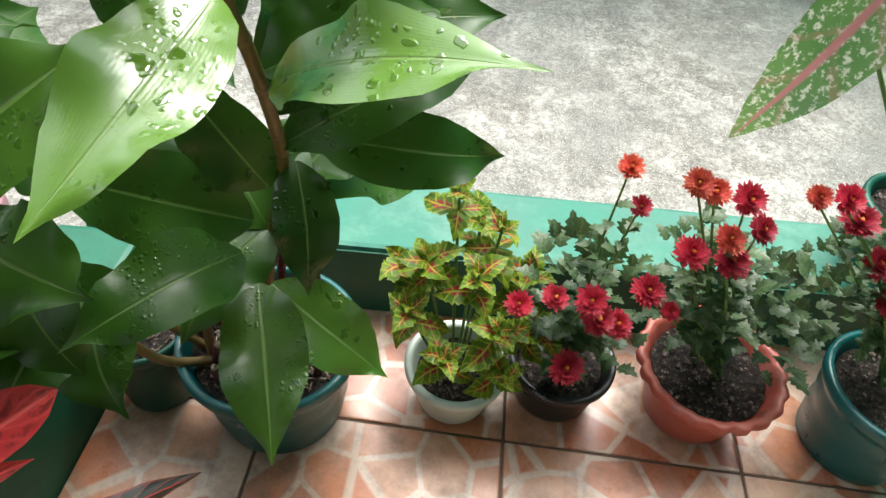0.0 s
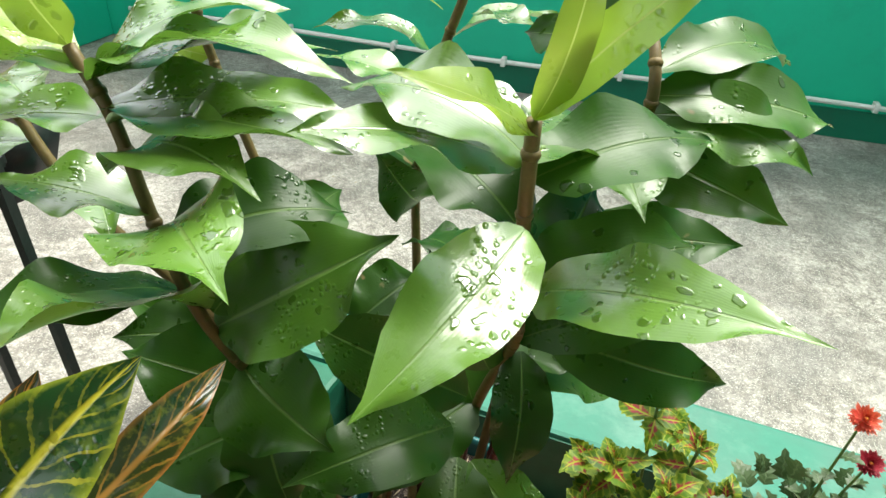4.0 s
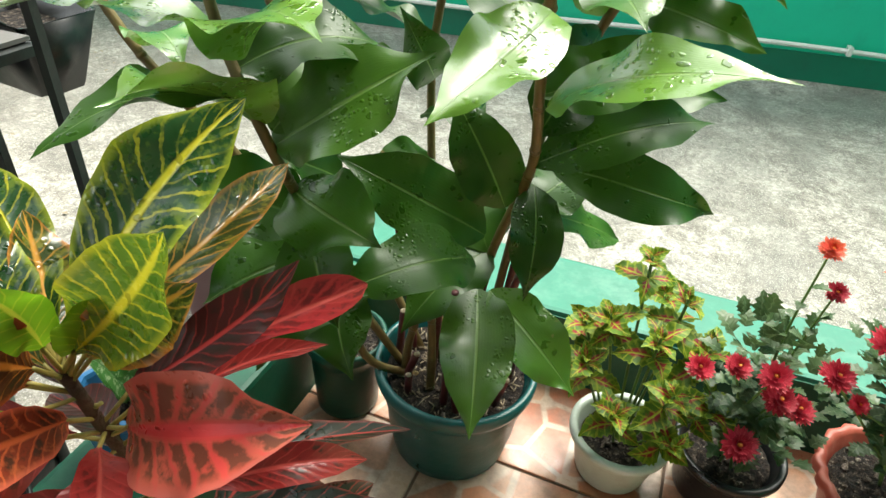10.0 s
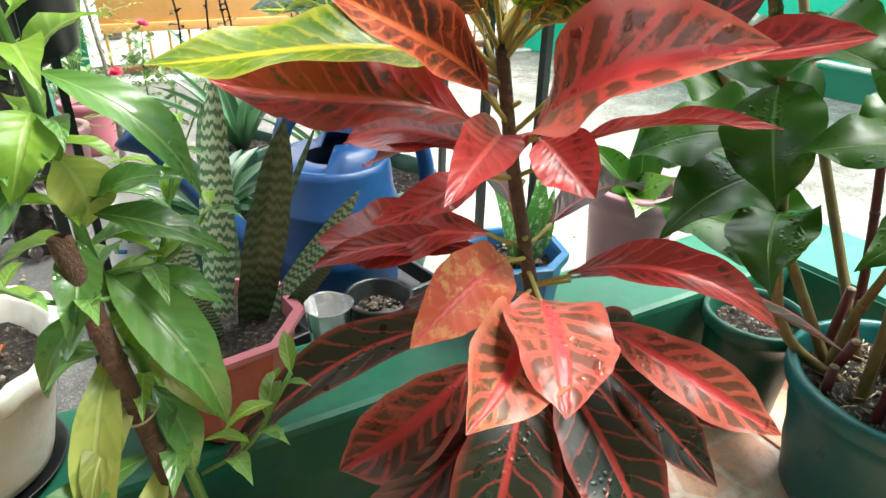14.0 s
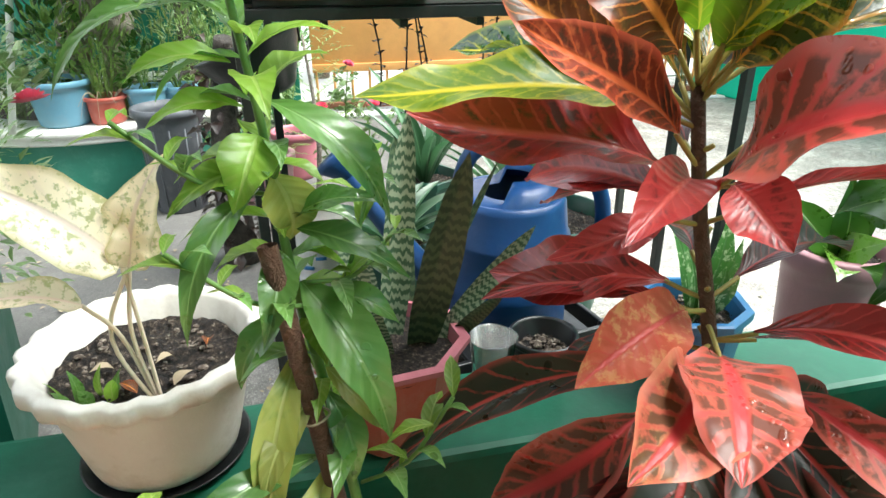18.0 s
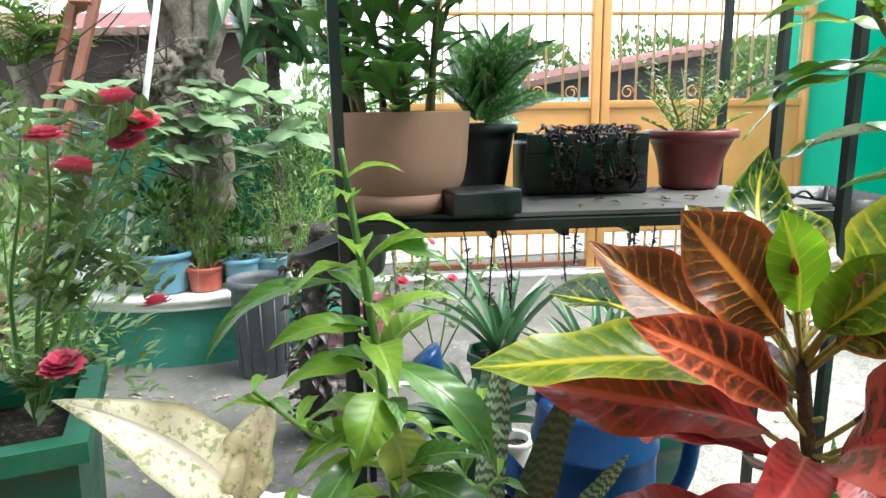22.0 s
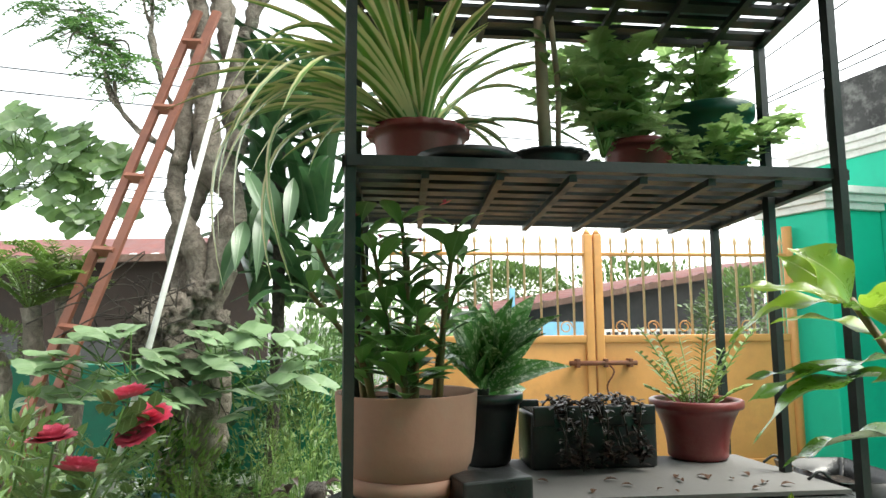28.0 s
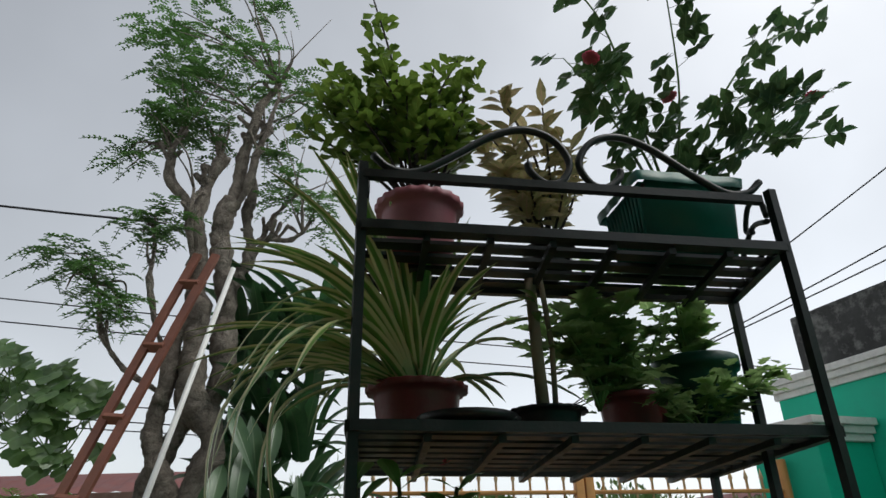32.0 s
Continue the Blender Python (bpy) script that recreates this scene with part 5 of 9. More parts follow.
CROTON_LOW = [
    (0.475, (-0.279, -0.007, 0.474), 0.092, "darkpink", (0.8, -0.45, 0.5), 0.12),
    (0.455, (-0.305, -0.076, 0.476), 0.08, "pink", (0.7, -0.35, 0.6), 0.13),
    (0.49, (-0.399, -0.059, 0.483), 0.062, "salmon", (0.6, -0.3, 0.6), 0.14),
    (0.50, (-0.629, -0.027, 0.471), 0.074, "red", (0.6, -0.2, 0.7), 0.14),
    (0.485, (-0.60, -0.05, 0.455), 0.036, "red", (0.5, -0.2, 0.8), 0.1),
    (0.60, (-0.366, -0.054, 0.616), 0.046, "crimson", (0.6, -0.2, 0.8), 0.16),
    (0.57, (-0.47, -0.05, 0.56), 0.036, "crimson", (0.5, -0.2, 0.8), 0.12),
    (0.605, (-0.368, 0.1, 0.585), 0.055, "crimson", (0.75, -0.5, 0.5), 0.22),
    (0.46, (-0.254, 0.233, 0.469), 0.046, "red", (0.3, -0.4, 0.8), 0.24),
    (0.44, (-0.217, 0.209, 0.389), 0.056, "darkpink", (0.3, -0.5, 0.8), 0.2),
    (0.46, (-0.228, 0.327, 0.422), 0.042, "dark", UP, 0.16),
    (0.41, (-0.50, -0.08, 0.275), 0.078, "darkpink", (0.6, -0.4, 0.6), 0.2),
    (0.40, (-0.335, -0.02, 0.23), 0.1, "dark", (0.75, -0.55, 0.4), 0.14),
    (0.40, (-0.25, 0.11, 0.265), 0.085, "dark", (0.5, -0.5, 0.7), 0.16),
    (0.42, (-0.544, -0.181, 0.308), 0.05, "dark", (0.4, -0.2, 0.9), 0.22),
    (0.41, (-0.24, 0.26, 0.35), 0.05, "dark", UP, 0.15),
    (0.37, (-0.47, -0.12, 0.2), 0.06, "maroon", OUT, 0.16),
    (0.37, (-0.5, -0.02, 0.25), 0.06, "maroon", UP, 0.1),
    (0.58, (-0.68, 0.06, 0.52), 0.062, "red", UP, 0.12),
    (0.52, (-0.64, 0.18, 0.5), 0.06, "maroon", UP, 0.12),
    (0.50, (-0.48, 0.32, 0.5), 0.055, "maroon", UP, 0.12),
    (0.45, (-0.58, 0.03, 0.36), 0.06, "dark", UP, 0.15),
    (0.41, (-0.3, 0.05, 0.22), 0.06, "dark", OUT, 0.12),
    (0.42, (-0.24, 0.17, 0.33), 0.06, "dark", (0.4, -0.5, 0.8), 0.16),
    # Next three dark leaves are added to stand for a shaded gap between pots.
    (0.40, (-0.27, 0.3, 0.32), 0.06, "dark", (0.4, -0.5, 0.8), 0.14),
    (0.38, (-0.34, 0.31, 0.26), 0.06, "dark", (0.4, -0.5, 0.8), 0.12),
    (0.38, (-0.42, 0.34, 0.28), 0.07, "dark", (0.2, -0.6, 0.8), 0.12),
    (0.36, (-0.3, 0.2, 0.22), 0.06, "maroon", (0.4, -0.5, 0.8), 0.12),
]
PADDLE = ((0, .08), (.1, .2), (.35, .4), (.55, .62), (.75, 1), (.88, .92), (.95, .6), (1, .05))
TINTS = {"green": L_cr_green, "gold": L_cr_gold, "yellow": L_cr_yellow, "orange": L_cr_orange, "redorange": L_cr_redorange, "red": L_cr_red, "crimson": L_cr_crimson, "redpaddle": L_cr_crimson, "maroon": L_cr_maroon, "pink": L_cr_pink, "salmon": L_cr_salmon, "darkpink": L_cr_dark, "dark": L_cr_black, "olive": L_cr_olive, "lime": L_cr_lime}
for k, (z, t0, w, tint, face, arch) in enumerate(CROTON_HIGH + CROTON_LOW):
    root = on_trunk(z)
    d = (Vector(t0) - root).normalized()
    start = root + d * (0.07 if tint in ("pink", "darkpink") and z < 0.5 else 0.035) + Vector((0, 0, 0.006 + arch * 0.06))
    bm = bmesh.new()
    tube(bm, smooth_line([root, root + d * 0.018 + Vector((0, 0, 0.002 + arch * 0.03)), start + d * 0.004], 3), 0.0024, 6)
    lf = add_leaf(croton, start, t0, w, TINTS[tint], PADDLE if tint == "redpaddle" else CROTON, arch=arch, fold=0.26 + 0.16 * (k % 3), wave=0.07, curl=0.05 * ((k * 5) % 4), face=face, seed=k * 2.3, rows=22, cols=8, bend=0.05 * ((k * 3) % 5 - 2) / 2, twist=0.25 * ((k * 7) % 5 - 2) / 2)
    part("leaf_stalk", bm, M_petiole, lf)
# ---- helpers for foliage ----
def on_sphere():
    while True:
        v = Vector((rnd(-1, 1), rnd(-1, 1), rnd(-1, 1)))
        if 0.05 < v.length < 1:
            return v


def bush(bm, centre, size, n, length, width, shape=OVATE, up=0.4, rows=3, cols=2, hollow=0.35, fold=0.2):
    """n leaves spread through an uneven ellipsoid, pointing outwards and up."""
    c = Vector(centre)
    for _ in range(n):
        v = on_sphere()
        v = v.normalized() * (hollow + (1 - hollow) * v.length ** 0.5) * (1 + 0.35 * noise.noise(v * 2.2 + c * 3))
        p = c + Vector((v.x * size[0], v.y * size[1], v.z * size[2]))
        d = (v.normalized() + Vector((rnd(-.6, .6), rnd(-.6, .6), up + rnd(-.5, .5)))).normalized()
        s = rnd(0.65, 1.2)
        leaf(bm, p, p + d * length * s, width * s, shape, arch=rnd(-.05, .12), fold=fold, face=(rnd(-.4, .4), rnd(-.4, .4), 1), rows=rows, cols=cols)
    return bm


def frond(bm, base, tip, pairs, length, width, sag=0.15, shape=LANCE, rows=2):
    base, tip = Vector(base), Vector(tip)
    axis = (tip - base)
    side = axis.cross(Vector((0, 0, 1)))
    side = side.normalized() if side.length > 1e-4 else Vector((1, 0, 0))
    pts = []
    for i in range(7):
        t = i / 6
        pts.append(base + axis * t + Vector((0, 0, -sag * axis.length * t * t + sag * 0.3 * axis.length * math.sin(math.pi * t))))
    tube(bm, pts, [width * 0.14] * 6 + [width * 0.05], 4)
    for i in range(pairs):
        t = 0.15 + 0.85 * i / pairs
        k = min(5, int(t * 6))
        p = pts[k].lerp(pts[k + 1], t * 6 - k)
        taper = 1 - 0.55 * abs(t - 0.45) * 1.6
        for s in (-1, 1):
            d = (side * s + axis.normalized() * 0.5 + Vector((0, 0, rnd(-.15, .15)))).normalized()
            leaf(bm, p, p + d * length * taper, width, shape, arch=0.03, fold=0.1, rows=rows, cols=2)


def twigs(parent, base, ends, r, mat, name="stem", bow=0.15):
    for k, e in enumerate(ends):
        b, e = Vector(base), Vector(e)
        mid = b.lerp(e, 0.5) + Vector((rnd(-1, 1), rnd(-1, 1), rnd(0, 1))) * bow * (e - b).length * 0.5
        bm = bmesh.new()
        tube(bm, smooth_line([b, mid, e], 4), [r * (1 - 0.5 * i / 8) for i in range(9)], 6)
        part(name, bm, mat, parent)


def stuff(name, bm, mat, parent, label=""):
    return tagged(part(name, bm, mat, parent, label), kind="stuff")


def flower(parent, where, r, petal, heart, layers=4, face=(0, -0.4, 1), name="flower"):
    """A full round flower: rings of small spoon petals over a soft heart."""
    n = Vector(face).normalized()
    a, b = n.orthogonal().normalized(), n.cross(n.orthogonal().normalized())
    c = Vector(where)
    bm = bmesh.new()
    for ring in range(layers):
        t = ring / max(1, layers - 1)
        count = (30 if heart else 22) - 5 * ring
        for k in range(count):
            ang = 6.283 * (k + 0.5 * (ring % 2)) / count + rnd(-.12, .12)
            d = (a * math.cos(ang) + b * math.sin(ang)) * (1 - 0.62 * t) + n * (0.12 + 0.75 * t)
            s = r * (1 - 0.35 * t) * rnd(0.88, 1.1)
            leaf(bm, c + n * r * 0.15, c + n * r * 0.12 + d.normalized() * s, r * (0.23 if heart else 0.62), SPOON, arch=-0.08, fold=0.3, face=tuple(n), rows=4, cols=2)
    f = part(name, bm, petal, parent)
    if heart:
        bm = bmesh.new()
        bmesh.ops.create_icosphere(bm, subdivisions=2, radius=r * 0.13, matrix=Matrix.Translation(c + n * r * 0.42) @ Matrix.Diagonal((1, 1, 0.7, 1)))
        for v in bm.verts:
            v.co += Vector((1, 1, 1)) * 0.03 * r * noise.noise(v.co * 300)
        part("flower_heart", bm, heart, f)
    return f


# ---- coleus ----
coleus = thing("coleus_plant", "coleus with yellow green leaves blotched red", "plant", (0.1, 0.70, 0.08))
random.seed(12)
# tip of each shoot
SHOOTS = [(-0.02, 0.13, 0.36), (0.06, 0.1, 0.3), (-0.07, 0.06, 0.26), (0.02, 0.02, 0.26), (0.12, 0.06, 0.23), (-0.1, 0.0, 0.19), (0.06, -0.05, 0.2), (0.14, -0.02, 0.16), (-0.03, -0.07, 0.14), (0.08, -0.09, 0.12), (-0.11, 0.1, 0.2), (0.03, 0.16, 0.26)]
for h in SHOOTS:
    e = Vector(h)
    bm = bmesh.new()
    pts = smooth_line([(h[0] * 0.25, h[1] * 0.25, 0), (h[0] * 0.65, h[1] * 0.65, h[2] * 0.5), h], 4)
    tube(bm, pts, 0.003, 6)
    part("stem", bm, M_greenstem, coleus)
    start = rnd(0, 6.28)
    for level, (count, drop, rise, long) in enumerate(((2, 0.0, 0.7, 0.034), (4, 0.012, 0.25, 0.06), (3, 0.045, -0.25, 0.072))):
        p = e + (pts[4] - e).normalized() * drop
        for k in range(count):
            a = start + k * 6.283 / count + level * 0.8 + rnd(-.3, .3)
            L = long * rnd(0.65, 1.2)
            d = Vector((math.cos(a), math.sin(a), rise + rnd(-.2, .2))).normalized()
            add_leaf(coleus, p, p + d * L, L * 0.68, L_coleus, OVATE, arch=0.12, fold=0.2, wave=0.06, rows=14, cols=4, teeth=0.1, seed=a, bend=rnd(-.12, .12), twist=rnd(-.4, .4), face=(rnd(-.5, .5), rnd(-.7, .1), 1))


# ---- chrysanthemums ----
def chrysanthemum(label, root, blooms, bushes, seed):
    random.seed(seed)
    plant = thing("chrysanthemum_plant", label, "plant", (0, 0, 0), group="chrysanthemums")
    root = Vector(root)
    for k, (b, r) in enumerate(blooms):
        b = Vector(b)
        mid = root.lerp(b, 0.5) + Vector((rnd(-.02, .02), rnd(-.02, .02), 0.03))
        pts = smooth_line([root + Vector((rnd(-.03, .03), rnd(-.03, .03), 0)), mid, b - Vector((0, 0, 0.006))], 6)
        bm = bmesh.new()
        tube(bm, pts, [0.0032 - 0.0014 * i / 12 for i in range(13)], 6)
        part("stem", bm, M_greenstem, plant)
        flower(plant, b, r, P_mum_gold if k % 4 == 1 and seed == 12 or k == 0 else P_mum, P_heart, 4, (rnd(-.3, .3), -0.5 + rnd(-.3, .2), 1))
        bm = bmesh.new()
        for i in range(14):
            p = pts[2 + i % 9]
            a = rnd(0, 6.28)
            d = Vector((math.cos(a), math.sin(a), rnd(-.1, .6))).normalized()
            s = rnd(0.024, 0.044)
            leaf(bm, p, p + d * s, s * 0.75, OVATE, arch=0.08, fold=0.2, rows=8, cols=3, teeth=0.28)
        stuff("foliage", bm, L_mum, plant)
    for c, s, n in bushes:
        bm = bmesh.new()
        for _ in range(n):
            v = on_sphere()
            p = Vector(c) + Vector((v.x * s[0], v.y * s[1], v.z * s[2]))
            d = (v + Vector((rnd(-.5, .5), rnd(-.5, .5), 0.35))).normalized()
            L = rnd(0.026, 0.048)
            leaf(bm, p, p + d * L, L * 0.7, OVATE, arch=0.1, fold=0.2, rows=8, cols=3, teeth=0.3)
        stuff("foliage", bm, L_mum, plant)
    return plant


chrysanthemum("chrysanthemum with crimson blooms in a black pot", (0.305, 0.71, 0.1),
              [((0.314, 0.73, 0.58), .022), ((0.35, 0.73, 0.505), .02), ((0.23, 0.64, 0.385), .024), ((0.177, 0.64, 0.366), .024), ((0.29, 0.64, 0.382), .028), ((0.309, 0.64, 0.335), .032), ((0.345, 0.64, 0.322), .028), ((0.27, 0.6, 0.25), .032)],
              [((0.33, 0.74, 0.3), (0.1, 0.08, 0.14), 60), ((0.27, 0.72, 0.36), (0.06, 0.05, 0.12), 34), ((0.36, 0.68, 0.2), (0.06, 0.06, 0.06), 26)], 11)
chrysanthemum("chrysanthemum with coral red blooms in a red pot", (0.58, 0.69, 0.13),
              [((0.4, 0.69, 0.59), .024), ((0.43, 0.69, 0.575), .024), ((0.475, 0.68, 0.573), .028), ((0.51, 0.67, 0.526), .026), ((0.421, 0.66, 0.478), .03), ((0.466, 0.66, 0.511), .026), ((0.487, 0.66, 0.465), .032), ((0.37, 0.64, 0.41), .03), ((0.42, 0.64, 0.365), .018)],
              [((0.55, 0.72, 0.32), (0.13, 0.08, 0.13), 80), ((0.48, 0.72, 0.4), (0.07, 0.06, 0.1), 40), ((0.66, 0.68, 0.24), (0.08, 0.07, 0.08), 36)], 12)
chrysanthemum("chrysanthemum with crimson blooms in a teal pot", (0.90, 0.64, 0.17),
              [((0.564, 0.67, 0.594), .02), ((0.606, 0.67, 0.592), .026), ((0.646, 0.67, 0.55), .03), ((0.7, 0.68, 0.57), .028), ((0.71, 0.66, 0.475), .03), ((0.756, 0.64, 0.41), .028), ((0.82, 0.66, 0.5), .028)],
              [((0.8, 0.7, 0.36), (0.14, 0.09, 0.15), 90), ((0.7, 0.7, 0.36), (0.1, 0.07, 0.1), 44)], 13)
random.seed(5)

# ---- caladium with speckled leaves beside the porch ----
cal = thing("caladium_plant", "green caladium speckled white with pink veins", "plant", (0, 0, 0))
pot("plant_pot", "dark green pot of speckled caladium on the parapet", (1.0, 0.93, PARAPET), 0.11, 0.08, 0.16, M_dkgreen, M_soil, group="porch pots")
for b0, t0, w in (((0.49, 0.66, 0.905), (0.392, 0.66, 0.692), 0.105), ((0.85, 0.8, 0.8), (0.8, 0.65, 0.62), 0.13), ((1.05, 0.85, 0.75), (1.2, 0.75, 0.6), 0.14)):
    add_leaf(cal, b0, t0, w, L_cala, ((0, .5), (.08, .8), (.22, 1), (.5, .85), (.75, .5), (.9, .22), (1, 0)), arch=0.08, fold=0.2, wave=0.03, face=(0, -0.7, 0.7), rows=14, cols=8)
    bm = bmesh.new()
    tube(bm, smooth_line([(1.0, 0.93, PARAPET + 0.12), (0.95 * b0[0] + 0.06, 0.92, b0[2] + 0.02), b0], 6), 0.004, 6)
    part("leaf_stalk", bm, M_greenstem, cal)

# ---- herb tied to a cane ----
herb = thing("staked_herb", "leggy green herb tied to a brown cane", "plant", (0, 0, 0))
stake = thing("cane_stake", "brown wooden cane stuck in a pot", "stake", (0, 0, 0))
bm = bmesh.new()
CANE = smooth_line([(-0.5, -0.21, 0.1), (-0.53, -0.228, 0.3), (-0.56, -0.262, 0.57)], 5)
tube(bm, CANE, 0.0088, 10, False)
tube(bm, CANE[-3:], 0.0066, 10, False)
part("cane", bm, M_stake, stake)
for i in (2, 5, 8):
    bm = bmesh.new()
    d = (CANE[i + 1] - CANE[i - 1]).normalized()
    tube(bm, [CANE[i] - d * 0.004, CANE[i], CANE[i] + d * 0.004], [0.0089, 0.0102, 0.0089], 10)
    part("node_ring", bm, M_stake, stake)
for i in (4, 7):
    bm = bmesh.new()
    tube(bm, [CANE[i] + Vector((0.014 * math.cos(a), 0.014 * math.sin(a), 0.002 * math.sin(a * 2))) for a in [0.4 * k for k in range(17)]], 0.0012, 5)
    part("tie_string", bm, M_vine, stake, "pale string tied round the cane")
HERB_LINE = smooth_line([(-0.52, -0.19, 0.13), (-0.56, -0.215, 0.35), (-0.595, -0.24, 0.52), (-0.6, -0.251, 0.661), (-0.6, -0.268, 0.794), (-0.6, -0.278, 0.87)], 8)
bm = bmesh.new()
tube(bm, HERB_LINE, [0.006 - 0.0035 * i / (len(HERB_LINE) - 1) for i in range(len(HERB_LINE))], 8)
part("stem", bm, M_greenstem, herb)
# height on the stem, tip, width, young: long limp lower leaves
HERB_BIG = [
    (0.66, (-0.56, -0.285, 0.6), 0.048, 1), (0.69, (-0.56, -0.155, 0.57), 0.042, 0), (0.62, (-0.54, -0.335, 0.5), 0.028, 0), (0.565, (-0.53, -0.278, 0.488), 0.034, 0), (0.545, (-0.52, -0.175, 0.37), 0.054, 0),
    (0.475, (-0.52, -0.288, 0.28), 0.038, 2), (0.62, (-0.6, -0.238, 0.555), 0.05, 2), (0.63, (-0.57, -0.335, 0.6), 0.03, 1), (0.44, (-0.53, -0.168, 0.362), 0.026, 2), (0.41, (-0.53, -0.212, 0.322), 0.034, 0), (0.58, (-0.56, -0.155, 0.592), 0.026, 0),
    (0.575, (-0.55, -0.14, 0.52), 0.03, 0), (0.5, (-0.56, -0.15, 0.47), 0.034, 0), (0.68, (-0.6, -0.34, 0.665), 0.026, 1), (0.76, (-0.61, -0.4, 0.69), 0.022, 0), (0.78, (-0.58, -0.19, 0.765), 0.03, 0), (0.72, (-0.6, -0.35, 0.7), 0.026, 1),
    (0.42, (-0.5, -0.3, 0.34), 0.03, 2), (0.36, (-0.48, -0.33, 0.22), 0.036, 2), (0.35, (-0.49, -0.41, 0.32), 0.03, 0), (0.5, (-0.58, -0.3, 0.42), 0.03, 0),
]
for k, (z, t0, w, young) in enumerate(HERB_BIG):
    p = min(HERB_LINE, key=lambda q: abs(q.z - z))
    add_leaf(herb, p.lerp(Vector(t0), 0.12), t0, w, (L_herb, L_herb_young, L_herb_old)[young], OVATE if k in (0, 4, 6) else LANCE, arch=0.2, fold=0.35, wave=0.06, face=(0.5, 0, 0.9), rows=16, cols=6, seed=k, bend=0.06 * (k % 3 - 1), twist=0.3 * (k % 3 - 1))
for k in range(24):
    z = 0.34 + 0.022 * k
    p = min(HERB_LINE, key=lambda q: abs(q.z - z))
    for s in (0, 1):
        a = k * 1.571 + s * 3.14 + rnd(-.5, .5)
        L = rnd(0.045, 0.095) * (1 if z < 0.8 else 0.65)
        d = Vector((math.cos(a), math.sin(a), rnd(-.5, .45))).normalized()
        add_leaf(herb, p, p + d * L, L * rnd(0.32, 0.48), L_herb_young if (k + s) % 3 or z > 0.75 else L_herb, LANCE, arch=0.18, fold=0.35, wave=0.05, rows=10, cols=4, seed=k, bend=rnd(-.08, .08))
for base, tip in (((-0.6, -0.25, 0.6), (-0.57, -0.36, 0.68)), ((-0.58, -0.23, 0.45), (-0.62, -0.15, 0.62)), ((-0.54, -0.2, 0.26), (-0.45, -0.39, 0.4)), ((-0.54, -0.2, 0.24), (-0.5, -0.38, 0.3)), ((-0.57, -0.22, 0.5), (-0.55, -0.34, 0.58)), ((-0.58, -0.23, 0.52), (-0.6, -0.14, 0.55)), ((-0.55, -0.2, 0.3), (-0.5, -0.12, 0.42))):
    bm = bmesh.new()
    line = smooth_line([base, Vector(base).lerp(Vector(tip), 0.5) + Vector((0.01, 0, -0.015)), tip], 5)
    tube(bm, line, 0.0022, 6)
    part("side_shoot", bm, M_greenstem, herb)
    for k, p in enumerate(line[3:]):
        a = k * 2.2
        L = rnd(0.03, 0.06)
        add_leaf(herb, p, p + Vector((math.cos(a), math.sin(a), rnd(-.2, .5))) * L, L * 0.36, L_herb_young if k % 3 else L_herb, LANCE, arch=0.18, fold=0.3, wave=0.05, rows=10, cols=4)

# ---- white scalloped pot with cream caladium, on the side parapet ----
WP = (-0.80, -0.40, PARAPET)
pot("plant_pot", "weathered white pot with a scalloped flaring rim", WP, 0.134, 0.088, 0.165, M_offwhite, M_soil, rim=0.014, style="scallop", group="parapet pots", soil_drop=0.035)
sau = thing("plant_saucer", "dark wet plastic saucer under the white pot", "saucer", (WP[0], WP[1], PARAPET))
bm = bmesh.new()
lathe(bm, [(0.001, 0.0), (0.092, 0.0), (0.104, 0.012), (0.101, 0.012), (0.092, 0.004), (0.001, 0.004)], 48)
part("dish", bm, M_black, sau)
for ob in [o for o in scene.objects if o.get("label", "").startswith("weathered white pot")]:
    ob.location.z += 0.006
pale = thing("cream_caladium_plant", "bleached cream caladium speckled green", "plant", (0, 0, 0))
WING = ((0, .3), (.06, .75), (.2, 1), (.4, .9), (.62, .6), (.82, .28), (.94, .1), (1, 0))
for k, (b0, t0, w) in enumerate((((-0.72, -0.395, 0.505), (-0.735, -0.56, 0.625), 0.085), ((-0.72, -0.388, 0.5), (-0.725, -0.336, 0.612), 0.062), ((-0.70, -0.435, 0.475), (-0.685, -0.55, 0.49), 0.05), ((-0.72, -0.39, 0.5), (-0.745, -0.37, 0.585), 0.05))):
    add_leaf(pale, b0, t0, w, L_pale, WING, arch=(0.1, 0.02, 0.12, 0.05)[k], fold=(0.35, 0.25, 0.35, 0.4)[k], wave=0.09, face=((0.75, 0, 0.65), (0.85, -0.2, 0.5), (0.3, 0, 0.95), (0.9, 0, 0.3))[k], rows=20, cols=10, seed=k * 2.0, bend=(0.06, -0.08, 0.05, 0.1)[k], twist=(0.3, -0.2, 0.2, 0.3)[k])
    bm = bmesh.new()
    tube(bm, smooth_line([(-0.72, -0.385, 0.31), (-0.72, -0.39 - 0.01 * k, 0.42), b0], 6), 0.0023, 7)
    part("leaf_stalk", bm, M_creamstalk, pale, "translucent cream stalk")
weed = thing("seedling", "small green seedlings in the white pot", "plant", (WP[0], WP[1] - 0.02, PARAPET + 0.13))
for k in range(7):
    a = k * 0.9
    add_leaf(weed, (0.06 + 0.01 * math.cos(a), -0.04 + 0.03 * math.sin(a), 0.0), (0.07 + 0.025 * math.cos(a), -0.04 + 0.04 * math.sin(a), 0.045), 0.016, L_herb_young if k % 2 else L_herb, OVATE, rows=8, cols=4)

# ---- red octagonal planter with snake plants, on the side parapet ----
RP = (-0.75, -0.115, PARAPET)
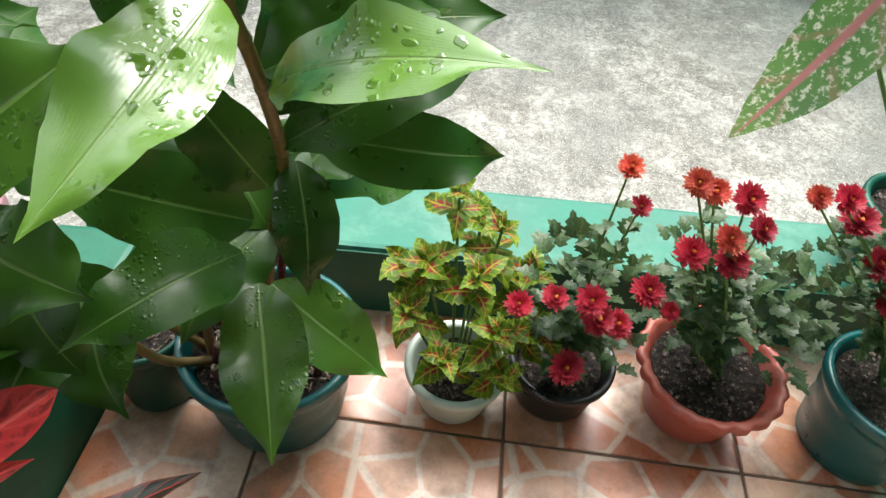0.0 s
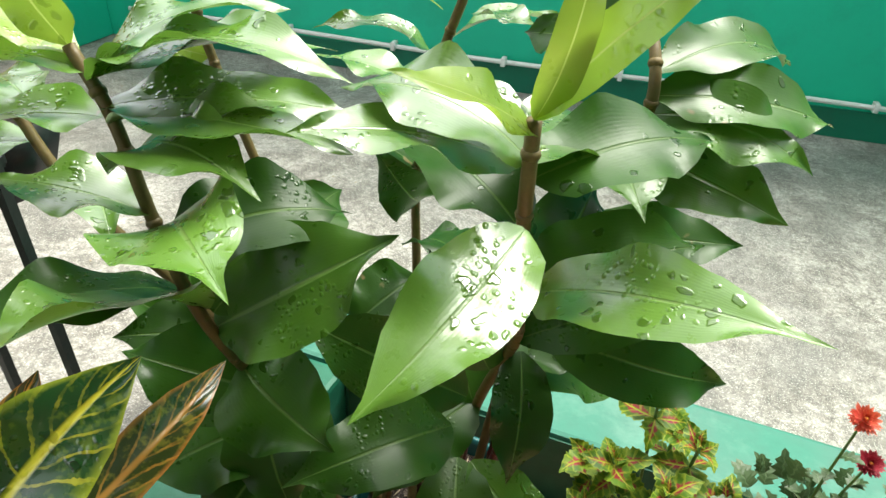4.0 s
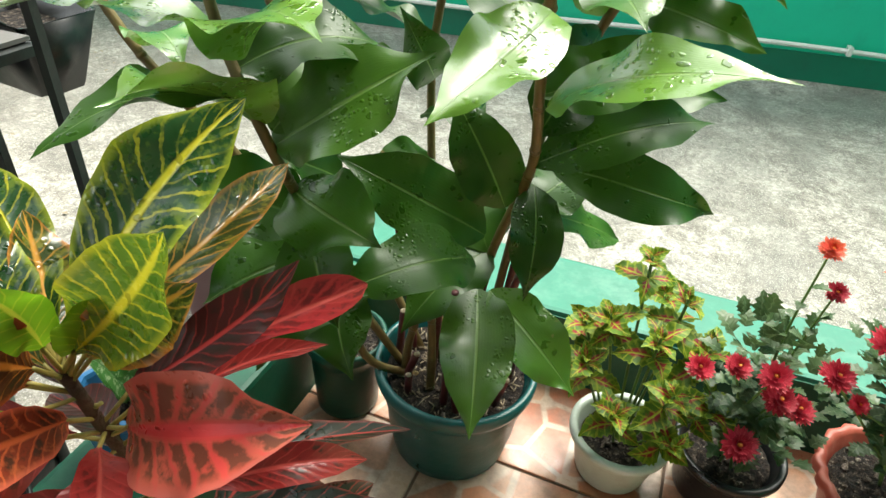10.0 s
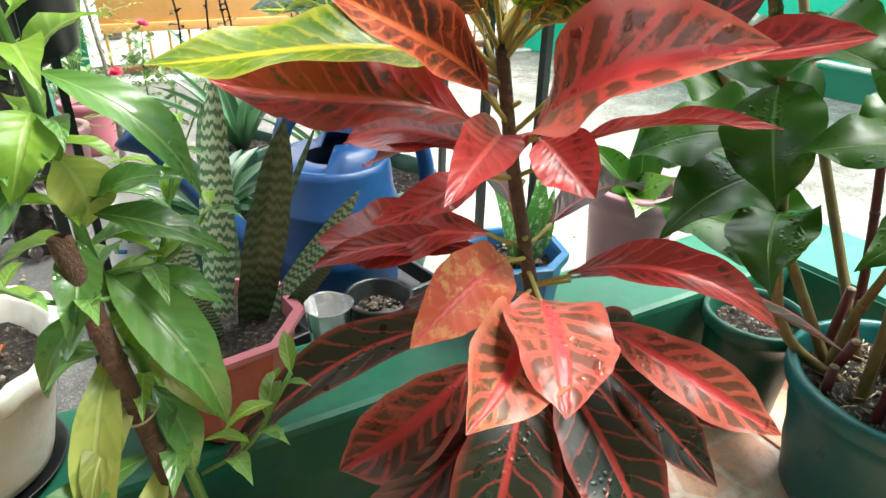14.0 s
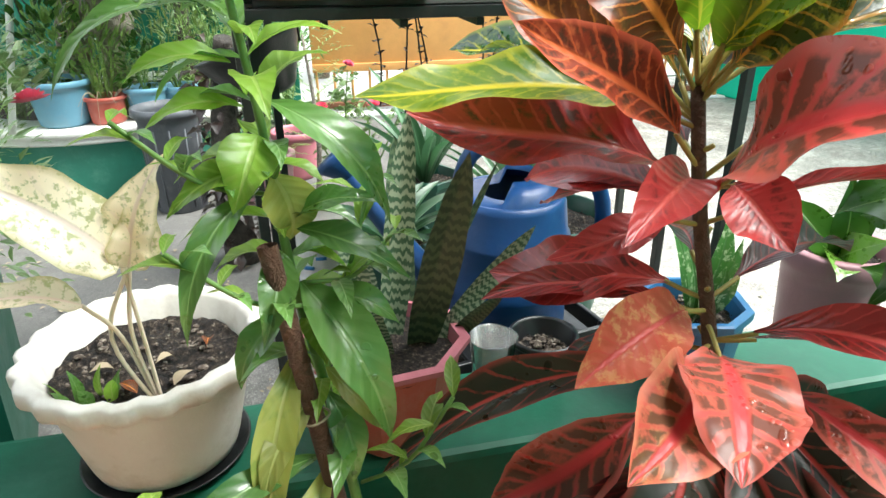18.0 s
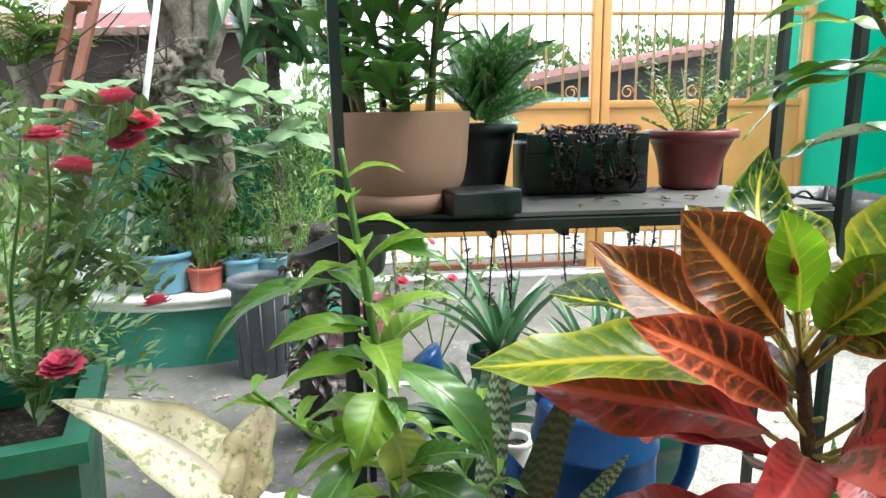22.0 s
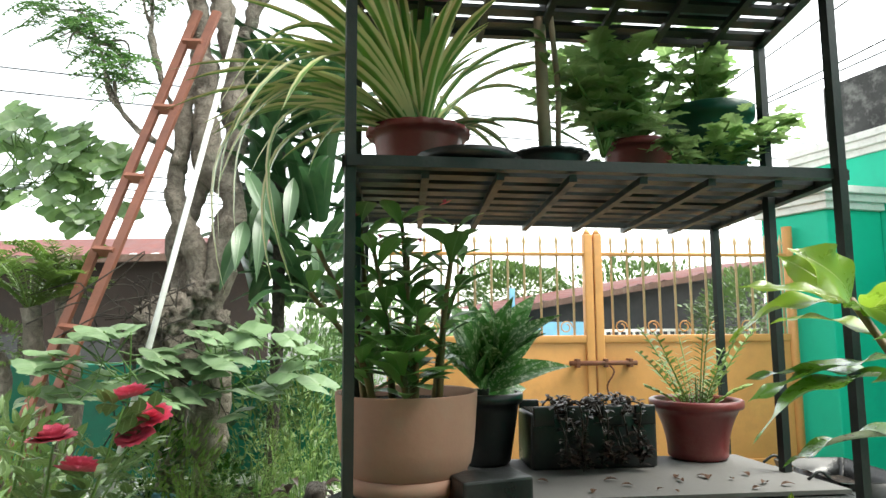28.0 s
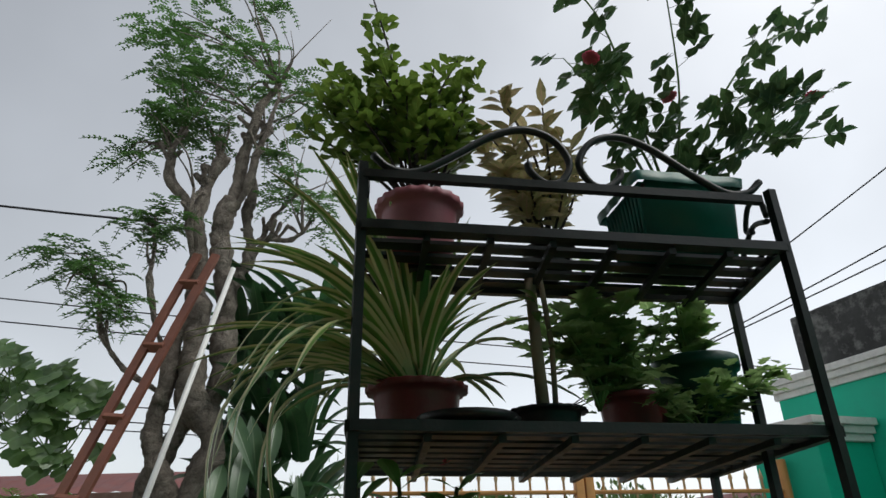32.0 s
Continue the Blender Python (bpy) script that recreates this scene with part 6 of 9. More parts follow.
planter = thing("planter", "brick red octagonal planter with a flat pale rim", "planter", RP, 0, "parapet pots")
planter.scale = (0.78, 0.78, 1.0)
bm = bmesh.new()
lathe(bm, [(0.001, 0.003), (0.095, 0.0), (0.1, 0.006), (0.125, 0.125), (0.128, 0.13)], 8)
bm.verts.ensure_lookup_table()
part("body", bm, M_terra, planter, smooth=False).rotation_euler.z = 0.39
bm = bmesh.new()
lathe(bm, [(0.126, 0.13), (0.14, 0.131), (0.14, 0.138), (0.122, 0.138), (0.116, 0.12), (0.1, 0.03)], 8)
part("rim", bm, M_pink, planter, "faded pinkish rim", smooth=False).rotation_euler.z = 0.39
bm = bmesh.new()
bmesh.ops.create_circle(bm, cap_ends=True, segments=24, radius=0.116, matrix=Matrix.Translation((0, 0, 0.118)))
part("soil", bm, M_soil, planter)
snake = thing("snake_plant", "dark banded snake plants with upright sword leaves", "plant", (0, 0, 0))
for k, (b0, t0, w, pale_one) in enumerate((((-0.78, -0.1, 0.31), (-0.8, -0.06, 0.62), .04, 1), ((-0.75, -0.07, 0.31), (-0.69, -0.025, 0.59), .05, 0), ((-0.79, -0.06, 0.31), (-0.78, 0.055, 0.55), .012, 0), ((-0.75, -0.05, 0.31), (-0.73, 0.085, 0.47), .03, 1),
                                             ((-0.76, -0.14, 0.31), (-0.79, -0.15, 0.5), .04, 1), ((-0.8, -0.12, 0.31), (-0.85, -0.13, 0.45), .04, 1), ((-0.75, -0.03, 0.31), (-0.7, 0.03, 0.4), .022, 0), ((-0.82, -0.07, 0.31), (-0.9, -0.05, 0.56), .04, 0), ((-0.74, -0.12, 0.31), (-0.72, -0.16, 0.44), .035, 1))):
    add_leaf(snake, b0, t0, w, L_snakepale if pale_one else L_snake, STRAP, arch=-0.02, fold=0.35, face=(0.9, -0.2, 0.1), rows=10, cols=6, seed=k)

# ---- blue octagonal pot, mauve pot, watering can ----
pot("plant_pot", "bright blue octagonal plastic pot on the parapet", (-0.7, 0.335, PARAPET), 0.083, 0.064, 0.125, M_bluepot, M_soil, style="octagon", group="parapet pots")
spotted = thing("spotted_leaf_plant", "small plant with speckled leaves in the blue pot", "plant", (-0.7, 0.335, PARAPET + 0.09))
for k in range(7):
    a = k * 0.9
    add_leaf(spotted, (0, 0, 0), (0.05 * math.cos(a), 0.05 * math.sin(a), 0.11 + 0.03 * (k % 3)), 0.045, L_spot, LANCE, rows=8, cols=4, face=(0.7, 0, 0.6))
pot("plant_pot", "mauve plastic pot behind the parapet corner", (-0.93, 0.93, YARD), 0.115, 0.085, 0.3, M_mauve, M_soil, group="parapet pots", rim=0.02)
mv = thing("broad_leaf_plant", "young broad green leaves in the mauve pot", "plant", (-0.93, 0.93, 0.18))
for k, (dx, dy, dz, w) in enumerate(((0.1, -0.12, 0.02, .09), (0.12, -0.02, 0.1, .08), (-0.05, 0.1, 0.18, .08), (0.02, -0.05, 0.22, .07), (-0.12, -0.06, 0.12, .08))):
    # The first two leaves take the lit tone, the others the shaded one.
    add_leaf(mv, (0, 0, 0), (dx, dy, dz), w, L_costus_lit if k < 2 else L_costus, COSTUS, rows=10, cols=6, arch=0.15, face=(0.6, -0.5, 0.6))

pot("plant_pot", "black nursery pot on the parapet", (-0.77, 0.13, PARAPET), 0.052, 0.04, 0.075, M_black, M_soil, group="parapet pots", rim=0.004)
cup = thing("plastic_cup", "clear crumpled plastic cup on the parapet", "cup", (-0.765, 0.045, PARAPET))
bm = bmesh.new()
lathe(bm, [(0.001, 0.002), (0.024, 0.0), (0.026, 0.004), (0.033, 0.088), (0.035, 0.091), (0.033, 0.092), (0.0245, 0.005), (0.001, 0.004)], 28, lambda a, k: 1 + 0.05 * math.sin(3 * a + k))
part("cup_wall", bm, glass_mat("clear_plastic", (0.9, 0.92, 0.92)), cup)
bench = thing("black_crate", "low black plastic crate with slots", "crate", (-1.02, 0.14, YARD), 4)
for z in (0.06, 0.14, 0.22):
    for s, (lo, hi) in enumerate((((-0.13, -0.2), (0.13, -0.19)), ((-0.13, 0.19), (0.13, 0.2)), ((-0.13, -0.19), (-0.12, 0.19)), ((0.12, -0.19), (0.13, 0.19)))):
        bm = bmesh.new()
        box(bm, (lo[0], lo[1], z - 0.025), (hi[0], hi[1], z + 0.025), 0.003)
        part("rail", bm, M_black, bench)
for sx in (-1, 1):
    for sy in (-1, 1):
        bm = bmesh.new()
        box(bm, (sx * 0.125 - 0.012, sy * 0.195 - 0.012, 0), (sx * 0.125 + 0.012, sy * 0.195 + 0.012, 0.25), 0.004)
        part("corner_post", bm, M_black, bench)
for k in range(7):
    bm = bmesh.new()
    box(bm, (-0.118, -0.185 + k * 0.053, 0.225), (0.118, -0.15 + k * 0.053, 0.235), 0.002)
    part("slat", bm, M_black, bench)

can = thing("watering_can", "blue plastic watering can with a looped handle", "watering can", (-1.02, 0.19, YARD + 0.236), -20)
can.scale = (1.2, 1.2, 1.25)
bm = bmesh.new()
lathe(bm, [(0.001, 0.004), (0.088, 0.0), (0.093, 0.008), (0.091, 0.06), (0.094, 0.066), (0.091, 0.072), (0.09, 0.13), (0.093, 0.136), (0.093, 0.142), (0.089, 0.148), (0.084, 0.19), (0.081, 0.2), (0.074, 0.2), (0.08, 0.14)], 40)
part("tank", bm, M_blue, can)
bm = bmesh.new()
tube(bm, smooth_line([(0.0, -0.078, 0.19), (0.0, -0.055, 0.255), (0.0, 0.01, 0.285), (0.0, 0.085, 0.262), (0.0, 0.135, 0.195), (0.0, 0.14, 0.11), (0.0, 0.12, 0.05), (0.0, 0.088, 0.03)], 6), 0.012, 10)
part("handle", bm, M_blue, can)
bm = bmesh.new()
tube(bm, smooth_line([(0.0, -0.085, 0.03), (0.0, -0.15, 0.11), (0.0, -0.235, 0.23)], 6), [0.024 - 0.012 * i / 12 for i in range(13)], 12)
part("spout", bm, M_blue, can)
bm = bmesh.new()
lathe(bm, [(0.012, 0.0), (0.03, 0.03), (0.031, 0.038), (0.001, 0.04)], 20)
bmesh.ops.transform(bm, matrix=Matrix.Translation((0, -0.23, 0.225)) @ Euler((radians(40), 0, 0)).to_matrix().to_4x4(), verts=bm.verts)
part("rose_head", bm, M_blue, can)
bm = bmesh.new()
lathe(bm, [(0.078, 0.196), (0.07, 0.215), (0.045, 0.228), (0.04, 0.22)], 24)
for v in list(bm.verts):
    if v.co.y < -0.01:
        v.co.z = min(v.co.z, 0.2)
part("hood", bm, M_blue, can)
pot("plant_pot", "large dark ribbed pot behind the watering can", (-1.28, 0.42, YARD), 0.15, 0.11, 0.32, M_dkgreen, M_soil, group="yard pots", ridge=0.006)

# ---- plant stand: black angle-iron frame with slatted decks ----
D1, D2, D3 = 0.709, 1.30, 1.65
FL, FR = Vector((-1.09, -0.235, 0)), Vector((-0.975, 0.645, 0))
FL1, FR1 = Vector((-1.2, -0.215, 0)), Vector((-1.045, 0.71, 0))
FL3, FR3 = Vector((-1.06, -0.235, 0)), Vector((-0.94, 0.595, 0))
ML, MR = Vector((-1.345, -0.185, 0)), Vector((-1.21, 0.69, 0))
BL, BR = Vector((-1.66, -0.12, 0)), Vector((-1.58, 0.84, 0))
BL1, BR1 = Vector((-1.57, -0.13, 0)), Vector((-1.4, 0.73, 0))


def spot(u, v, z, back=None):
    """u from the left to the right end, v from the front to the back of the stand."""
    b0, b1 = back or ((BL1, BR1) if z < 1 else (BL, BR))
    a0, a1 = (FL3, FR3) if z > 1.5 else (FL1, FR1) if z < 1 else (FL, FR)
    p = a0.lerp(a1, u).lerp(b0.lerp(b1, u), v)
    return Vector((p.x, p.y, z))


stand = thing("plant_stand", "black painted iron plant stand with three slatted decks", "plant stand", (0, 0, 0))


def bar(name, a, b, w=0.011, h=None, parent=stand, mat=None):
    a, b = Vector(a), Vector(b)
    bm = bmesh.new()
    tube(bm, [a, b], w * 1.3, 4)
    return part(name, bm, mat or M_iron, parent, smooth=False)


for p, top in ((FL, 1.77), (FR, 1.77), (ML, D3), (MR, D3), (BL, D2), (BR, D2)):
    q = Vector((p.x, p.y, YARD))
    t = Vector((p.x, p.y, top))
    if p is FR or p is FL:
        q.x, q.y = (FR1 if p is FR else FL1)[:2]
        t.x, t.y = (FR3 if p is FR else FL3)[:2]
    bar("post", q, t, 0.0095)
for z, back in ((D1, None), (D2, None), (D3, (ML, MR))):
    for a, b in (((0, 0), (1, 0)), ((0, 1), (1, 1)), ((0, 0), (0, 1)), ((1, 0), (1, 1))):
        bar("edge_bar", spot(*a, z - 0.012, back), spot(*b, z - 0.012, back), 0.01)
    n = 8 if back is None else 5
    for k in range(n):
        v0, v1 = (k + 0.12) / n, (k + 0.7) / n
        bm = bmesh.new()
        c = [spot(0.01, v0, z - 0.012, back), spot(0.99, v0, z - 0.012, back), spot(0.99, v1, z - 0.012, back), spot(0.01, v1, z - 0.012, back)]
        lo = [bm.verts.new(q) for q in c]
        hi = [bm.verts.new(q + Vector((0, 0, 0.008))) for q in c]
        bm.faces.new(lo[::-1])
        bm.faces.new(hi)
        for i in range(4):
            bm.faces.new((lo[i], lo[(i + 1) % 4], hi[(i + 1) % 4], hi[i]))
        part("slat", bm, M_iron, stand, smooth=False)
    for k in range(1, 7):
        bar("cross_bar", spot(k / 7, 0.01, z - 0.03, back), spot(k / 7, 0.99, z - 0.03, back), 0.007)
bm = bmesh.new()
c = [spot(0.2, 0.03, D1), spot(0.985, 0.03, D1), spot(0.985, 0.97, D1), spot(0.02, 0.97, D1), spot(0.02, 0.12, D1)]
lo = [bm.verts.new(q) for q in c]
hi = [bm.verts.new(q + Vector((0, 0, 0.008))) for q in c]
bm.faces.new(lo[::-1])
bm.faces.new(hi)
for i in range(5):
    bm.faces.new((lo[i], lo[(i + 1) % 5], hi[(i + 1) % 5], hi[i]))
board = tagged(part("shelf_board", bm, M_deck, smooth=False), "weathered grey board lying on the lower deck", "board")
D1 += 0.009
TOP = 1.745
bar("top_rail", spot(0, 0, TOP), spot(0.97, 0, TOP), 0.009)


def scroll(points, w=0.008):
    bm = bmesh.new()
    tube(bm, smooth_line(points, 5), w, 6)
    part("scroll", bm, M_iron, stand)


for s in (1, -1):
    u0 = 0.5
    f = lambda du, dz: spot(u0 - s * du, 0, TOP + dz)
    scroll([f(0.48, 0.045), f(0.44, 0.016), f(0.38, 0.012), f(0.3, 0.05), f(0.2, 0.108), f(0.12, 0.13), f(0.05, 0.112), f(0.012, 0.06), f(0.035, 0.014), f(0.075, 0.006), f(0.11, 0.03), f(0.115, 0.05)])
f = lambda v, z: spot(0.985, v, z, (ML, MR))
scroll([f(0.05, TOP - 0.03), f(0.1, TOP + 0.02), f(0.28, TOP + 0.03), f(0.4, TOP - 0.01), f(0.3, TOP - 0.03)], 0.006)
scroll([f(0.05, TOP - 0.04), f(0.3, TOP - 0.02), f(0.6, TOP - 0.07), f(0.5, D3 + 0.01), f(0.25, D3 + 0.005), f(0.2, D3 + 0.03)], 0.006)
f = lambda v, z: spot(0.01, v, z, (ML, MR))
scroll([f(0.05, TOP - 0.03), f(0.1, TOP + 0.02), f(0.28, TOP + 0.03), f(0.4, TOP - 0.01), f(0.3, TOP - 0.03)], 0.006)

# ---- lower deck ----
TB = (-1.285, -0.095, D1)
bowl = thing("plant_pot", "wide terracotta bowl pot on its saucer", "plant pot", (TB[0], TB[1], D1 + 0.006), 0, "stand pots")
bm = bmesh.new()
lathe(bm, [(0.001, 0.012), (0.09, 0.008), (0.105, 0.022), (0.121, 0.048), (0.127, 0.08), (0.131, 0.13), (0.134, 0.174), (0.134, 0.176), (0.124, 0.174), (0.12, 0.15), (0.1, 0.1)], 56)
part("bowl", bm, M_clay, bowl)
bm = bmesh.new()
bmesh.ops.create_circle(bm, cap_ends=True, segments=32, radius=0.122, matrix=Matrix.Translation((0, 0, 0.155)))
part("soil", bm, M_soil, bowl)
dish = thing("plant_saucer", "terracotta saucer under the bowl pot", "saucer", TB)
bm = bmesh.new()
lathe(bm, [(0.001, 0.0), (0.1, 0.0), (0.112, 0.012), (0.115, 0.036), (0.108, 0.036), (0.1, 0.012), (0.001, 0.005)], 48)
part("dish", bm, M_clay, dish)
euph = thing("crown_of_thorns_plant", "thick stemmed succulent with oval leaves and red buds", "plant", (TB[0], TB[1], D1 + 0.16))
random.seed(21)
for k, (x, y, h, lx, ly) in enumerate(((-0.05, -0.06, 0.34, -0.02, -0.02), (0.02, -0.03, 0.3, 0.0, -0.04), (0.05, 0.05, 0.33, 0.02, 0.03), (-0.02, 0.06, 0.26, 0.0, 0.06), (0.06, -0.07, 0.2, 0.05, -0.12), (0.02, -0.08, 0.3, 0.02, -0.1), (0.09, -0.02, 0.1, 0.02, -0.02), (-0.05, 0.02, 0.36, 0.0, -0.02), (0.07, 0.0, 0.16, 0.03, 0.0), (0.0, 0.0, 0.28, -0.03, 0.01))):
    pts = smooth_line([(x, y, 0), (x + lx * 0.4, y + ly * 0.3, h * 0.5), (x + lx, y + ly, h)], 6)
    bm = bmesh.new()
    tube(bm, pts, [0.0075 - 0.0035 * i / 12 for i in range(13)], 8)
    for p in pts:
        for j in range(4):
            a = rnd(0, 6.28)
            tube(bm, [p, p + Vector((math.cos(a), math.sin(a), 0.2)) * 0.01], [0.001, 0.0003], 4)
    part("stem", bm, M_stem, euph, "thorny brown stem")
    for j in range(22):
        p = pts[max(2, 12 - j // 2)] + Vector((0, 0, rnd(-.01, .01)))
        a = j * 2.4 + k
        L = rnd(0.05, 0.1)
        d = Vector((math.cos(a), math.sin(a), rnd(0.0, 0.8))).normalized()
        add_leaf(euph, p, p + d * L, L * 0.5, L_succ, SPOON, arch=0.06, fold=0.2, rows=7, cols=4)
for x, y, z in ((-0.05, -0.09, 0.36), (0.07, 0.06, 0.37), (0.0, -0.05, 0.31), (0.04, 0.02, 0.3)):
    flower(euph, (x, y, z), 0.012, P_rose, None, 2)

block = thing("concrete_block", "black hollow block at the edge of the lower deck", "block", (-1.175, 0.028, D1), 5)
bm = bmesh.new()
box(bm, (-0.045, -0.065, 0), (0.045, 0.065, 0.045), 0.005)
part("block_body", bm, M_black, block, smooth=False)

pot("plant_pot", "tapered black pot with a bowl saucer", (-1.47, 0.125, D1), 0.085, 0.055, 0.155, M_black, M_soil, group="stand pots")
dief = thing("dumb_cane_plant", "dark green plant with white spotted pointed leaves", "plant", (-1.47, 0.125, D1 + 0.13))
for k in range(30):
    a = k * 2.4
    h = rnd(0.02, 0.25)
    r = rnd(0.07, 0.17)
    add_leaf(dief, (0.01 * math.cos(a), 0.01 * math.sin(a), h * 0.3), (r * math.cos(a), r * math.sin(a) + 0.03, h), 0.068, L_spot, LANCE, arch=0.12, fold=0.3, rows=8, cols=6, face=(0.6, 0, 0.8))

tr = thing("trough_planter", "black rectangular trough planter with notched rim", "planter", (-1.405, 0.337, D1), -9, "stand pots")
bm = bmesh.new()
box(bm, (-0.065, -0.138, 0), (0.065, 0.138, 0.115), 0.008)
part("trough_body", bm, M_black, tr)
for s in (-1, 1):
    for k in range(4):
        bm = bmesh.new()
        box(bm, (s * 0.066 - 0.006, -0.134 + k * 0.074, 0.09), (s * 0.066 + 0.006, -0.088 + k * 0.074, 0.132), 0.004)
        part("notch", bm, M_black, tr)
bm = bmesh.new()
box(bm, (-0.058, -0.13, 0.108), (0.058, 0.13, 0.118), 0.003)
part("soil", bm, M_soil, tr)


def trailing(label, where, count, spread, mat, length, seed):
    random.seed(seed)
    t = thing("trailing_succulent", label, "plant", where, 0, "trailing succulents")
    beads = bmesh.new()
    for k in range(count):
        a = rnd(0, 6.28)
        y0 = rnd(-spread, spread)
        pts = smooth_line([(rnd(-.05, .05), y0, 0), (0.05 * math.cos(a) + 0.06, y0 + 0.03 * math.sin(a), 0.025), (0.1 + rnd(-.01, .01), y0 + 0.04 * math.sin(a), -length * rnd(0.3, 0.7)), (0.1, y0 + 0.05 * math.sin(a), -length * rnd(0.75, 1))], 5)
        bm = bmesh.new()
        tube(bm, pts, 0.002, 5)
        part("strand", bm, mat, t)
        for p in pts[2:]:
            for j in range(3):
                b = rnd(0, 6.28)
                d = Vector((math.cos(b), math.sin(b), rnd(-.3, .6))).normalized()
                leaf(beads, p, p + d * rnd(0.012, 0.022), 0.012, SPOON, arch=0.1, fold=0.4, rows=3, cols=2)
    stuff("bead_leaves", beads, mat, t)
    return t


tub = thing("hanging_trough", "black tapered plastic trough hooked to the end of the lower deck", "planter", (-1.19, 0.815, D1 - 0.15), -12)
bm = bmesh.new()
tapers = [(-0.085, -0.05), (0.085, -0.05), (0.085, 0.05), (-0.085, 0.05)]
lo = [bm.verts.new((x, y, 0)) for x, y in tapers]
hi = [bm.verts.new((x * 1.45, y * 1.7, 0.15)) for x, y in tapers]
inn = [bm.verts.new((x * 1.38, y * 1.58, 0.15)) for x, y in tapers]
deep = [bm.verts.new((x * 1.25, y * 1.35, 0.11)) for x, y in tapers]
bm.faces.new(lo[::-1])
for a, b in ((lo, hi), (hi, inn), (inn, deep)):
    for i in range(4):
        bm.faces.new((a[i], a[(i + 1) % 4], b[(i + 1) % 4], b[i]))
bmesh.ops.bevel(bm, geom=[e for e in bm.edges if abs(e.verts[0].co.z - e.verts[1].co.z) > 0.1], offset=0.014, segments=3, affect="EDGES")
part("trough_body", bm, M_black, tub)
bm = bmesh.new()
box(bm, (-0.106, -0.068, 0.108), (0.106, 0.068, 0.114), 0.002)
part("soil", bm, M_soil, tub)
for x in (-0.08, 0.08):
    bm = bmesh.new()
    tube(bm, smooth_line([(x, -0.08, 0.15), (x, -0.1, 0.165), (x, -0.125, 0.15)], 4), 0.003, 6)
    part("hook", bm, M_iron, tub)
trailing("dark red brown succulent trailing over the trough", (-1.405, 0.337, D1 + 0.115), 15, 0.125, L_dark, 0.11, 3)
pot("plant_pot", "maroon plastic pot with a flared rim", (-1.385, 0.61, D1), 0.104, 0.066, 0.132, M_maroon, M_soil, style="flare", group="stand pots")
fern = thing("feathery_shrub", "yellow green feathery shrub in the maroon pot", "plant", (-1.385, 0.61, D1 + 0.105))
random.seed(8)
for k in range(18):
    a = k * 2.4
    r, h = rnd(0.04, 0.16), rnd(0.06, 0.26)
    bm = bmesh.new()
    frond(bm, (0.02 * math.cos(a), 0.02 * math.sin(a), 0), (r * math.cos(a), r * math.sin(a), h), 9, 0.04, 0.011, 0.1)
    part("frond", bm, L_fern, fern)

# ---- middle deck ----
pot("plant_pot", "red pot with a scalloped rim on the middle deck", (-1.27, -0.075, D2), 0.096, 0.074, 0.1, M_maroon, M_soil, style="scallop", group="stand pots", rim=0.012)
spider = thing("striped_dracaena_plant", "arching green strap leaves edged cream", "plant", (-1.27, -0.075, D2 + 0.08))
random.seed(4)
for k in range(76):
    a = rnd(0, 6.28)
    far = rnd(0.2, 0.5) if k % 2 else rnd(0.08, 0.24)
    h = rnd(0.16, 0.4) if k % 2 == 0 else rnd(-0.05, 0.24)
    ys = math.sin(a) * far * (1.2 if math.sin(a) < 0 else 0.8)
    add_leaf(spider, (0.02 * math.cos(a), 0.02 * math.sin(a), 0), (far * math.cos(a) * 0.7, ys, h), rnd(0.02, 0.031), L_stripe, STRAP, arch=0.16 if h < 0.25 else 0.05, fold=0.5, rows=10, cols=4, face=(0, 0, 1))
for k in range(18):
    ys, zs = -rnd(0.2, 0.42), rnd(-0.2, 0.42)
    add_leaf(spider, (rnd(-.02, .03), rnd(-.03, .01), 0), (rnd(-0.05, 0.3), ys, zs), rnd(0.02, 0.03), L_stripe, STRAP, arch=0.3 - 0.4 * max(0, zs), fold=0.45, rows=12, cols=4, face=(0, -0.1, 1))
for k in range(9):
    ys, zs = -rnd(0.2, 0.4), rnd(-0.32, 0.0)
    add_leaf(spider, (rnd(-.02, .03), rnd(-.03, .01), 0), (rnd(-0.02, 0.22), ys, zs), rnd(0.02, 0.03), L_stripe, STRAP, arch=rnd(0.35, 0.5), fold=0.45, rows=14, cols=4, face=(0.1, -0.35, 1))
for y, r in ((0.03, 0.05), (-0.02, 0.09)):
    s = thing("plant_saucer", "dark shallow saucer on the middle deck", "saucer", (-1.13, y, D2), 0)
    bm = bmesh.new()
    lathe(bm, [(0.001, 0.0), (r * 0.8, 0.0), (r, 0.016), (r * 0.95, 0.016), (r * 0.75, 0.005), (0.001, 0.005)], 32)
    part("dish", bm, M_black, s)
pot("plant_pot", "low black pot with a scalloped rim and a bare cane", (-1.2, 0.17, D2), 0.075, 0.06, 0.05, M_black, M_soil, style="scallop", group="stand pots", soil_drop=0.012)
cane = thing("bare_cane_plant", "thick pale bare cane in a low pot", "plant", (-1.2, 0.165, D2 + 0.03))
bm = bmesh.new()
tube(bm, [(0, 0, 0), (0, -0.004, 0.12), (0, -0.008, 0.3)], [0.014, 0.013, 0.012], 10)
part("cane", bm, M_vine, cane)
bm = bmesh.new()
tube(bm, [(0.01, 0.02, 0), (0.012, 0.024, 0.15), (0.01, 0.012, 0.3)], 0.006, 8)
part("cane", bm, M_vine, cane)
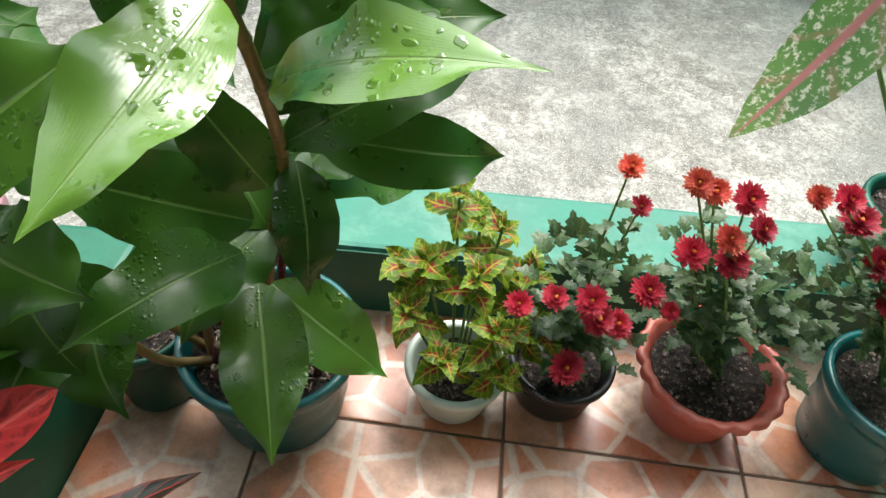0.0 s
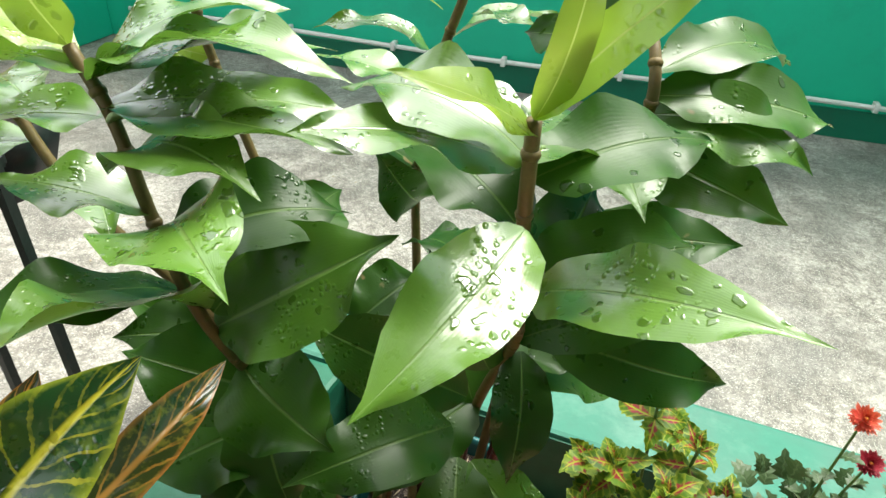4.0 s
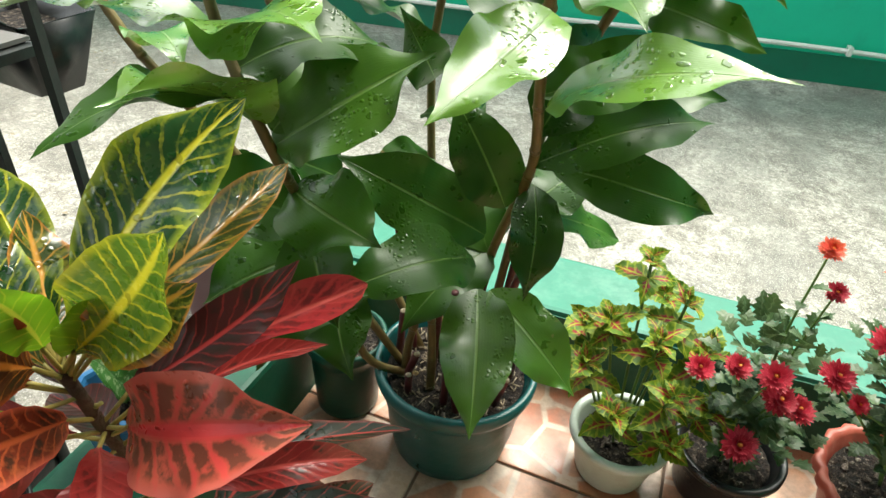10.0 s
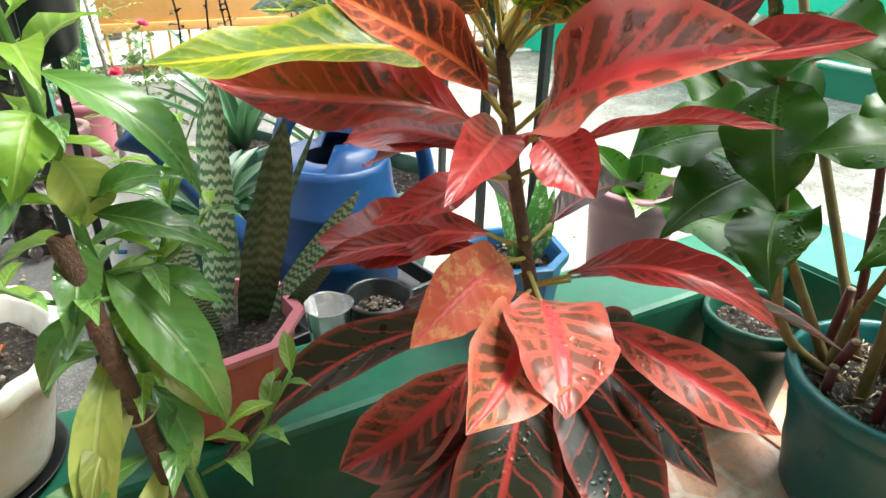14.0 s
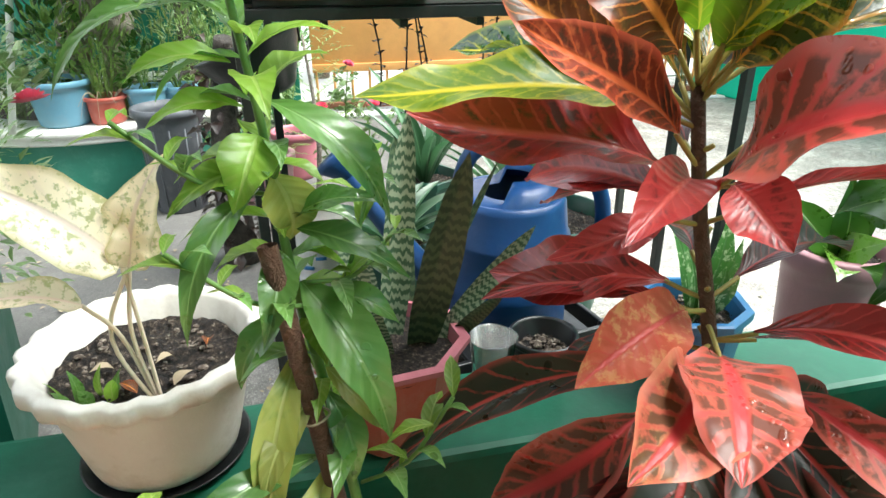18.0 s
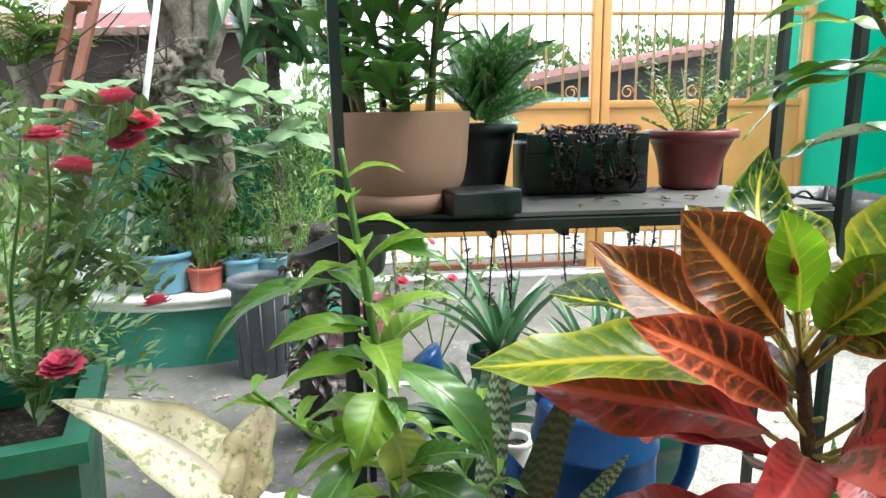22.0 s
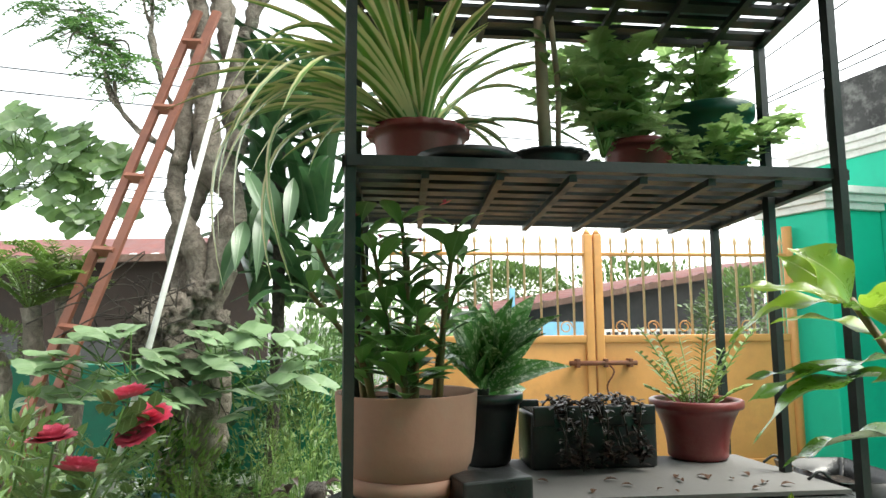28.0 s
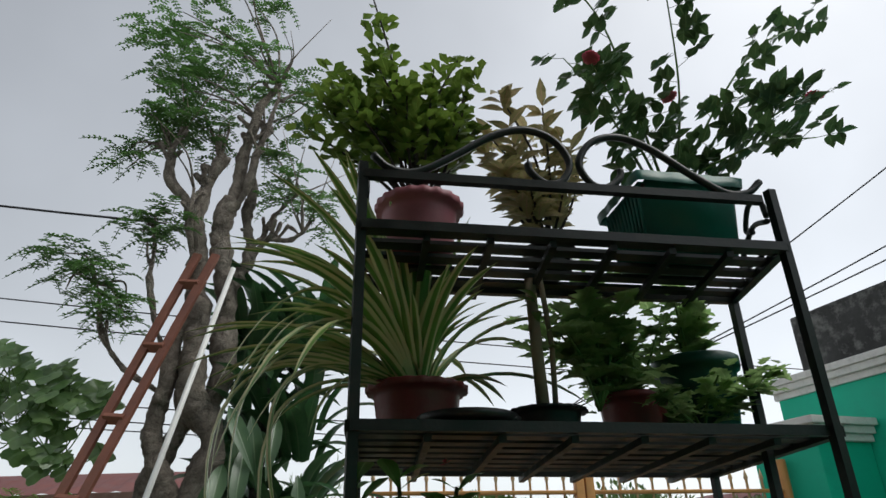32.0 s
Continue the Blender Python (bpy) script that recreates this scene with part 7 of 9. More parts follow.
for k in range(6):
    a = k * 1.05
    add_leaf(cane, (0.012, 0.0, 0.2 + 0.01 * k), (0.012 + 0.03 * math.cos(a), -0.03 + 0.03 * math.sin(a), 0.21 + 0.01 * k), 0.016, L_shrub, OVATE, rows=5, cols=4)


def lobed_bush(label, where, size, n, seed, long=0.05):
    random.seed(seed)
    t = thing("chrysanthemum_bush", label, "plant", where, 0, "bushy plants")
    ends = [(rnd(-size[0], size[0]) * 0.8, rnd(-size[1], size[1]) * 0.9, rnd(0.4, 1) * size[2] * 1.6) for _ in range(9)]
    twigs(t, (0, 0, 0), ends, 0.004, M_greenstem)
    for e in ends:
        bm = bmesh.new()
        for _ in range(n // 9):
            f = rnd(0.3, 1.05)
            p = Vector(e) * f + Vector((rnd(-.025, .025), rnd(-.025, .025), rnd(-.02, .02)))
            a = rnd(0, 6.28)
            d = Vector((math.cos(a), math.sin(a), rnd(-.3, .5))).normalized()
            L = rnd(0.6, 1.2) * long
            leaf(bm, p, p + d * L, L * 0.75, OVATE, arch=0.08, fold=0.15, rows=8, cols=2, teeth=0.3)
        stuff("foliage", bm, L_lobed, t)
    return t


pot("plant_pot", "brown pot hidden under bushy leaves", (-1.25, 0.40, D2), 0.08, 0.06, 0.1, M_maroon, M_soil, group="stand pots")
lobed_bush("bushy plant with lobed green leaves on the middle deck", (-1.25, 0.38, D2 + 0.06), (0.13, 0.25, 0.22), 260, 31, 0.058)
pot("plant_pot", "dark green pot among bushy leaves", (-1.28, 0.60, D2), 0.1, 0.07, 0.2, M_dkgreen, M_soil, group="stand pots", rim=0.016)
lobed_bush("dense dark leaves hanging over the deck edge", (-1.2, 0.53, D2 + 0.02), (0.13, 0.24, 0.08), 330, 32, 0.045)
lobed_bush("tall shoot of lobed green leaves on the middle deck", (-1.22, 0.3, D2 + 0.06), (0.06, 0.09, 0.2), 72, 34, 0.07)
lobed_bush("upright lobed leaves in the dark green pot", (-1.28, 0.60, D2 + 0.17), (0.09, 0.12, 0.12), 110, 33, 0.055)

# ---- top deck ----
pot("plant_pot", "mauve pot with a wavy rim on the top deck", (-1.21, -0.085, D3), 0.09, 0.068, 0.128, M_pink, M_soil, style="scallop", group="stand pots")
jade = thing("shrub_plant", "rounded shrub with small glossy leaves", "plant", (-1.21, -0.085, D3 + 0.1))
random.seed(17)
ends = [(rnd(-.12, .12), y, (0.14 + 0.24 * rnd(0.3, 1)) * (1 - 1.2 * abs(y))) for y in [-0.2 + 0.012 * k for k in range(30)]] + [(0.0, -0.1, 0.46), (0.0, -0.12, 0.62), (0.0, -0.2, 0.36), (0.0, 0.1, 0.46), (0.02, 0.13, 0.4), (0.03, -0.25, 0.16), (0.03, -0.22, 0.24)]
twigs(jade, (0, 0, 0), ends, 0.004, M_darkbark)
for e in ends:
    bm = bmesh.new()
    for j in range(42):
        p = Vector(e) * rnd(0.5, 1.05) + Vector((rnd(-.02, .02), rnd(-.02, .02), rnd(-.015, .015)))
        a = rnd(0, 6.28)
        d = Vector((math.cos(a), math.sin(a), rnd(0, .8))).normalized()
        leaf(bm, p, p + d * rnd(0.026, 0.042), 0.026, SPOON, arch=0.05, fold=0.2, rows=3, cols=2)
    stuff("foliage", bm, L_box, jade)
pot("plant_pot", "small black pot of cream variegated shrub", (-1.21, 0.215, D3), 0.06, 0.045, 0.06, M_black, M_soil, group="stand pots")
creamy = thing("variegated_shrub", "shrub with cream and green leaves on zigzag stems", "plant", (-1.21, 0.215, D3 + 0.05))
ends = [(rnd(-.1, .1), rnd(-.13, .13), rnd(0.12, 0.42)) for _ in range(20)]
twigs(creamy, (0, 0, 0), ends, 0.004, M_darkbark)
for e in ends:
    bm = bmesh.new()
    for j in range(20):
        p = Vector(e) * rnd(0.35, 1.05)
        a = rnd(0, 6.28)
        d = Vector((math.cos(a), math.sin(a), rnd(-.1, .7))).normalized()
        leaf(bm, p, p + d * rnd(0.045, 0.075), 0.026, LANCE, arch=0.08, fold=0.2, rows=4, cols=2)
    stuff("foliage", bm, L_cream, creamy)
gp = thing("trough_planter", "green ribbed trough planter with a scalloped rim", "planter", (-1.1, 0.465, D3), -7, "stand pots")
gp.scale = (1.1, 1.1, 1.25)
bm = bmesh.new()
b0 = [(-0.085, -0.1), (0.085, -0.1), (0.085, 0.1), (-0.085, 0.1)]
lo = [bm.verts.new((x * 0.85, y * 0.9, 0)) for x, y in b0]
hi = [bm.verts.new((x, y, 0.125)) for x, y in b0]
bm.faces.new(lo[::-1])
for i in range(4):
    bm.faces.new((lo[i], lo[(i + 1) % 4], hi[(i + 1) % 4], hi[i]))
bmesh.ops.bevel(bm, geom=[e for e in bm.edges if abs(e.verts[0].co.z - e.verts[1].co.z) > 0.1], offset=0.01, segments=2, affect="EDGES")
part("trough_body", bm, M_green, gp)
for k in range(11):
    for s in (-1, 1):
        bm = bmesh.new()
        x = -0.07 + k * 0.014
        tube(bm, [(x * 0.85, s * 0.092, 0.008), (x, s * 0.101, 0.118)], 0.004, 5)
        part("rib", bm, M_green, gp)
bm = bmesh.new()
rim = []
for i in range(72):
    t = i / 72 * 4
    side, f = int(t), t - int(t)
    c = [(-1, -1), (1, -1), (1, 1), (-1, 1), (-1, -1)]
    x = c[side][0] + (c[side + 1][0] - c[side][0]) * f
    y = c[side][1] + (c[side + 1][1] - c[side][1]) * f
    w = 1 + 0.03 * abs(math.sin(i * 0.7))
    rim.append((x * 0.094 * w, y * 0.109 * w))
r0 = [bm.verts.new((x, y, 0.118)) for x, y in rim]
r1 = [bm.verts.new((x * 1.02, y * 1.02, 0.136)) for x, y in rim]
r2 = [bm.verts.new((x * 0.9, y * 0.9, 0.134)) for x, y in rim]
for a, b in ((r0, r1), (r1, r2)):
    for i in range(72):
        bm.faces.new((a[i], a[(i + 1) % 72], b[(i + 1) % 72], b[i]))
part("rim", bm, M_green, gp)
bm = bmesh.new()
box(bm, (-0.08, -0.095, 0.11), (0.08, 0.095, 0.12), 0.002)
part("soil", bm, M_soil, gp)


def rose_bush(label, root, canes, blooms, seed, leaf_long=0.035, per=12, spread=0.06, r=0.024):
    """Arching canes with sets of leaflets, and full roses."""
    random.seed(seed)
    t = thing("rose_bush", label, "plant", (0, 0, 0), 0, "rose bushes")
    for c in canes:
        pts = smooth_line([root, *c], 7)
        n = len(pts)
        bm = bmesh.new()
        tube(bm, pts, [0.0045 - 0.003 * i / (n - 1) for i in range(n)], 6)
        part("cane", bm, M_greenstem, t)
        bm = bmesh.new()
        for i in range(n // 3, n):
            for _ in range(max(1, per * 3 // n)):
                a = rnd(0, 6.28)
                d = Vector((math.cos(a), math.sin(a), rnd(-.2, .6))).normalized()
                e = pts[i] + d * rnd(0.4, 1) * spread
                tube(bm, [pts[i], e], 0.0009, 3)
                side = d.orthogonal().normalized()
                for s, f in ((side, 0.55), (-side, 0.55), (side, 1), (-side, 1), (d, 1)):
                    q = pts[i].lerp(e, f)
                    L = leaf_long * rnd(0.7, 1.1)
                    leaf(bm, q, q + (s + d * 0.4 + Vector((0, 0, rnd(-.2, .2)))).normalized() * L, L * 0.72, OVATE, arch=0.05, fold=0.15, rows=5, cols=2)
        stuff("foliage", bm, L_top if root[2] > 1.5 else L_rose, t)
    for b in blooms:
        flower(t, b, r * rnd(0.85, 1.1), P_rose, None, 5, (rnd(-.3, .5), rnd(-.3, .3), 0.8), "rose_bloom")
    return t


rose_bush("sparse rose bush with small pink blooms above the top deck", (-1.1, 0.48, D3 + 0.12),
          [[(-1.08, 0.5, 1.9), (-1.02, 0.5, 2.1), (-0.95, 0.46, 2.35)], [(-1.1, 0.42, 1.88), (-1.1, 0.33, 2.08), (-1.12, 0.26, 2.2)], [(-1.05, 0.58, 1.88), (-0.98, 0.72, 2.02), (-0.95, 0.85, 2.08)], [(-1.1, 0.45, 1.95), (-1.08, 0.36, 2.3), (-1.05, 0.22, 2.42)], [(-1.08, 0.55, 1.9), (-1.0, 0.7, 2.1), (-1.05, 0.95, 2.17)], [(-1.08, 0.52, 1.9), (-1.02, 0.75, 2.25), (-1.05, 1.05, 2.47)], [(-1.1, 0.44, 1.9), (-1.08, 0.36, 2.05), (-1.05, 0.29, 2.13)], [(-1.05, 0.52, 1.86), (-0.95, 0.62, 1.9), (-0.92, 0.75, 1.92)]],
          [(-1.05, 0.289, 2.144), (-1.05, 0.953, 2.172), (-1.05, 0.491, 2.072)], 41, 0.045, 5, 0.085, 0.024)

# ---- round raised bed with a white rim ----
random.seed(50)
BED, BED_R, BED_TOP = (-3.36, -0.66), 0.67, 0.21
bed = thing("raised_bed", "round green painted concrete bed with a white moulded rim", "raised bed", (BED[0], BED[1], YARD))
bm = bmesh.new()
lathe(bm, [(BED_R, 0.0), (BED_R, BED_TOP - YARD - 0.05)], 72)
part("bed_wall", bm, M_parapet, bed)
bm = bmesh.new()
h = BED_TOP - YARD
lathe(bm, [(BED_R - 0.01, h - 0.055), (BED_R + 0.02, h - 0.055), (BED_R + 0.03, h - 0.045), (BED_R + 0.02, h - 0.032), (BED_R + 0.035, h - 0.026), (BED_R + 0.04, h - 0.006), (BED_R + 0.034, h), (BED_R - 0.16, h), (BED_R - 0.165, h - 0.05)], 72)
part("bed_rim", bm, M_white, bed, "chipped white rim")
bm = bmesh.new()
bmesh.ops.create_circle(bm, cap_ends=True, segments=48, radius=BED_R - 0.16, matrix=Matrix.Translation((0, 0, h - 0.03)))
part("soil", bm, M_soil, bed)


P1, P2, P3, P4 = (-2.80, -0.765, BED_TOP), (-2.77, -0.615, BED_TOP), (-2.79, -0.475, BED_TOP), (-2.84, -0.36, BED_TOP)
pot("plant_pot", "grey blue pot of white flowers on the bed rim", P1, 0.115, 0.085, 0.165, M_skyblue, M_soil, group="bed pots")
pot("plant_pot", "small brick red pot of chives on the bed rim", P2, 0.075, 0.06, 0.1, M_terra, M_soil, group="bed pots")
pot("plant_pot", "grey blue pot on the bed rim", P3, 0.08, 0.06, 0.12, M_skyblue, M_soil, group="bed pots")
pot("plant_pot", "pale blue pot on the bed rim", P4, 0.08, 0.06, 0.11, M_skyblue, M_soil, group="bed pots")


def shrub(name, label, where, size, n, length, width, mat, shape=OVATE, up=0.4, stems=6, twig=None, category="plant", group="", foot=True):
    t = thing(name, label, category, where, 0, group)
    ends = [(rnd(-.7, .7) * size[0], rnd(-.7, .7) * size[1], size[2] * rnd(0.9, 1.7)) for _ in range(stems)]
    twigs(t, (0, 0, -0.01), ends, 0.0022 + size[2] * 0.003, twig or M_greenstem)
    bm = bmesh.new()
    bush(bm, (0, 0, size[2] * 1.05), size, n, length, width, shape, up)
    stuff("foliage", bm, mat, t)
    return t


wf = shrub("flowering_shrub", "dark leafed shrub with small white flowers", (P1[0], P1[1], BED_TOP + 0.14), (0.11, 0.12, 0.15), 170, 0.045, 0.028, L_costus)
for k in range(7):
    a = k * 0.9
    flower(wf, (0.09 * math.cos(a) + 0.03, 0.1 * math.sin(a), 0.16 + 0.12 * (k % 3) / 2), 0.016, M_white, P_heart, 1)
chive = thing("chives", "thin arching chive leaves", "plant", (P2[0], P2[1], BED_TOP + 0.075))
for k in range(44):
    a = rnd(0, 6.28)
    r, hh = rnd(0.01, 0.1), rnd(0.08, 0.26)
    if k % 4 == 0:
        r, hh = rnd(0.08, 0.14), rnd(-0.08, 0.02)
    bm = bmesh.new()
    tube(bm, smooth_line([(0.02 * math.cos(a), 0.02 * math.sin(a), 0), (r * 0.6 * math.cos(a), r * 0.6 * math.sin(a), max(hh, 0.06) * 0.8), (r * math.cos(a), r * math.sin(a), hh)], 4), [0.002 - 0.0002 * i for i in range(9)], 4)
    part("blade", bm, L_fern if k % 4 else M_vine, chive)
shrub("red_flower_shrub", "dark small leafed shrub in a blue pot", (P3[0], P3[1], BED_TOP + 0.1), (0.08, 0.08, 0.09), 110, 0.035, 0.022, L_costus)
shrub("rosemary_shrub", "fine needle leafed shrub in a pale blue pot", (P4[0], P4[1], BED_TOP + 0.09), (0.12, 0.13, 0.2), 340, 0.04, 0.007, L_fern, LANCE, 0.9, 10)
for k, (x, y, sx, sy, sz) in enumerate(((-3.0, -0.52, 0.22, 0.2, 0.2), (-3.05, -0.95, 0.2, 0.22, 0.22), (-2.95, -1.2, 0.2, 0.2, 0.2), (-3.1, -0.25, 0.2, 0.2, 0.22))):
    t = thing("asparagus_fern", "cloud of fine feathery green fronds", "plant", (x, y, BED_TOP - 0.03), 0, "feathery plants")
    for j in range(26):
        a = rnd(0, 6.28)
        rr = rnd(0.3, 1)
        bm = bmesh.new()
        frond(bm, (0.02 * math.cos(a), 0.02 * math.sin(a), 0), (sx * rr * math.cos(a), sy * rr * math.sin(a), sz * rnd(0.9, 2.2)), 16, 0.055, 0.005, 0.2, LANCE, 2)
        stuff("frond", bm, L_fern, t)

bin_ = thing("waste_bin", "dark grey ribbed plastic waste bin", "bin", (-2.55, -0.405, YARD))
bm = bmesh.new()
lathe(bm, [(0.001, 0.004), (0.085, 0.0), (0.09, 0.006), (0.104, 0.33), (0.108, 0.345), (0.118, 0.35), (0.121, 0.36), (0.118, 0.378), (0.108, 0.38), (0.103, 0.35), (0.088, 0.02), (0.001, 0.012)], 48)
part("bin_body", bm, M_binmat, bin_)
for k in range(12):
    a = k * 0.524
    bm = bmesh.new()
    tube(bm, [(0.091 * math.cos(a), 0.091 * math.sin(a), 0.02), (0.103 * math.cos(a), 0.103 * math.sin(a), 0.31)], 0.004, 5)
    part("rib", bm, M_binmat, bin_)

# ---- dark shaggy trunk and a black basin near the stand ----
shag = thing("shaggy_trunk", "dark dead trunk wrapped in dry curled scales", "trunk", (-1.98, -0.235, YARD))
bm = bmesh.new()
tube(bm, smooth_line([(0, 0, 0), (0.02, -0.01, 0.25), (-0.02, 0.01, 0.5), (0.03, 0.03, 0.66)], 6), [0.055 - 0.0015 * i for i in range(19)], 12)
part("core", bm, M_darkbark, shag)
bm = bmesh.new()
for k in range(230):
    z, a = rnd(0.02, 0.66), rnd(0, 6.28)
    p = Vector((0.045 * math.cos(a), 0.045 * math.sin(a), z))
    d = Vector((math.cos(a), math.sin(a), rnd(-1, 0.4))).normalized()
    L = rnd(0.03, 0.07)
    leaf(bm, p, p + d * L, L * 0.6, SPOON, arch=0.2, fold=0.5, rows=3, cols=2)
stuff("scale_leaves", bm, L_dark, shag)
basin = thing("hanging_basin", "black tapered plastic basin hung beside the stand", "basin", (-1.72, -0.12, 0.47), 15)
bm = bmesh.new()
lathe(bm, [(0.001, 0.0), (0.06, 0.0), (0.07, 0.01), (0.13, 0.12), (0.138, 0.13), (0.13, 0.132), (0.07, 0.02)], 32)
bmesh.ops.transform(bm, matrix=Euler((radians(18), radians(-12), 0)).to_matrix().to_4x4(), verts=bm.verts)
part("basin_body", bm, M_black, basin)
bm = bmesh.new()
tube(bm, [(0.08, 0.05, 0.13), (0.06, 0.05, 0.24)], 0.003, 5)
part("hook_wire", bm, M_iron, basin)

# ---- things under and behind the stand ----
pot("plant_pot", "dusty pink plastic pot in the yard", (-2.75, 0.06, YARD), 0.1, 0.075, 0.2, M_pink, M_soil, group="yard pots")
pot("plant_pot", "brown pot with a pale rim in the yard", (-2.45, -0.09, YARD), 0.105, 0.08, 0.2, M_mauve, M_soil, group="yard pots", rim=0.02)
pot("plant_pot", "dark green square pot of aloe in the yard", (-2.0, 0.37, YARD), 0.12, 0.09, 0.2, M_dkgreen, M_soil, group="yard pots", style="octagon")
pot("plant_pot", "dark pot of agave behind the parapet", (-1.55, 0.12, YARD), 0.11, 0.085, 0.2, M_dkgreen, M_soil, group="yard pots")
pot("plant_pot", "small white pot with a blue figure", (-1.62, 0.27, YARD), 0.055, 0.045, 0.09, M_white, M_soil, group="yard pots")
for nm, where, n, L, up in (("aloe_plant", (-2.0, 0.37, YARD + 0.17), 16, 0.42, 1.1), ("agave_plant", (-1.55, 0.12, YARD + 0.17), 18, 0.26, 0.45), ("aloe_plant", (-1.9, 0.68, YARD), 16, 0.5, 1.5), ("aloe_plant", (-2.15, 0.95, YARD), 12, 0.45, 1.4)):
    t = thing(nm, "stiff pointed grey green leaves in a rosette", "plant", where, 0, "aloes")
    for k in range(n):
        a = k * 2.4
        d = Vector((math.cos(a), math.sin(a), up * rnd(0.6, 1.4))).normalized()
        bm = bmesh.new()
        leaf(bm, Vector((math.cos(a), math.sin(a), 0)) * 0.015, d * L * rnd(0.7, 1.05), 0.04, STRAP, arch=0.08, fold=0.7, rows=8, cols=4)
        part("leaf", bm, L_aloe, t)
jar = thing("plastic_bucket", "white plastic tub with a blue printed wrapper", "tub", (-1.78, -0.02, YARD), 30)
bm = bmesh.new()
lathe(bm, [(0.001, 0.004), (0.085, 0.0), (0.09, 0.01), (0.1, 0.17), (0.104, 0.18), (0.1, 0.184), (0.09, 0.17)], 36)
part("tub_body", bm, M_white, jar)
for k in range(7):
    bm = bmesh.new()
    a0 = -1.3 + 0.38 * k
    z = 0.07 + 0.03 * (k % 3)
    tube(bm, [(0.0975 * math.cos(a), 0.0975 * math.sin(a), z) for a in (a0, a0 + 0.1, a0 + 0.2, a0 + 0.3)], 0.006, 4)
    part("print_bar", bm, M_bluepot, jar, "blue printed mark")
trailing("dark beaded succulent hanging below the lower deck", (-1.5, 0.16, D1 - 0.04), 5, 0.12, L_dark, 0.24, 61)
trailing("dark beaded succulent strands below the deck", (-1.45, 0.42, D1 - 0.04), 4, 0.14, L_dark, 0.12, 62)
rose_bush("low rose bush with pale pink blooms in the yard", (-2.4, 0.25, YARD), [[(-2.38, 0.2, 0.2), (-2.3, 0.2, 0.42)], [(-2.35, 0.35, 0.15), (-2.3, 0.42, 0.34)], [(-2.45, 0.3, 0.2), (-2.4, 0.15, 0.32)], [(-2.4, 0.1, 0.15), (-2.35, 0.05, 0.3)]], [(-2.28, 0.2, 0.44), (-2.28, 0.28, 0.3), (-2.3, 0.1, 0.3)], 63, 0.03, 10, 0.06, 0.022)
sap = thing("bare_sapling", "thin bare sapling with fine needle leaves", "sapling", (-2.3, 0.06, YARD))
bm = bmesh.new()
tube(bm, smooth_line([(0, 0, 0), (0.01, 0.02, 0.3), (-0.02, 0.0, 0.62)], 5), [0.012 - 0.0008 * i for i in range(11)], 8)
part("trunk", bm, M_bark, sap)
for k in range(22):
    a, z = rnd(0, 6.28), rnd(0.2, 0.62)
    bm = bmesh.new()
    frond(bm, (0, 0, z), (0.16 * math.cos(a), 0.16 * math.sin(a), z + rnd(0.03, 0.16)), 9, 0.03, 0.004, 0.1)
    part("twig", bm, L_fern, sap)

# ---- roses in a dark green planter beside the porch ----
gbox = thing("planter", "dark green square planter with a pale worn rim", "planter", (-1.17, -0.815, YARD), 8)
gbox.scale = (1, 1, 0.94)
bm = bmesh.new()
lathe(bm, [(0.001, 0.0), (0.18, 0.0), (0.2, 0.02), (0.225, 0.52)], 4)
bmesh.ops.rotate(bm, verts=bm.verts, matrix=Matrix.Rotation(radians(45), 3, "Z"))
part("planter_body", bm, M_dkgreen, gbox, smooth=False)
bm = bmesh.new()
lathe(bm, [(0.222, 0.515), (0.25, 0.52), (0.25, 0.555), (0.2, 0.555), (0.19, 0.5)], 4)
bmesh.ops.rotate(bm, verts=bm.verts, matrix=Matrix.Rotation(radians(45), 3, "Z"))
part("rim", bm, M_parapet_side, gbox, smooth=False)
bm = bmesh.new()
box(bm, (-0.135, -0.135, 0.49), (0.135, 0.135, 0.5))
part("soil", bm, M_soil, gbox)
rose_bush("leggy rose bush with crimson blooms beside the porch", (-1.15, -0.72, 0.42),
          [[(-1.14, -0.66, 0.62), (-1.12, -0.6, 0.75), (-1.1, -0.55, 0.91)], [(-1.16, -0.7, 0.6), (-1.14, -0.66, 0.75), (-1.1, -0.638, 0.86)], [(-1.15, -0.64, 0.6), (-1.2, -0.58, 0.66), (-1.213, -0.536, 0.6)], [(-1.2, -0.66, 0.65), (-1.2, -0.58, 0.8), (-1.16, -0.53, 0.88)], [(-1.1, -0.68, 0.5), (-1.06, -0.65, 0.55)], [(-1.2, -0.7, 0.6), (-1.25, -0.62, 0.72), (-1.3, -0.58, 0.8)], [(-1.2, -0.75, 0.6), (-1.22, -0.72, 0.78), (-1.2, -0.7, 0.9)]],
          [(-1.118, -0.545, 0.918), (-1.095, -0.638, 0.865), (-1.213, -0.536, 0.582), (-1.04, -0.639, 0.549), (-1.15, -0.52, 0.885), (-1.14, -0.54, 0.86), (-1.1, -0.605, 0.82)], 71, 0.032, 11, 0.06, 0.031)
shrub("small_leaf_shrub", "pale green leafy shrub in front of the roses", (-1.25, -1.05, 0.0), (0.2, 0.22, 0.36), 420, 0.05, 0.026, L_rose, OVATE)
shrub("small_leaf_shrub", "light green small leafed shrub beside the roses", (-1.5, -0.84, 0.05), (0.24, 0.24, 0.4), 620, 0.042, 0.018, L_rose, OVATE)
shrub("small_leaf_shrub", "loose green shrub beside the raised bed", (-2.25, -1.35, YARD), (0.3, 0.28, 0.38), 420, 0.06, 0.024, L_shrub, LANCE)
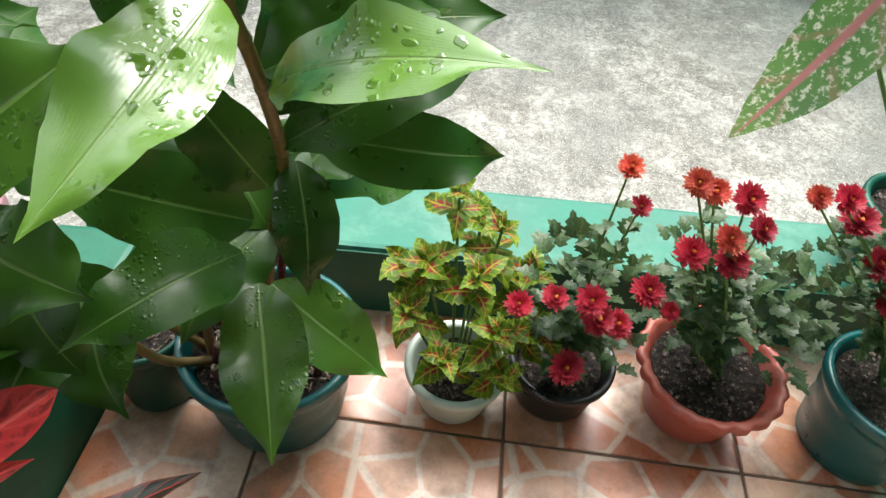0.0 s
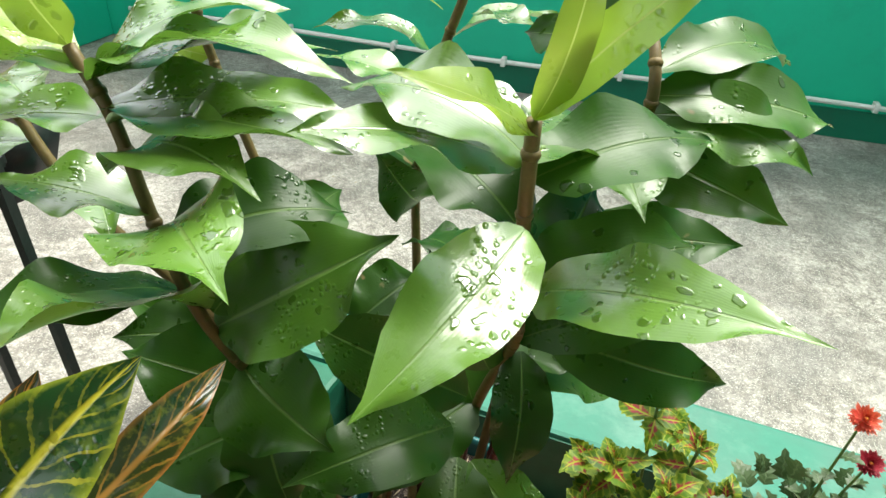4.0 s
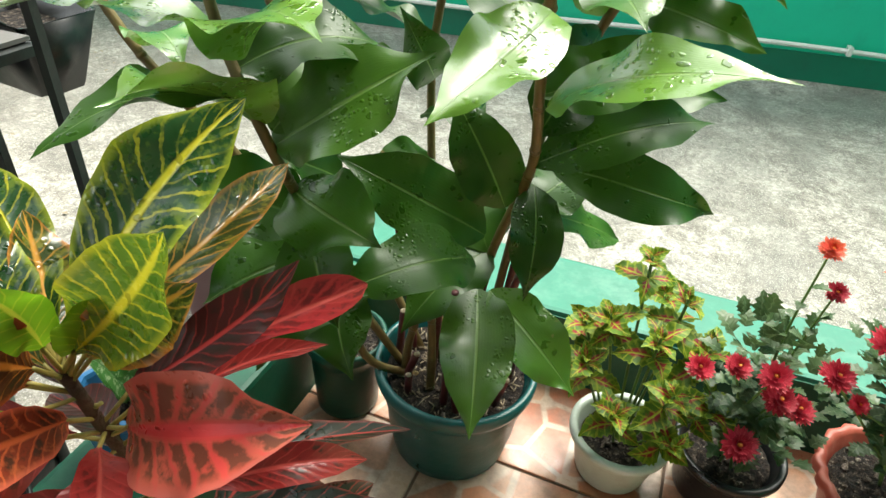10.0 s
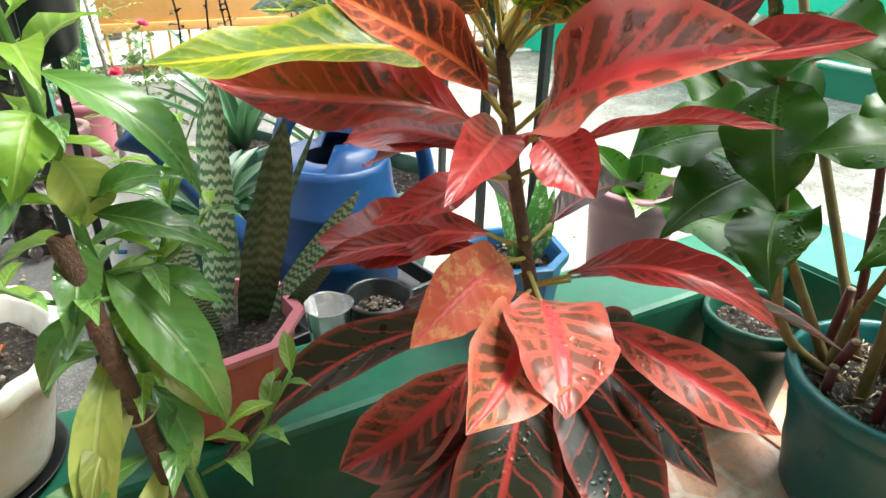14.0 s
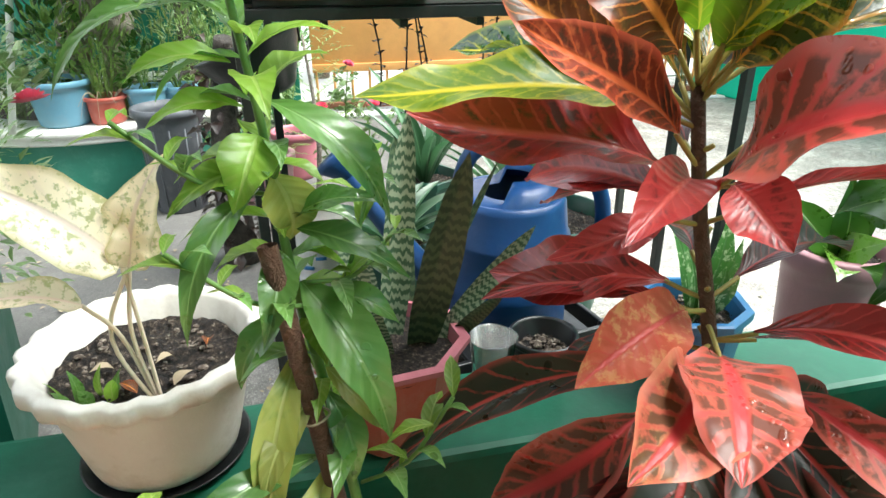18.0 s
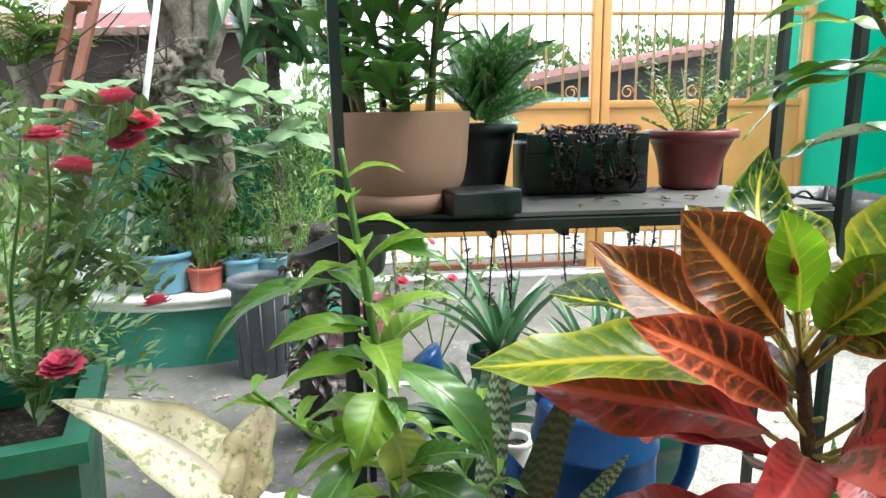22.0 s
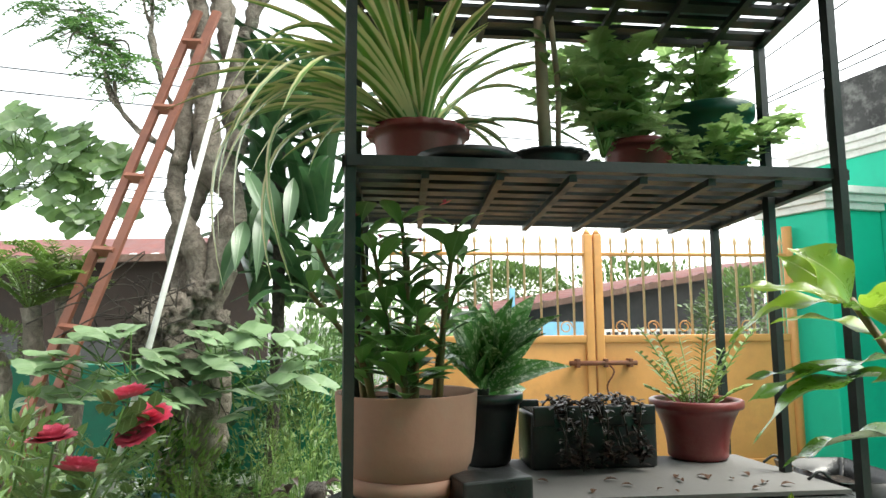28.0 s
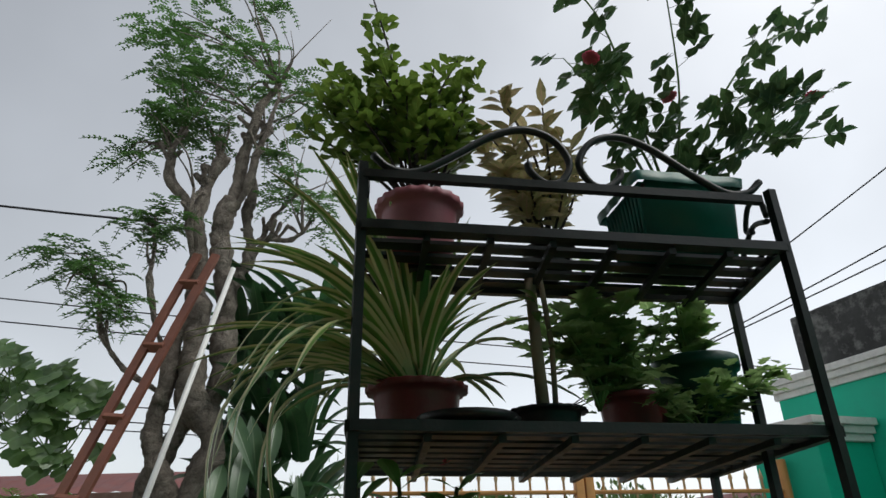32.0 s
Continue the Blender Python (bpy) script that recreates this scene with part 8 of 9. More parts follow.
brom = thing("bromeliad_plant", "orange pink strap leafed rosette in a clay pot", "plant", (-1.3, -0.93, 0.42))
for k in range(16):
    a = k * 2.4
    add_leaf(brom, (0, 0, 0), (0.12 * math.cos(a), 0.12 * math.sin(a), rnd(0.06, 0.2)), 0.03, L_cr_orange if k % 2 else L_cream, STRAP, arch=0.1, fold=0.3, rows=7, cols=4)
pot("plant_pot", "terracotta pot among the roses", (-1.3, -0.93, 0.3), 0.08, 0.06, 0.13, M_clay, M_soil, group="yard pots")
stand2 = thing("upturned_pot", "upturned clay pot carrying another pot", "pot", (-1.3, -0.93, YARD))
bm = bmesh.new()
lathe(bm, [(0.1, 0.0), (0.105, 0.02), (0.085, 0.375), (0.001, 0.378)], 32)
part("pot_wall", bm, M_clay, stand2)

# ---- old tree with pruned knobbly limbs ----
tree = thing("pruned_tree", "old grey tree with knobbly pruned limbs and feathery leaves", "tree", (-3.12, -0.68, BED_TOP - 0.03))
random.seed(80)
# foot to top of each trunk, its radius below and above
BOLES = [
    ([(0.02, 0.08, 0), (0.04, 0.1, 0.6), (0.02, 0.05, 1.0), (0.02, 0.01, 1.22), (0, -0.06, 1.4), (0, -0.06, 1.6), (0, -0.02, 1.95)], 0.05, 0.034),
    ([(0.03, 0.1, 0.3), (0.03, 0.12, 1.04), (0.0, 0.17, 1.38), (0.02, 0.08, 1.58), (0.02, 0.06, 1.82), (0.0, 0.01, 2.04), (0, 0.0, 2.25), (0, -0.04, 2.46)], 0.062, 0.034),
    ([(-0.03, 0.16, 1.25), (-0.02, 0.185, 1.67), (0.0, 0.17, 1.96), (0.0, 0.13, 2.16), (0.0, 0.12, 2.4), (0, 0.13, 2.6)], 0.045, 0.036),
    ([(-0.05, 0.16, 1.6), (-0.05, 0.18, 2.12), (-0.04, 0.23, 2.32), (-0.03, 0.22, 2.63)], 0.03, 0.02),
    ([(-0.08, -0.06, 0), (-0.1, -0.03, 0.7), (-0.06, -0.05, 1.2), (-0.05, 0.03, 1.5)], 0.05, 0.03),
]
# limbs that part from the trunks, with the pruned stubs on them
FORKS = [
    ([(0, -0.04, 2.42), (0.01, -0.09, 2.57), (0.02, -0.18, 2.67), (0.02, -0.21, 2.85)], 0.03, 0.018, 3),
    ([(0, -0.03, 2.42), (-0.01, -0.01, 2.67), (0, 0.04, 2.88)], 0.032, 0.024, 6),
    ([(0, 0.125, 2.55), (0, 0.14, 2.75), (0.01, 0.16, 2.97), (0, 0.2, 3.18), (-0.02, 0.28, 3.42)], 0.036, 0.018, 8),
    ([(-0.03, 0.22, 2.6), (-0.03, 0.21, 2.9), (-0.02, 0.235, 3.12)], 0.02, 0.012, 5),
    ([(-0.04, 0.22, 2.28), (-0.02, 0.31, 2.41), (0, 0.42, 2.42), (0.02, 0.5, 2.46)], 0.02, 0.01, 7),
    ([(-0.03, 0.22, 2.36), (-0.04, 0.29, 2.44), (-0.05, 0.33, 2.55), (-0.04, 0.43, 2.7)], 0.016, 0.008, 5),
    ([(0.0, 0.13, 2.5), (0.05, 0.19, 2.7), (0.06, 0.24, 2.98), (0.05, 0.31, 3.25)], 0.02, 0.01, 5),
    ([(0.0, 0.0, 2.2), (0.05, -0.05, 2.35), (0.06, -0.07, 2.62)], 0.018, 0.012, 4),
    ([(0, -0.05, 1.75), (0.02, -0.15, 1.95), (0.0, -0.2, 2.2), (-0.02, -0.21, 2.36)], 0.016, 0.007, 2),
    ([(0, -0.06, 1.6), (-0.02, -0.25, 1.72), (-0.03, -0.36, 1.9), (-0.03, -0.42, 2.1)], 0.014, 0.006, 1),
]


def gnarl(bm, amount):
    """Pushes the bark in and out in ridges and swellings."""
    bm.normal_update()
    for v in bm.verts:
        q = v.co
        v.co = q + v.normal * amount * (0.8 * noise.noise(q * 7) + 0.8 * noise.noise(q * 19) + 0.7 * noise.noise(q * 41))


burl = bmesh.new()
for x, y, z, r in ((0.04, 0.07, 0.98, 0.085), (0.05, -0.02, 0.9, 0.1), (0.05, 0.12, 1.03, 0.06), (0.04, -0.1, 0.86, 0.09), (0.05, 0.02, 0.74, 0.12), (0.04, -0.16, 0.76, 0.08), (0.06, 0.13, 0.86, 0.06)):
    bmesh.ops.create_icosphere(burl, subdivisions=4, radius=r, matrix=Matrix.Translation((x, y, z)))
gnarl(burl, 0.05)
part("burl", burl, M_bark, tree, "knobbly swollen burl")


def grown(name, line, r0, r1, rough, wander=1.0):
    """A trunk or limb that swells, bends and tapers on its way."""
    pts = smooth_line(line, 12)
    n = len(pts)
    pts = [p + Vector((0.03 * noise.noise(p * 5), 0.04 * noise.noise(p * 4.2 + Vector((5, 0, 0))), 0)) * wander for p in pts]
    bm = bmesh.new()
    tube(bm, pts, [(r0 + (r1 - r0) * i / (n - 1)) * (1 + 0.45 * noise.noise(p * 8)) for i, p in enumerate(pts)], 14)
    gnarl(bm, rough)
    part(name, bm, M_bark, tree)
    return pts


for line, r0, r1 in BOLES:
    pts = grown("bole", line, r0 * 1.2, r1 * 1.2, 0.016)
    knots = bmesh.new()
    for k in range(5):
        p = pts[int(rnd(0.1, 0.95) * len(pts))]
        a = rnd(0, 6.28)
        bmesh.ops.create_icosphere(knots, subdivisions=2, radius=rnd(0.014, 0.026), matrix=Matrix.Translation(p + Vector((r0 * 0.8 * math.cos(a), r0 * 0.8 * math.sin(a), 0))) @ Matrix.Diagonal((1, 1, rnd(0.8, 1.8), 1)))
    gnarl(knots, 0.02)
    stuff("knot_wood", knots, M_bark, tree, "swollen knots on the bark")
limb_ends = []
for line, r0, r1, stubs in FORKS:
    pts = grown("limb", line, r0, r1, 0.008, 0.5)
    limb_ends.append(pts[-1])
    for k in range(stubs):
        f = rnd(0.35, 1.0)
        p = pts[int(f * (len(pts) - 1))]
        a = rnd(0, 6.28)
        d = Vector((math.cos(a) * 0.8, math.sin(a), rnd(0.4, 1.6))).normalized()
        L = rnd(0.05, 0.13)
        r = (r0 + (r1 - r0) * f) * 0.62
        q = smooth_line([p, p + d * L * 0.5 + Vector((0, 0, 0.01)), p + d * L + Vector((rnd(-.02, .02), rnd(-.02, .02), 0.025))], 4)
        bm = bmesh.new()
        tube(bm, q, [r * (1.15 - 0.05 * i) * (1.3 if i in (0, 6, 7) else 1) for i in range(9)], 8)
        gnarl(bm, 0.005)
        part("stub_limb", bm, M_bark, tree)
for k in range(22):
    e = limb_ends[k % 8]
    d = Vector((rnd(-.4, .4), rnd(-.7, 1), rnd(0.6, 1.3))).normalized()
    pts = smooth_line([e, e + d * 0.18, e + d * rnd(0.3, 0.55) + Vector((0, rnd(-.12, .12), 0))], 4)
    bm = bmesh.new()
    tube(bm, pts, [0.007 - 0.0007 * i for i in range(9)], 6)
    part("branch", bm, M_bark, tree)
# middle, radius and number of the leaf sprays
SPRAYS = [((0, -0.27, 3.06), 0.17, 30), ((0, -0.08, 3.02), 0.16, 26), ((0, -0.4, 2.78), 0.1, 8), ((0, -0.21, 2.4), 0.14, 26), ((0, -0.44, 2.1), 0.17, 26), ((0, -0.55, 2.2), 0.13, 12), ((0, -0.3, 1.98), 0.13, 16), ((0, 0.4, 2.7), 0.13, 15), ((0, 0.56, 2.6), 0.14, 12), ((0, 0.44, 3.3), 0.2, 22), ((0, 0.28, 2.92), 0.12, 10), ((0, -0.18, 3.35), 0.22, 40), ((0, 0.12, 3.5), 0.24, 34), ((0, -0.32, 3.65), 0.22, 28), ((0, 0.0, 3.9), 0.3, 30)]
for k, (c, r, count) in enumerate(SPRAYS):
    bm = bmesh.new()
    for j in range(count):
        v = on_sphere()
        p = Vector(c) + v * r
        a = rnd(0, 6.28)
        for s in range(3):
            d = Vector((math.cos(a + s * 0.8), math.sin(a + s * 0.8), rnd(-.5, .3)))
            frond(bm, p, p + d * rnd(0.1, 0.17), 6, 0.027, 0.016, 0.25, OVATE, 2)
    stuff("crown", bm, L_tree, tree)
    foot = min(limb_ends, key=lambda q: (q - Vector(c)).length)
    for q in range(3):
        end = Vector(c) + on_sphere() * r * 0.9
        pts = smooth_line([foot, foot.lerp(end, 0.5) + Vector((0, rnd(-.06, .06), 0.06)), end], 5)
        bm = bmesh.new()
        tube(bm, pts, [0.0085 - 0.0006 * i for i in range(11)], 6)
        part("branch", bm, M_bark, tree)

lad = thing("ladder", "red oxide painted iron ladder leaning on the tree", "ladder", (0, 0, 0))
foot_a, foot_b = Vector((-2.86, -1.39, YARD)), Vector((-2.92, -1.48, YARD))
top_a, top_b = Vector((-3.0, -0.59, 2.42)), Vector((-3.06, -0.675, 2.44))


def plank(name, a, b, width, thick, side, parent, mat):
    """A flat board from a to b; side: the direction of its width."""
    a, b = Vector(a), Vector(b)
    u = (b - a).normalized()
    w = (Vector(side) - u * Vector(side).dot(u)).normalized()
    t = u.cross(w)
    bm = bmesh.new()
    box(bm, (-width / 2, -thick / 2, 0), (width / 2, thick / 2, (b - a).length), 0.003, Matrix((w, t, u)).transposed().to_4x4())
    bmesh.ops.translate(bm, verts=bm.verts, vec=a)
    return part(name, bm, mat, parent, smooth=False)


for a, b in ((foot_a, top_a), (foot_b, top_b)):
    plank("side_rail", a, b, 0.04, 0.02, (0.4, 1, 0.2), lad, M_ladder)
for k in range(8):
    t = 0.06 + 0.125 * k
    plank("rung", foot_a.lerp(top_a, t), foot_b.lerp(top_b, t), 0.045, 0.02, (0.2, 1, -0.5), lad, M_ladder)
pole = thing("white_pole", "white painted slanting metal pole", "pole", (0, 0, 0))
bm = bmesh.new()
tube(bm, [(-2.68, -0.92, BED_TOP), (-3.0, -0.505, 2.36)], 0.012, 8)
part("rod", bm, M_pipe, pole)

# ---- strap-leafed dracaena and climbing vines round the tree ----
dra = thing("dracaena_plant", "tall dark strap leafed dracaena behind the tree", "plant", (-3.3, -0.32, BED_TOP - 0.03))
bm = bmesh.new()
tube(bm, smooth_line([(0, 0, 0), (0.02, 0.03, 0.8), (0, 0.02, 1.85)], 5), 0.03, 10)
part("trunk", bm, M_darkbark, dra)
random.seed(91)
for z in (0.95, 1.15, 1.35, 1.5, 1.65, 1.8, 1.9, 1.98):
    for k in range(22):
        a = rnd(0, 6.28)
        L = rnd(0.3, 0.55)
        d = Vector((math.cos(a), math.sin(a), rnd(0.0, 1.2) if z < 1.85 else rnd(0.3, 1.6))).normalized()
        o = rnd(-.16, .3)
        add_leaf(dra, (0.02 * math.cos(a), 0.02 * math.sin(a) + o, z), (d.x * L, d.y * L + o, z + d.z * L - 0.05), rnd(0.06, 0.095), L_dracaena, STRAP, arch=0.15, fold=0.4, rows=7, cols=4)
orch = thing("hanging_orchid", "pale green broad strap leaves hanging from the trunk", "plant", (-2.98, -0.42, 1.35))
for k in range(10):
    y, z = rnd(-0.05, 0.3), rnd(0.05, 0.42)
    add_leaf(orch, (rnd(-.05, .05), y, z), (rnd(0.0, 0.2), y + rnd(-.14, .14), z - rnd(0.22, 0.36)), rnd(0.055, 0.08), L_orchid, LANCE, arch=0.08, fold=0.25, rows=8, cols=4, face=(1, 0, 0.2))


def round_leaf(bm, c, r, face):
    """A lobed, nearly round vine leaf with a notch at its stalk."""
    n = Vector(face).normalized()
    a = n.orthogonal().normalized()
    b = n.cross(a)
    uv = bm.loops.layers.uv.verify()
    mid = bm.verts.new(Vector(c) - n * r * 0.06)
    inner, ring = [], []
    count = 24
    droop = rnd(-0.05, 0.25)
    for k in range(count):
        t = 0.22 + 5.84 * k / (count - 1)
        rr = r * (0.86 + 0.15 * math.cos(5 * t)) * (1 + 0.15 * math.cos(t - math.pi))
        for line, f in ((inner, 0.55), (ring, 1.0)):
            lift = n * r * (0.07 * math.sin(4 * t) * f - droop * f * f + 0.06 * f)
            line.append((bm.verts.new(Vector(c) + (a * math.cos(t) + b * math.sin(t)) * rr * f + lift), (0.5 + 0.46 * f * math.sin(t), 0.4 - 0.4 * f * math.cos(t))))
    for k in range(count - 1):
        for face in ([(mid, (0.5, 0.4)), inner[k], inner[k + 1]], [inner[k], ring[k], ring[k + 1], inner[k + 1]]):
            f = bm.faces.new([v for v, _ in face])
            for loop, (_, u) in zip(f.loops, face):
                loop[uv].uv = u


def vine(label, boxes, mat, r, seed, lean=(0.5, -0.1, 0.8)):
    random.seed(seed)
    t = thing("climbing_vine", label, "vine", (0, 0, 0), 0, "vines")
    for (x0, x1, y0, y1, z0, z1), n in boxes:
        prev = Vector((rnd(x0, x1), rnd(y0, y1), z0))
        for _ in range(n):
            p = Vector((rnd(x0, x1), rnd(y0, y1), rnd(z0, z1)))
            bm = bmesh.new()
            round_leaf(bm, p, r * rnd(0.6, 1.2), Vector(lean) + Vector((rnd(-.45, .45), rnd(-.5, .5), rnd(-.2, .5))))
            part("leaf", bm, mat, t)
            bm = bmesh.new()
            tube(bm, smooth_line([p, p.lerp(prev, 0.5) - Vector((0.02, 0, 0.05)), prev], 3), 0.003, 4)
            part("tendril", bm, M_greenstem, t)
            prev = p
    return t


for k, (x, y, sx, sz) in enumerate(((-2.72, -1.12, 0.22, 0.22), (-2.6, -1.32, 0.22, 0.25), (-2.95, -0.7, 0.2, 0.22))):
    shrub("needle_shrub", "soft yellow green shrub with fine leaves", (x, y, YARD if k < 2 else BED_TOP - 0.03), (sx, sx, sz + (0.15 if k < 2 else 0)), 1300, 0.04, 0.011, L_fern, LANCE, 0.7, 10)
vine("gourd vine with big pale green lobed leaves", [((-2.9, -2.62, -1.12, -0.55, 0.72, 1.02), 26), ((-2.95, -2.7, -0.6, -0.12, 0.68, 1.04), 24)], L_gourd, 0.092, 95, (0.3, -0.05, 1.1))
vine("leafy green vine beside the ladder", [((-3.3, -3.12, -1.55, -1.05, 1.5, 1.98), 44), ((-3.3, -3.15, -1.25, -0.92, 1.45, 1.9), 22), ((-3.4, -3.2, -1.95, -1.5, 1.3, 1.9), 24)], L_shrub, 0.07, 96, (0.9, -0.1, 0.5))
for x, y, z, s in ((-3.05, -1.27, 1.08, 0.3), (-3.08, -1.16, 1.14, 0.26), (-3.15, -1.5, 1.12, 0.26)):
    t = thing("potted_fern", "yellow green arching fern on a stump", "fern", (x, y, z), 0, "ferns")
    for k in range(26):
        a = rnd(0, 6.28)
        bm = bmesh.new()
        frond(bm, (0, 0, 0), (s * math.cos(a) * rnd(0.5, 1), s * math.sin(a) * rnd(0.5, 1), rnd(0.1, 0.36)), 14, 0.05, 0.017, 0.3)
        part("frond", bm, L_fern, t)
    st = thing("stump", "grey twisted stump under the fern", "stump", (x, y, YARD))
    bm = bmesh.new()
    tube(bm, smooth_line([(0, 0.03, 0), (0.05, -0.05, 0.35), (-0.03, 0.05, 0.7), (0, 0, z - YARD + 0.02)], 7), [0.05 - 0.0008 * i for i in range(22)], 12)
    gnarl(bm, 0.022)
    part("wood", bm, M_bark, st)
ball = thing("ball_shrub", "clipped yellow green ball shaped shrub on a stump", "shrub", (-3.1, -1.39, 0.96))
bm = bmesh.new()
bush(bm, (0, 0, 0), (0.1, 0.1, 0.09), 700, 0.022, 0.012, OVATE, 0.2, hollow=0.85)
stuff("foliage", bm, L_fern, ball)
st = thing("stump", "grey twisted stump under the ball shrub", "stump", (-3.1, -1.39, YARD))
bm = bmesh.new()
tube(bm, smooth_line([(0.02, 0.05, 0), (-0.04, 0.1, 0.3), (0.05, -0.02, 0.65), (-0.02, 0.03, 0.85), (0, 0, 1.0)], 6), [0.045 - 0.0008 * i for i in range(25)], 12)
gnarl(bm, 0.02)
part("wood", bm, M_bark, st)
random.seed(99)
for k, (x, y, z, sx, sy, sz, n) in enumerate(((-3.55, -0.02, 0.05, 0.2, 0.24, 0.72, 1500), (-3.2, -0.12, 0.05, 0.22, 0.25, 0.5, 1200), (-2.85, -0.2, 0.05, 0.16, 0.18, 0.36, 700), (-3.45, 0.12, YARD, 0.22, 0.28, 0.6, 900))):
    shrub("needle_shrub", "pale green shrub with fine narrow leaves", (x, y, z), (sx, sy, sz), n, 0.042, 0.01, L_fern if k == 2 else L_shrub, LANCE, 0.25, 12)

random.seed(111)
for k, (x, y, sx, sy, sz, n) in enumerate(((-3.75, -1.95, 0.3, 0.3, 0.5, 420), (-3.85, -0.5, 0.22, 0.25, 0.42, 380), (-3.8, 0.0, 0.2, 0.25, 0.5, 420), (-3.6, -2.5, 0.35, 0.4, 0.6, 460), (-3.72, -0.2, 0.2, 0.26, 0.7, 420))):
    shrub("hedge_shrub", "dense dark green hedge shrub behind the raised bed", (x, y, YARD), (sx, sy, sz), n, 0.085, 0.045, L_dracaena if k % 2 else L_shrub, OVATE, 0.3, 7, group="hedge shrubs")
rootlets = thing("aerial_roots", "tangle of thin dry roots on the trunk", "roots", (-3.0, -0.8, BED_TOP - 0.03))
for k in range(40):
    p = Vector((rnd(-.05, .1), rnd(-.25, .2), rnd(0.5, 1.05)))
    bm = bmesh.new()
    tube(bm, smooth_line([p, p + Vector((rnd(0, .06), rnd(-.12, .12), rnd(-.1, .15))), p + Vector((rnd(-.02, .08), rnd(-.25, .2), rnd(-.3, .1)))], 4), 0.003, 5)
    part("root", bm, M_darkbark, rootlets)

# ---- beyond the walls: street, houses, trees, wires ----
slab("road", [(-9.5, -8), (-4.5, -8), (-3.9, 8), (-9.5, 8)], YARD - 0.03, YARD + 0.012, M_road, "pale concrete street beyond the gate", "road", bevel=0)


def house(label, x, y0, y1, eave0, eave1, depth, wall, rise=0.12):
    h = thing("house", label, "house", (0, 0, 0), 0, "street houses")
    bm = bmesh.new()
    lo = [bm.verts.new(v) for v in ((x - depth, y0, YARD), (x - 0.25, y0, YARD), (x - 0.25, y1, YARD), (x - depth, y1, YARD))]
    hi = [bm.verts.new((v.co.x, v.co.y, z - 0.03)) for v, z in zip(lo, (eave0, eave0, eave1, eave1))]
    bm.faces.new(lo[::-1])
    bm.faces.new(hi)
    for i in range(4):
        bm.faces.new((lo[i], lo[(i + 1) % 4], hi[(i + 1) % 4], hi[i]))
    part("wall", bm, wall, h, smooth=False)
    bm = bmesh.new()
    n = 46
    for i in range(n):
        a, b = i / n, (i + 1) / n
        za, zb = eave0 + (eave1 - eave0) * a, eave0 + (eave1 - eave0) * b
        ya, yb = y0 - 0.2 + (y1 - y0 + 0.4) * a, y0 - 0.2 + (y1 - y0 + 0.4) * b
        w = 0.02 if i % 2 else 0
        q = [bm.verts.new(v) for v in ((x, ya, za + w), (x, yb, zb + (0.02 - w)), (x - depth * 0.6, yb, zb + rise), (x - depth * 0.6, ya, za + rise))]
        bm.faces.new(q)
    part("roof", bm, M_roof, h, "rusty red corrugated roof", smooth=False)
    bm = bmesh.new()
    tube(bm, [(x + 0.01, y0 - 0.2, eave0 - 0.03), (x + 0.01, y1 + 0.2, eave1 - 0.03)], 0.05, 4)
    part("fascia", bm, M_housedark, h, smooth=False)
    for k in range(4):
        y = y0 + (y1 - y0) * (k + 0.5) / 4
        bm = bmesh.new()
        # Panes take the shade colour of the rooms behind them.
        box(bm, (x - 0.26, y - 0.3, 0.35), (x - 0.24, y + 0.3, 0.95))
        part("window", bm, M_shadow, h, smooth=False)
    return h


# Wall colour here is the shade under the eave, not paint.
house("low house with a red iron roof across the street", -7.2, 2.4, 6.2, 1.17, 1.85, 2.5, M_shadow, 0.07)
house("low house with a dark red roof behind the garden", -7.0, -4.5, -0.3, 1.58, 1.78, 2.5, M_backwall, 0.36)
bw = thing("shop_front", "pale blue painted shop front across the street", "shop", (-6.95, 2.75, YARD))
bm = bmesh.new()
box(bm, (-0.05, -0.25, 0), (0.05, 0.45, 1.12))
part("front", bm, M_houseblue, bw, smooth=False)
bm = bmesh.new()
box(bm, (-0.03, -0.45, 0), (0.03, -0.38, 1.5))
part("post", bm, M_houseblue, bw, smooth=False)
fence = thing("white_fence", "white railing across the street", "fence", (-6.6, 0, YARD))
for k in range(36):
    bm = bmesh.new()
    box(bm, (-0.01, 3.2 + k * 0.09, 0.0), (0.01, 3.225 + k * 0.09, 1.02))
    part("picket", bm, M_white, fence, smooth=False)
for z in (0.72, 1.02):
    bm = bmesh.new()
    box(bm, (-0.014, 3.15, z - 0.015), (0.014, 6.5, z + 0.015))
    part("rail", bm, M_white, fence, smooth=False)
for k, (x, y, z0, r, h, n, L) in enumerate(((-9.5, 3.4, 0, 0.85, 1.5, 7000, 0.075), (-6.0, 4.9, 0.3, 0.75, 1.2, 3200, 0.075), (-5.0, 0.6, 0.4, 0.5, 0.75, 1400, 0.06), (-9.5, -3.5, 0.2, 1.2, 1.3, 2400, 0.12), (-11, 6.5, 0, 1.6, 1.3, 3200, 0.13))):
    t = thing("street_tree", "leafy tree beyond the gate", "tree", (x, y, YARD), 0, "street trees")
    bm = bmesh.new()
    tube(bm, smooth_line([(0, 0, 0), (0.03, 0.02, h * 0.5), (0, 0, h + 0.1)], 4), [0.06 - 0.003 * i for i in range(9)], 8)
    part("trunk", bm, M_bark, t)
    bm = bmesh.new()
    bush(bm, (0, 0, h), (r, r, r * 0.62 if k != 2 else r * 1.1), n, L, L * 0.5, OVATE if k != 2 else LANCE, 0.3)
    stuff("crown", bm, L_far if k != 2 else L_tree, t)
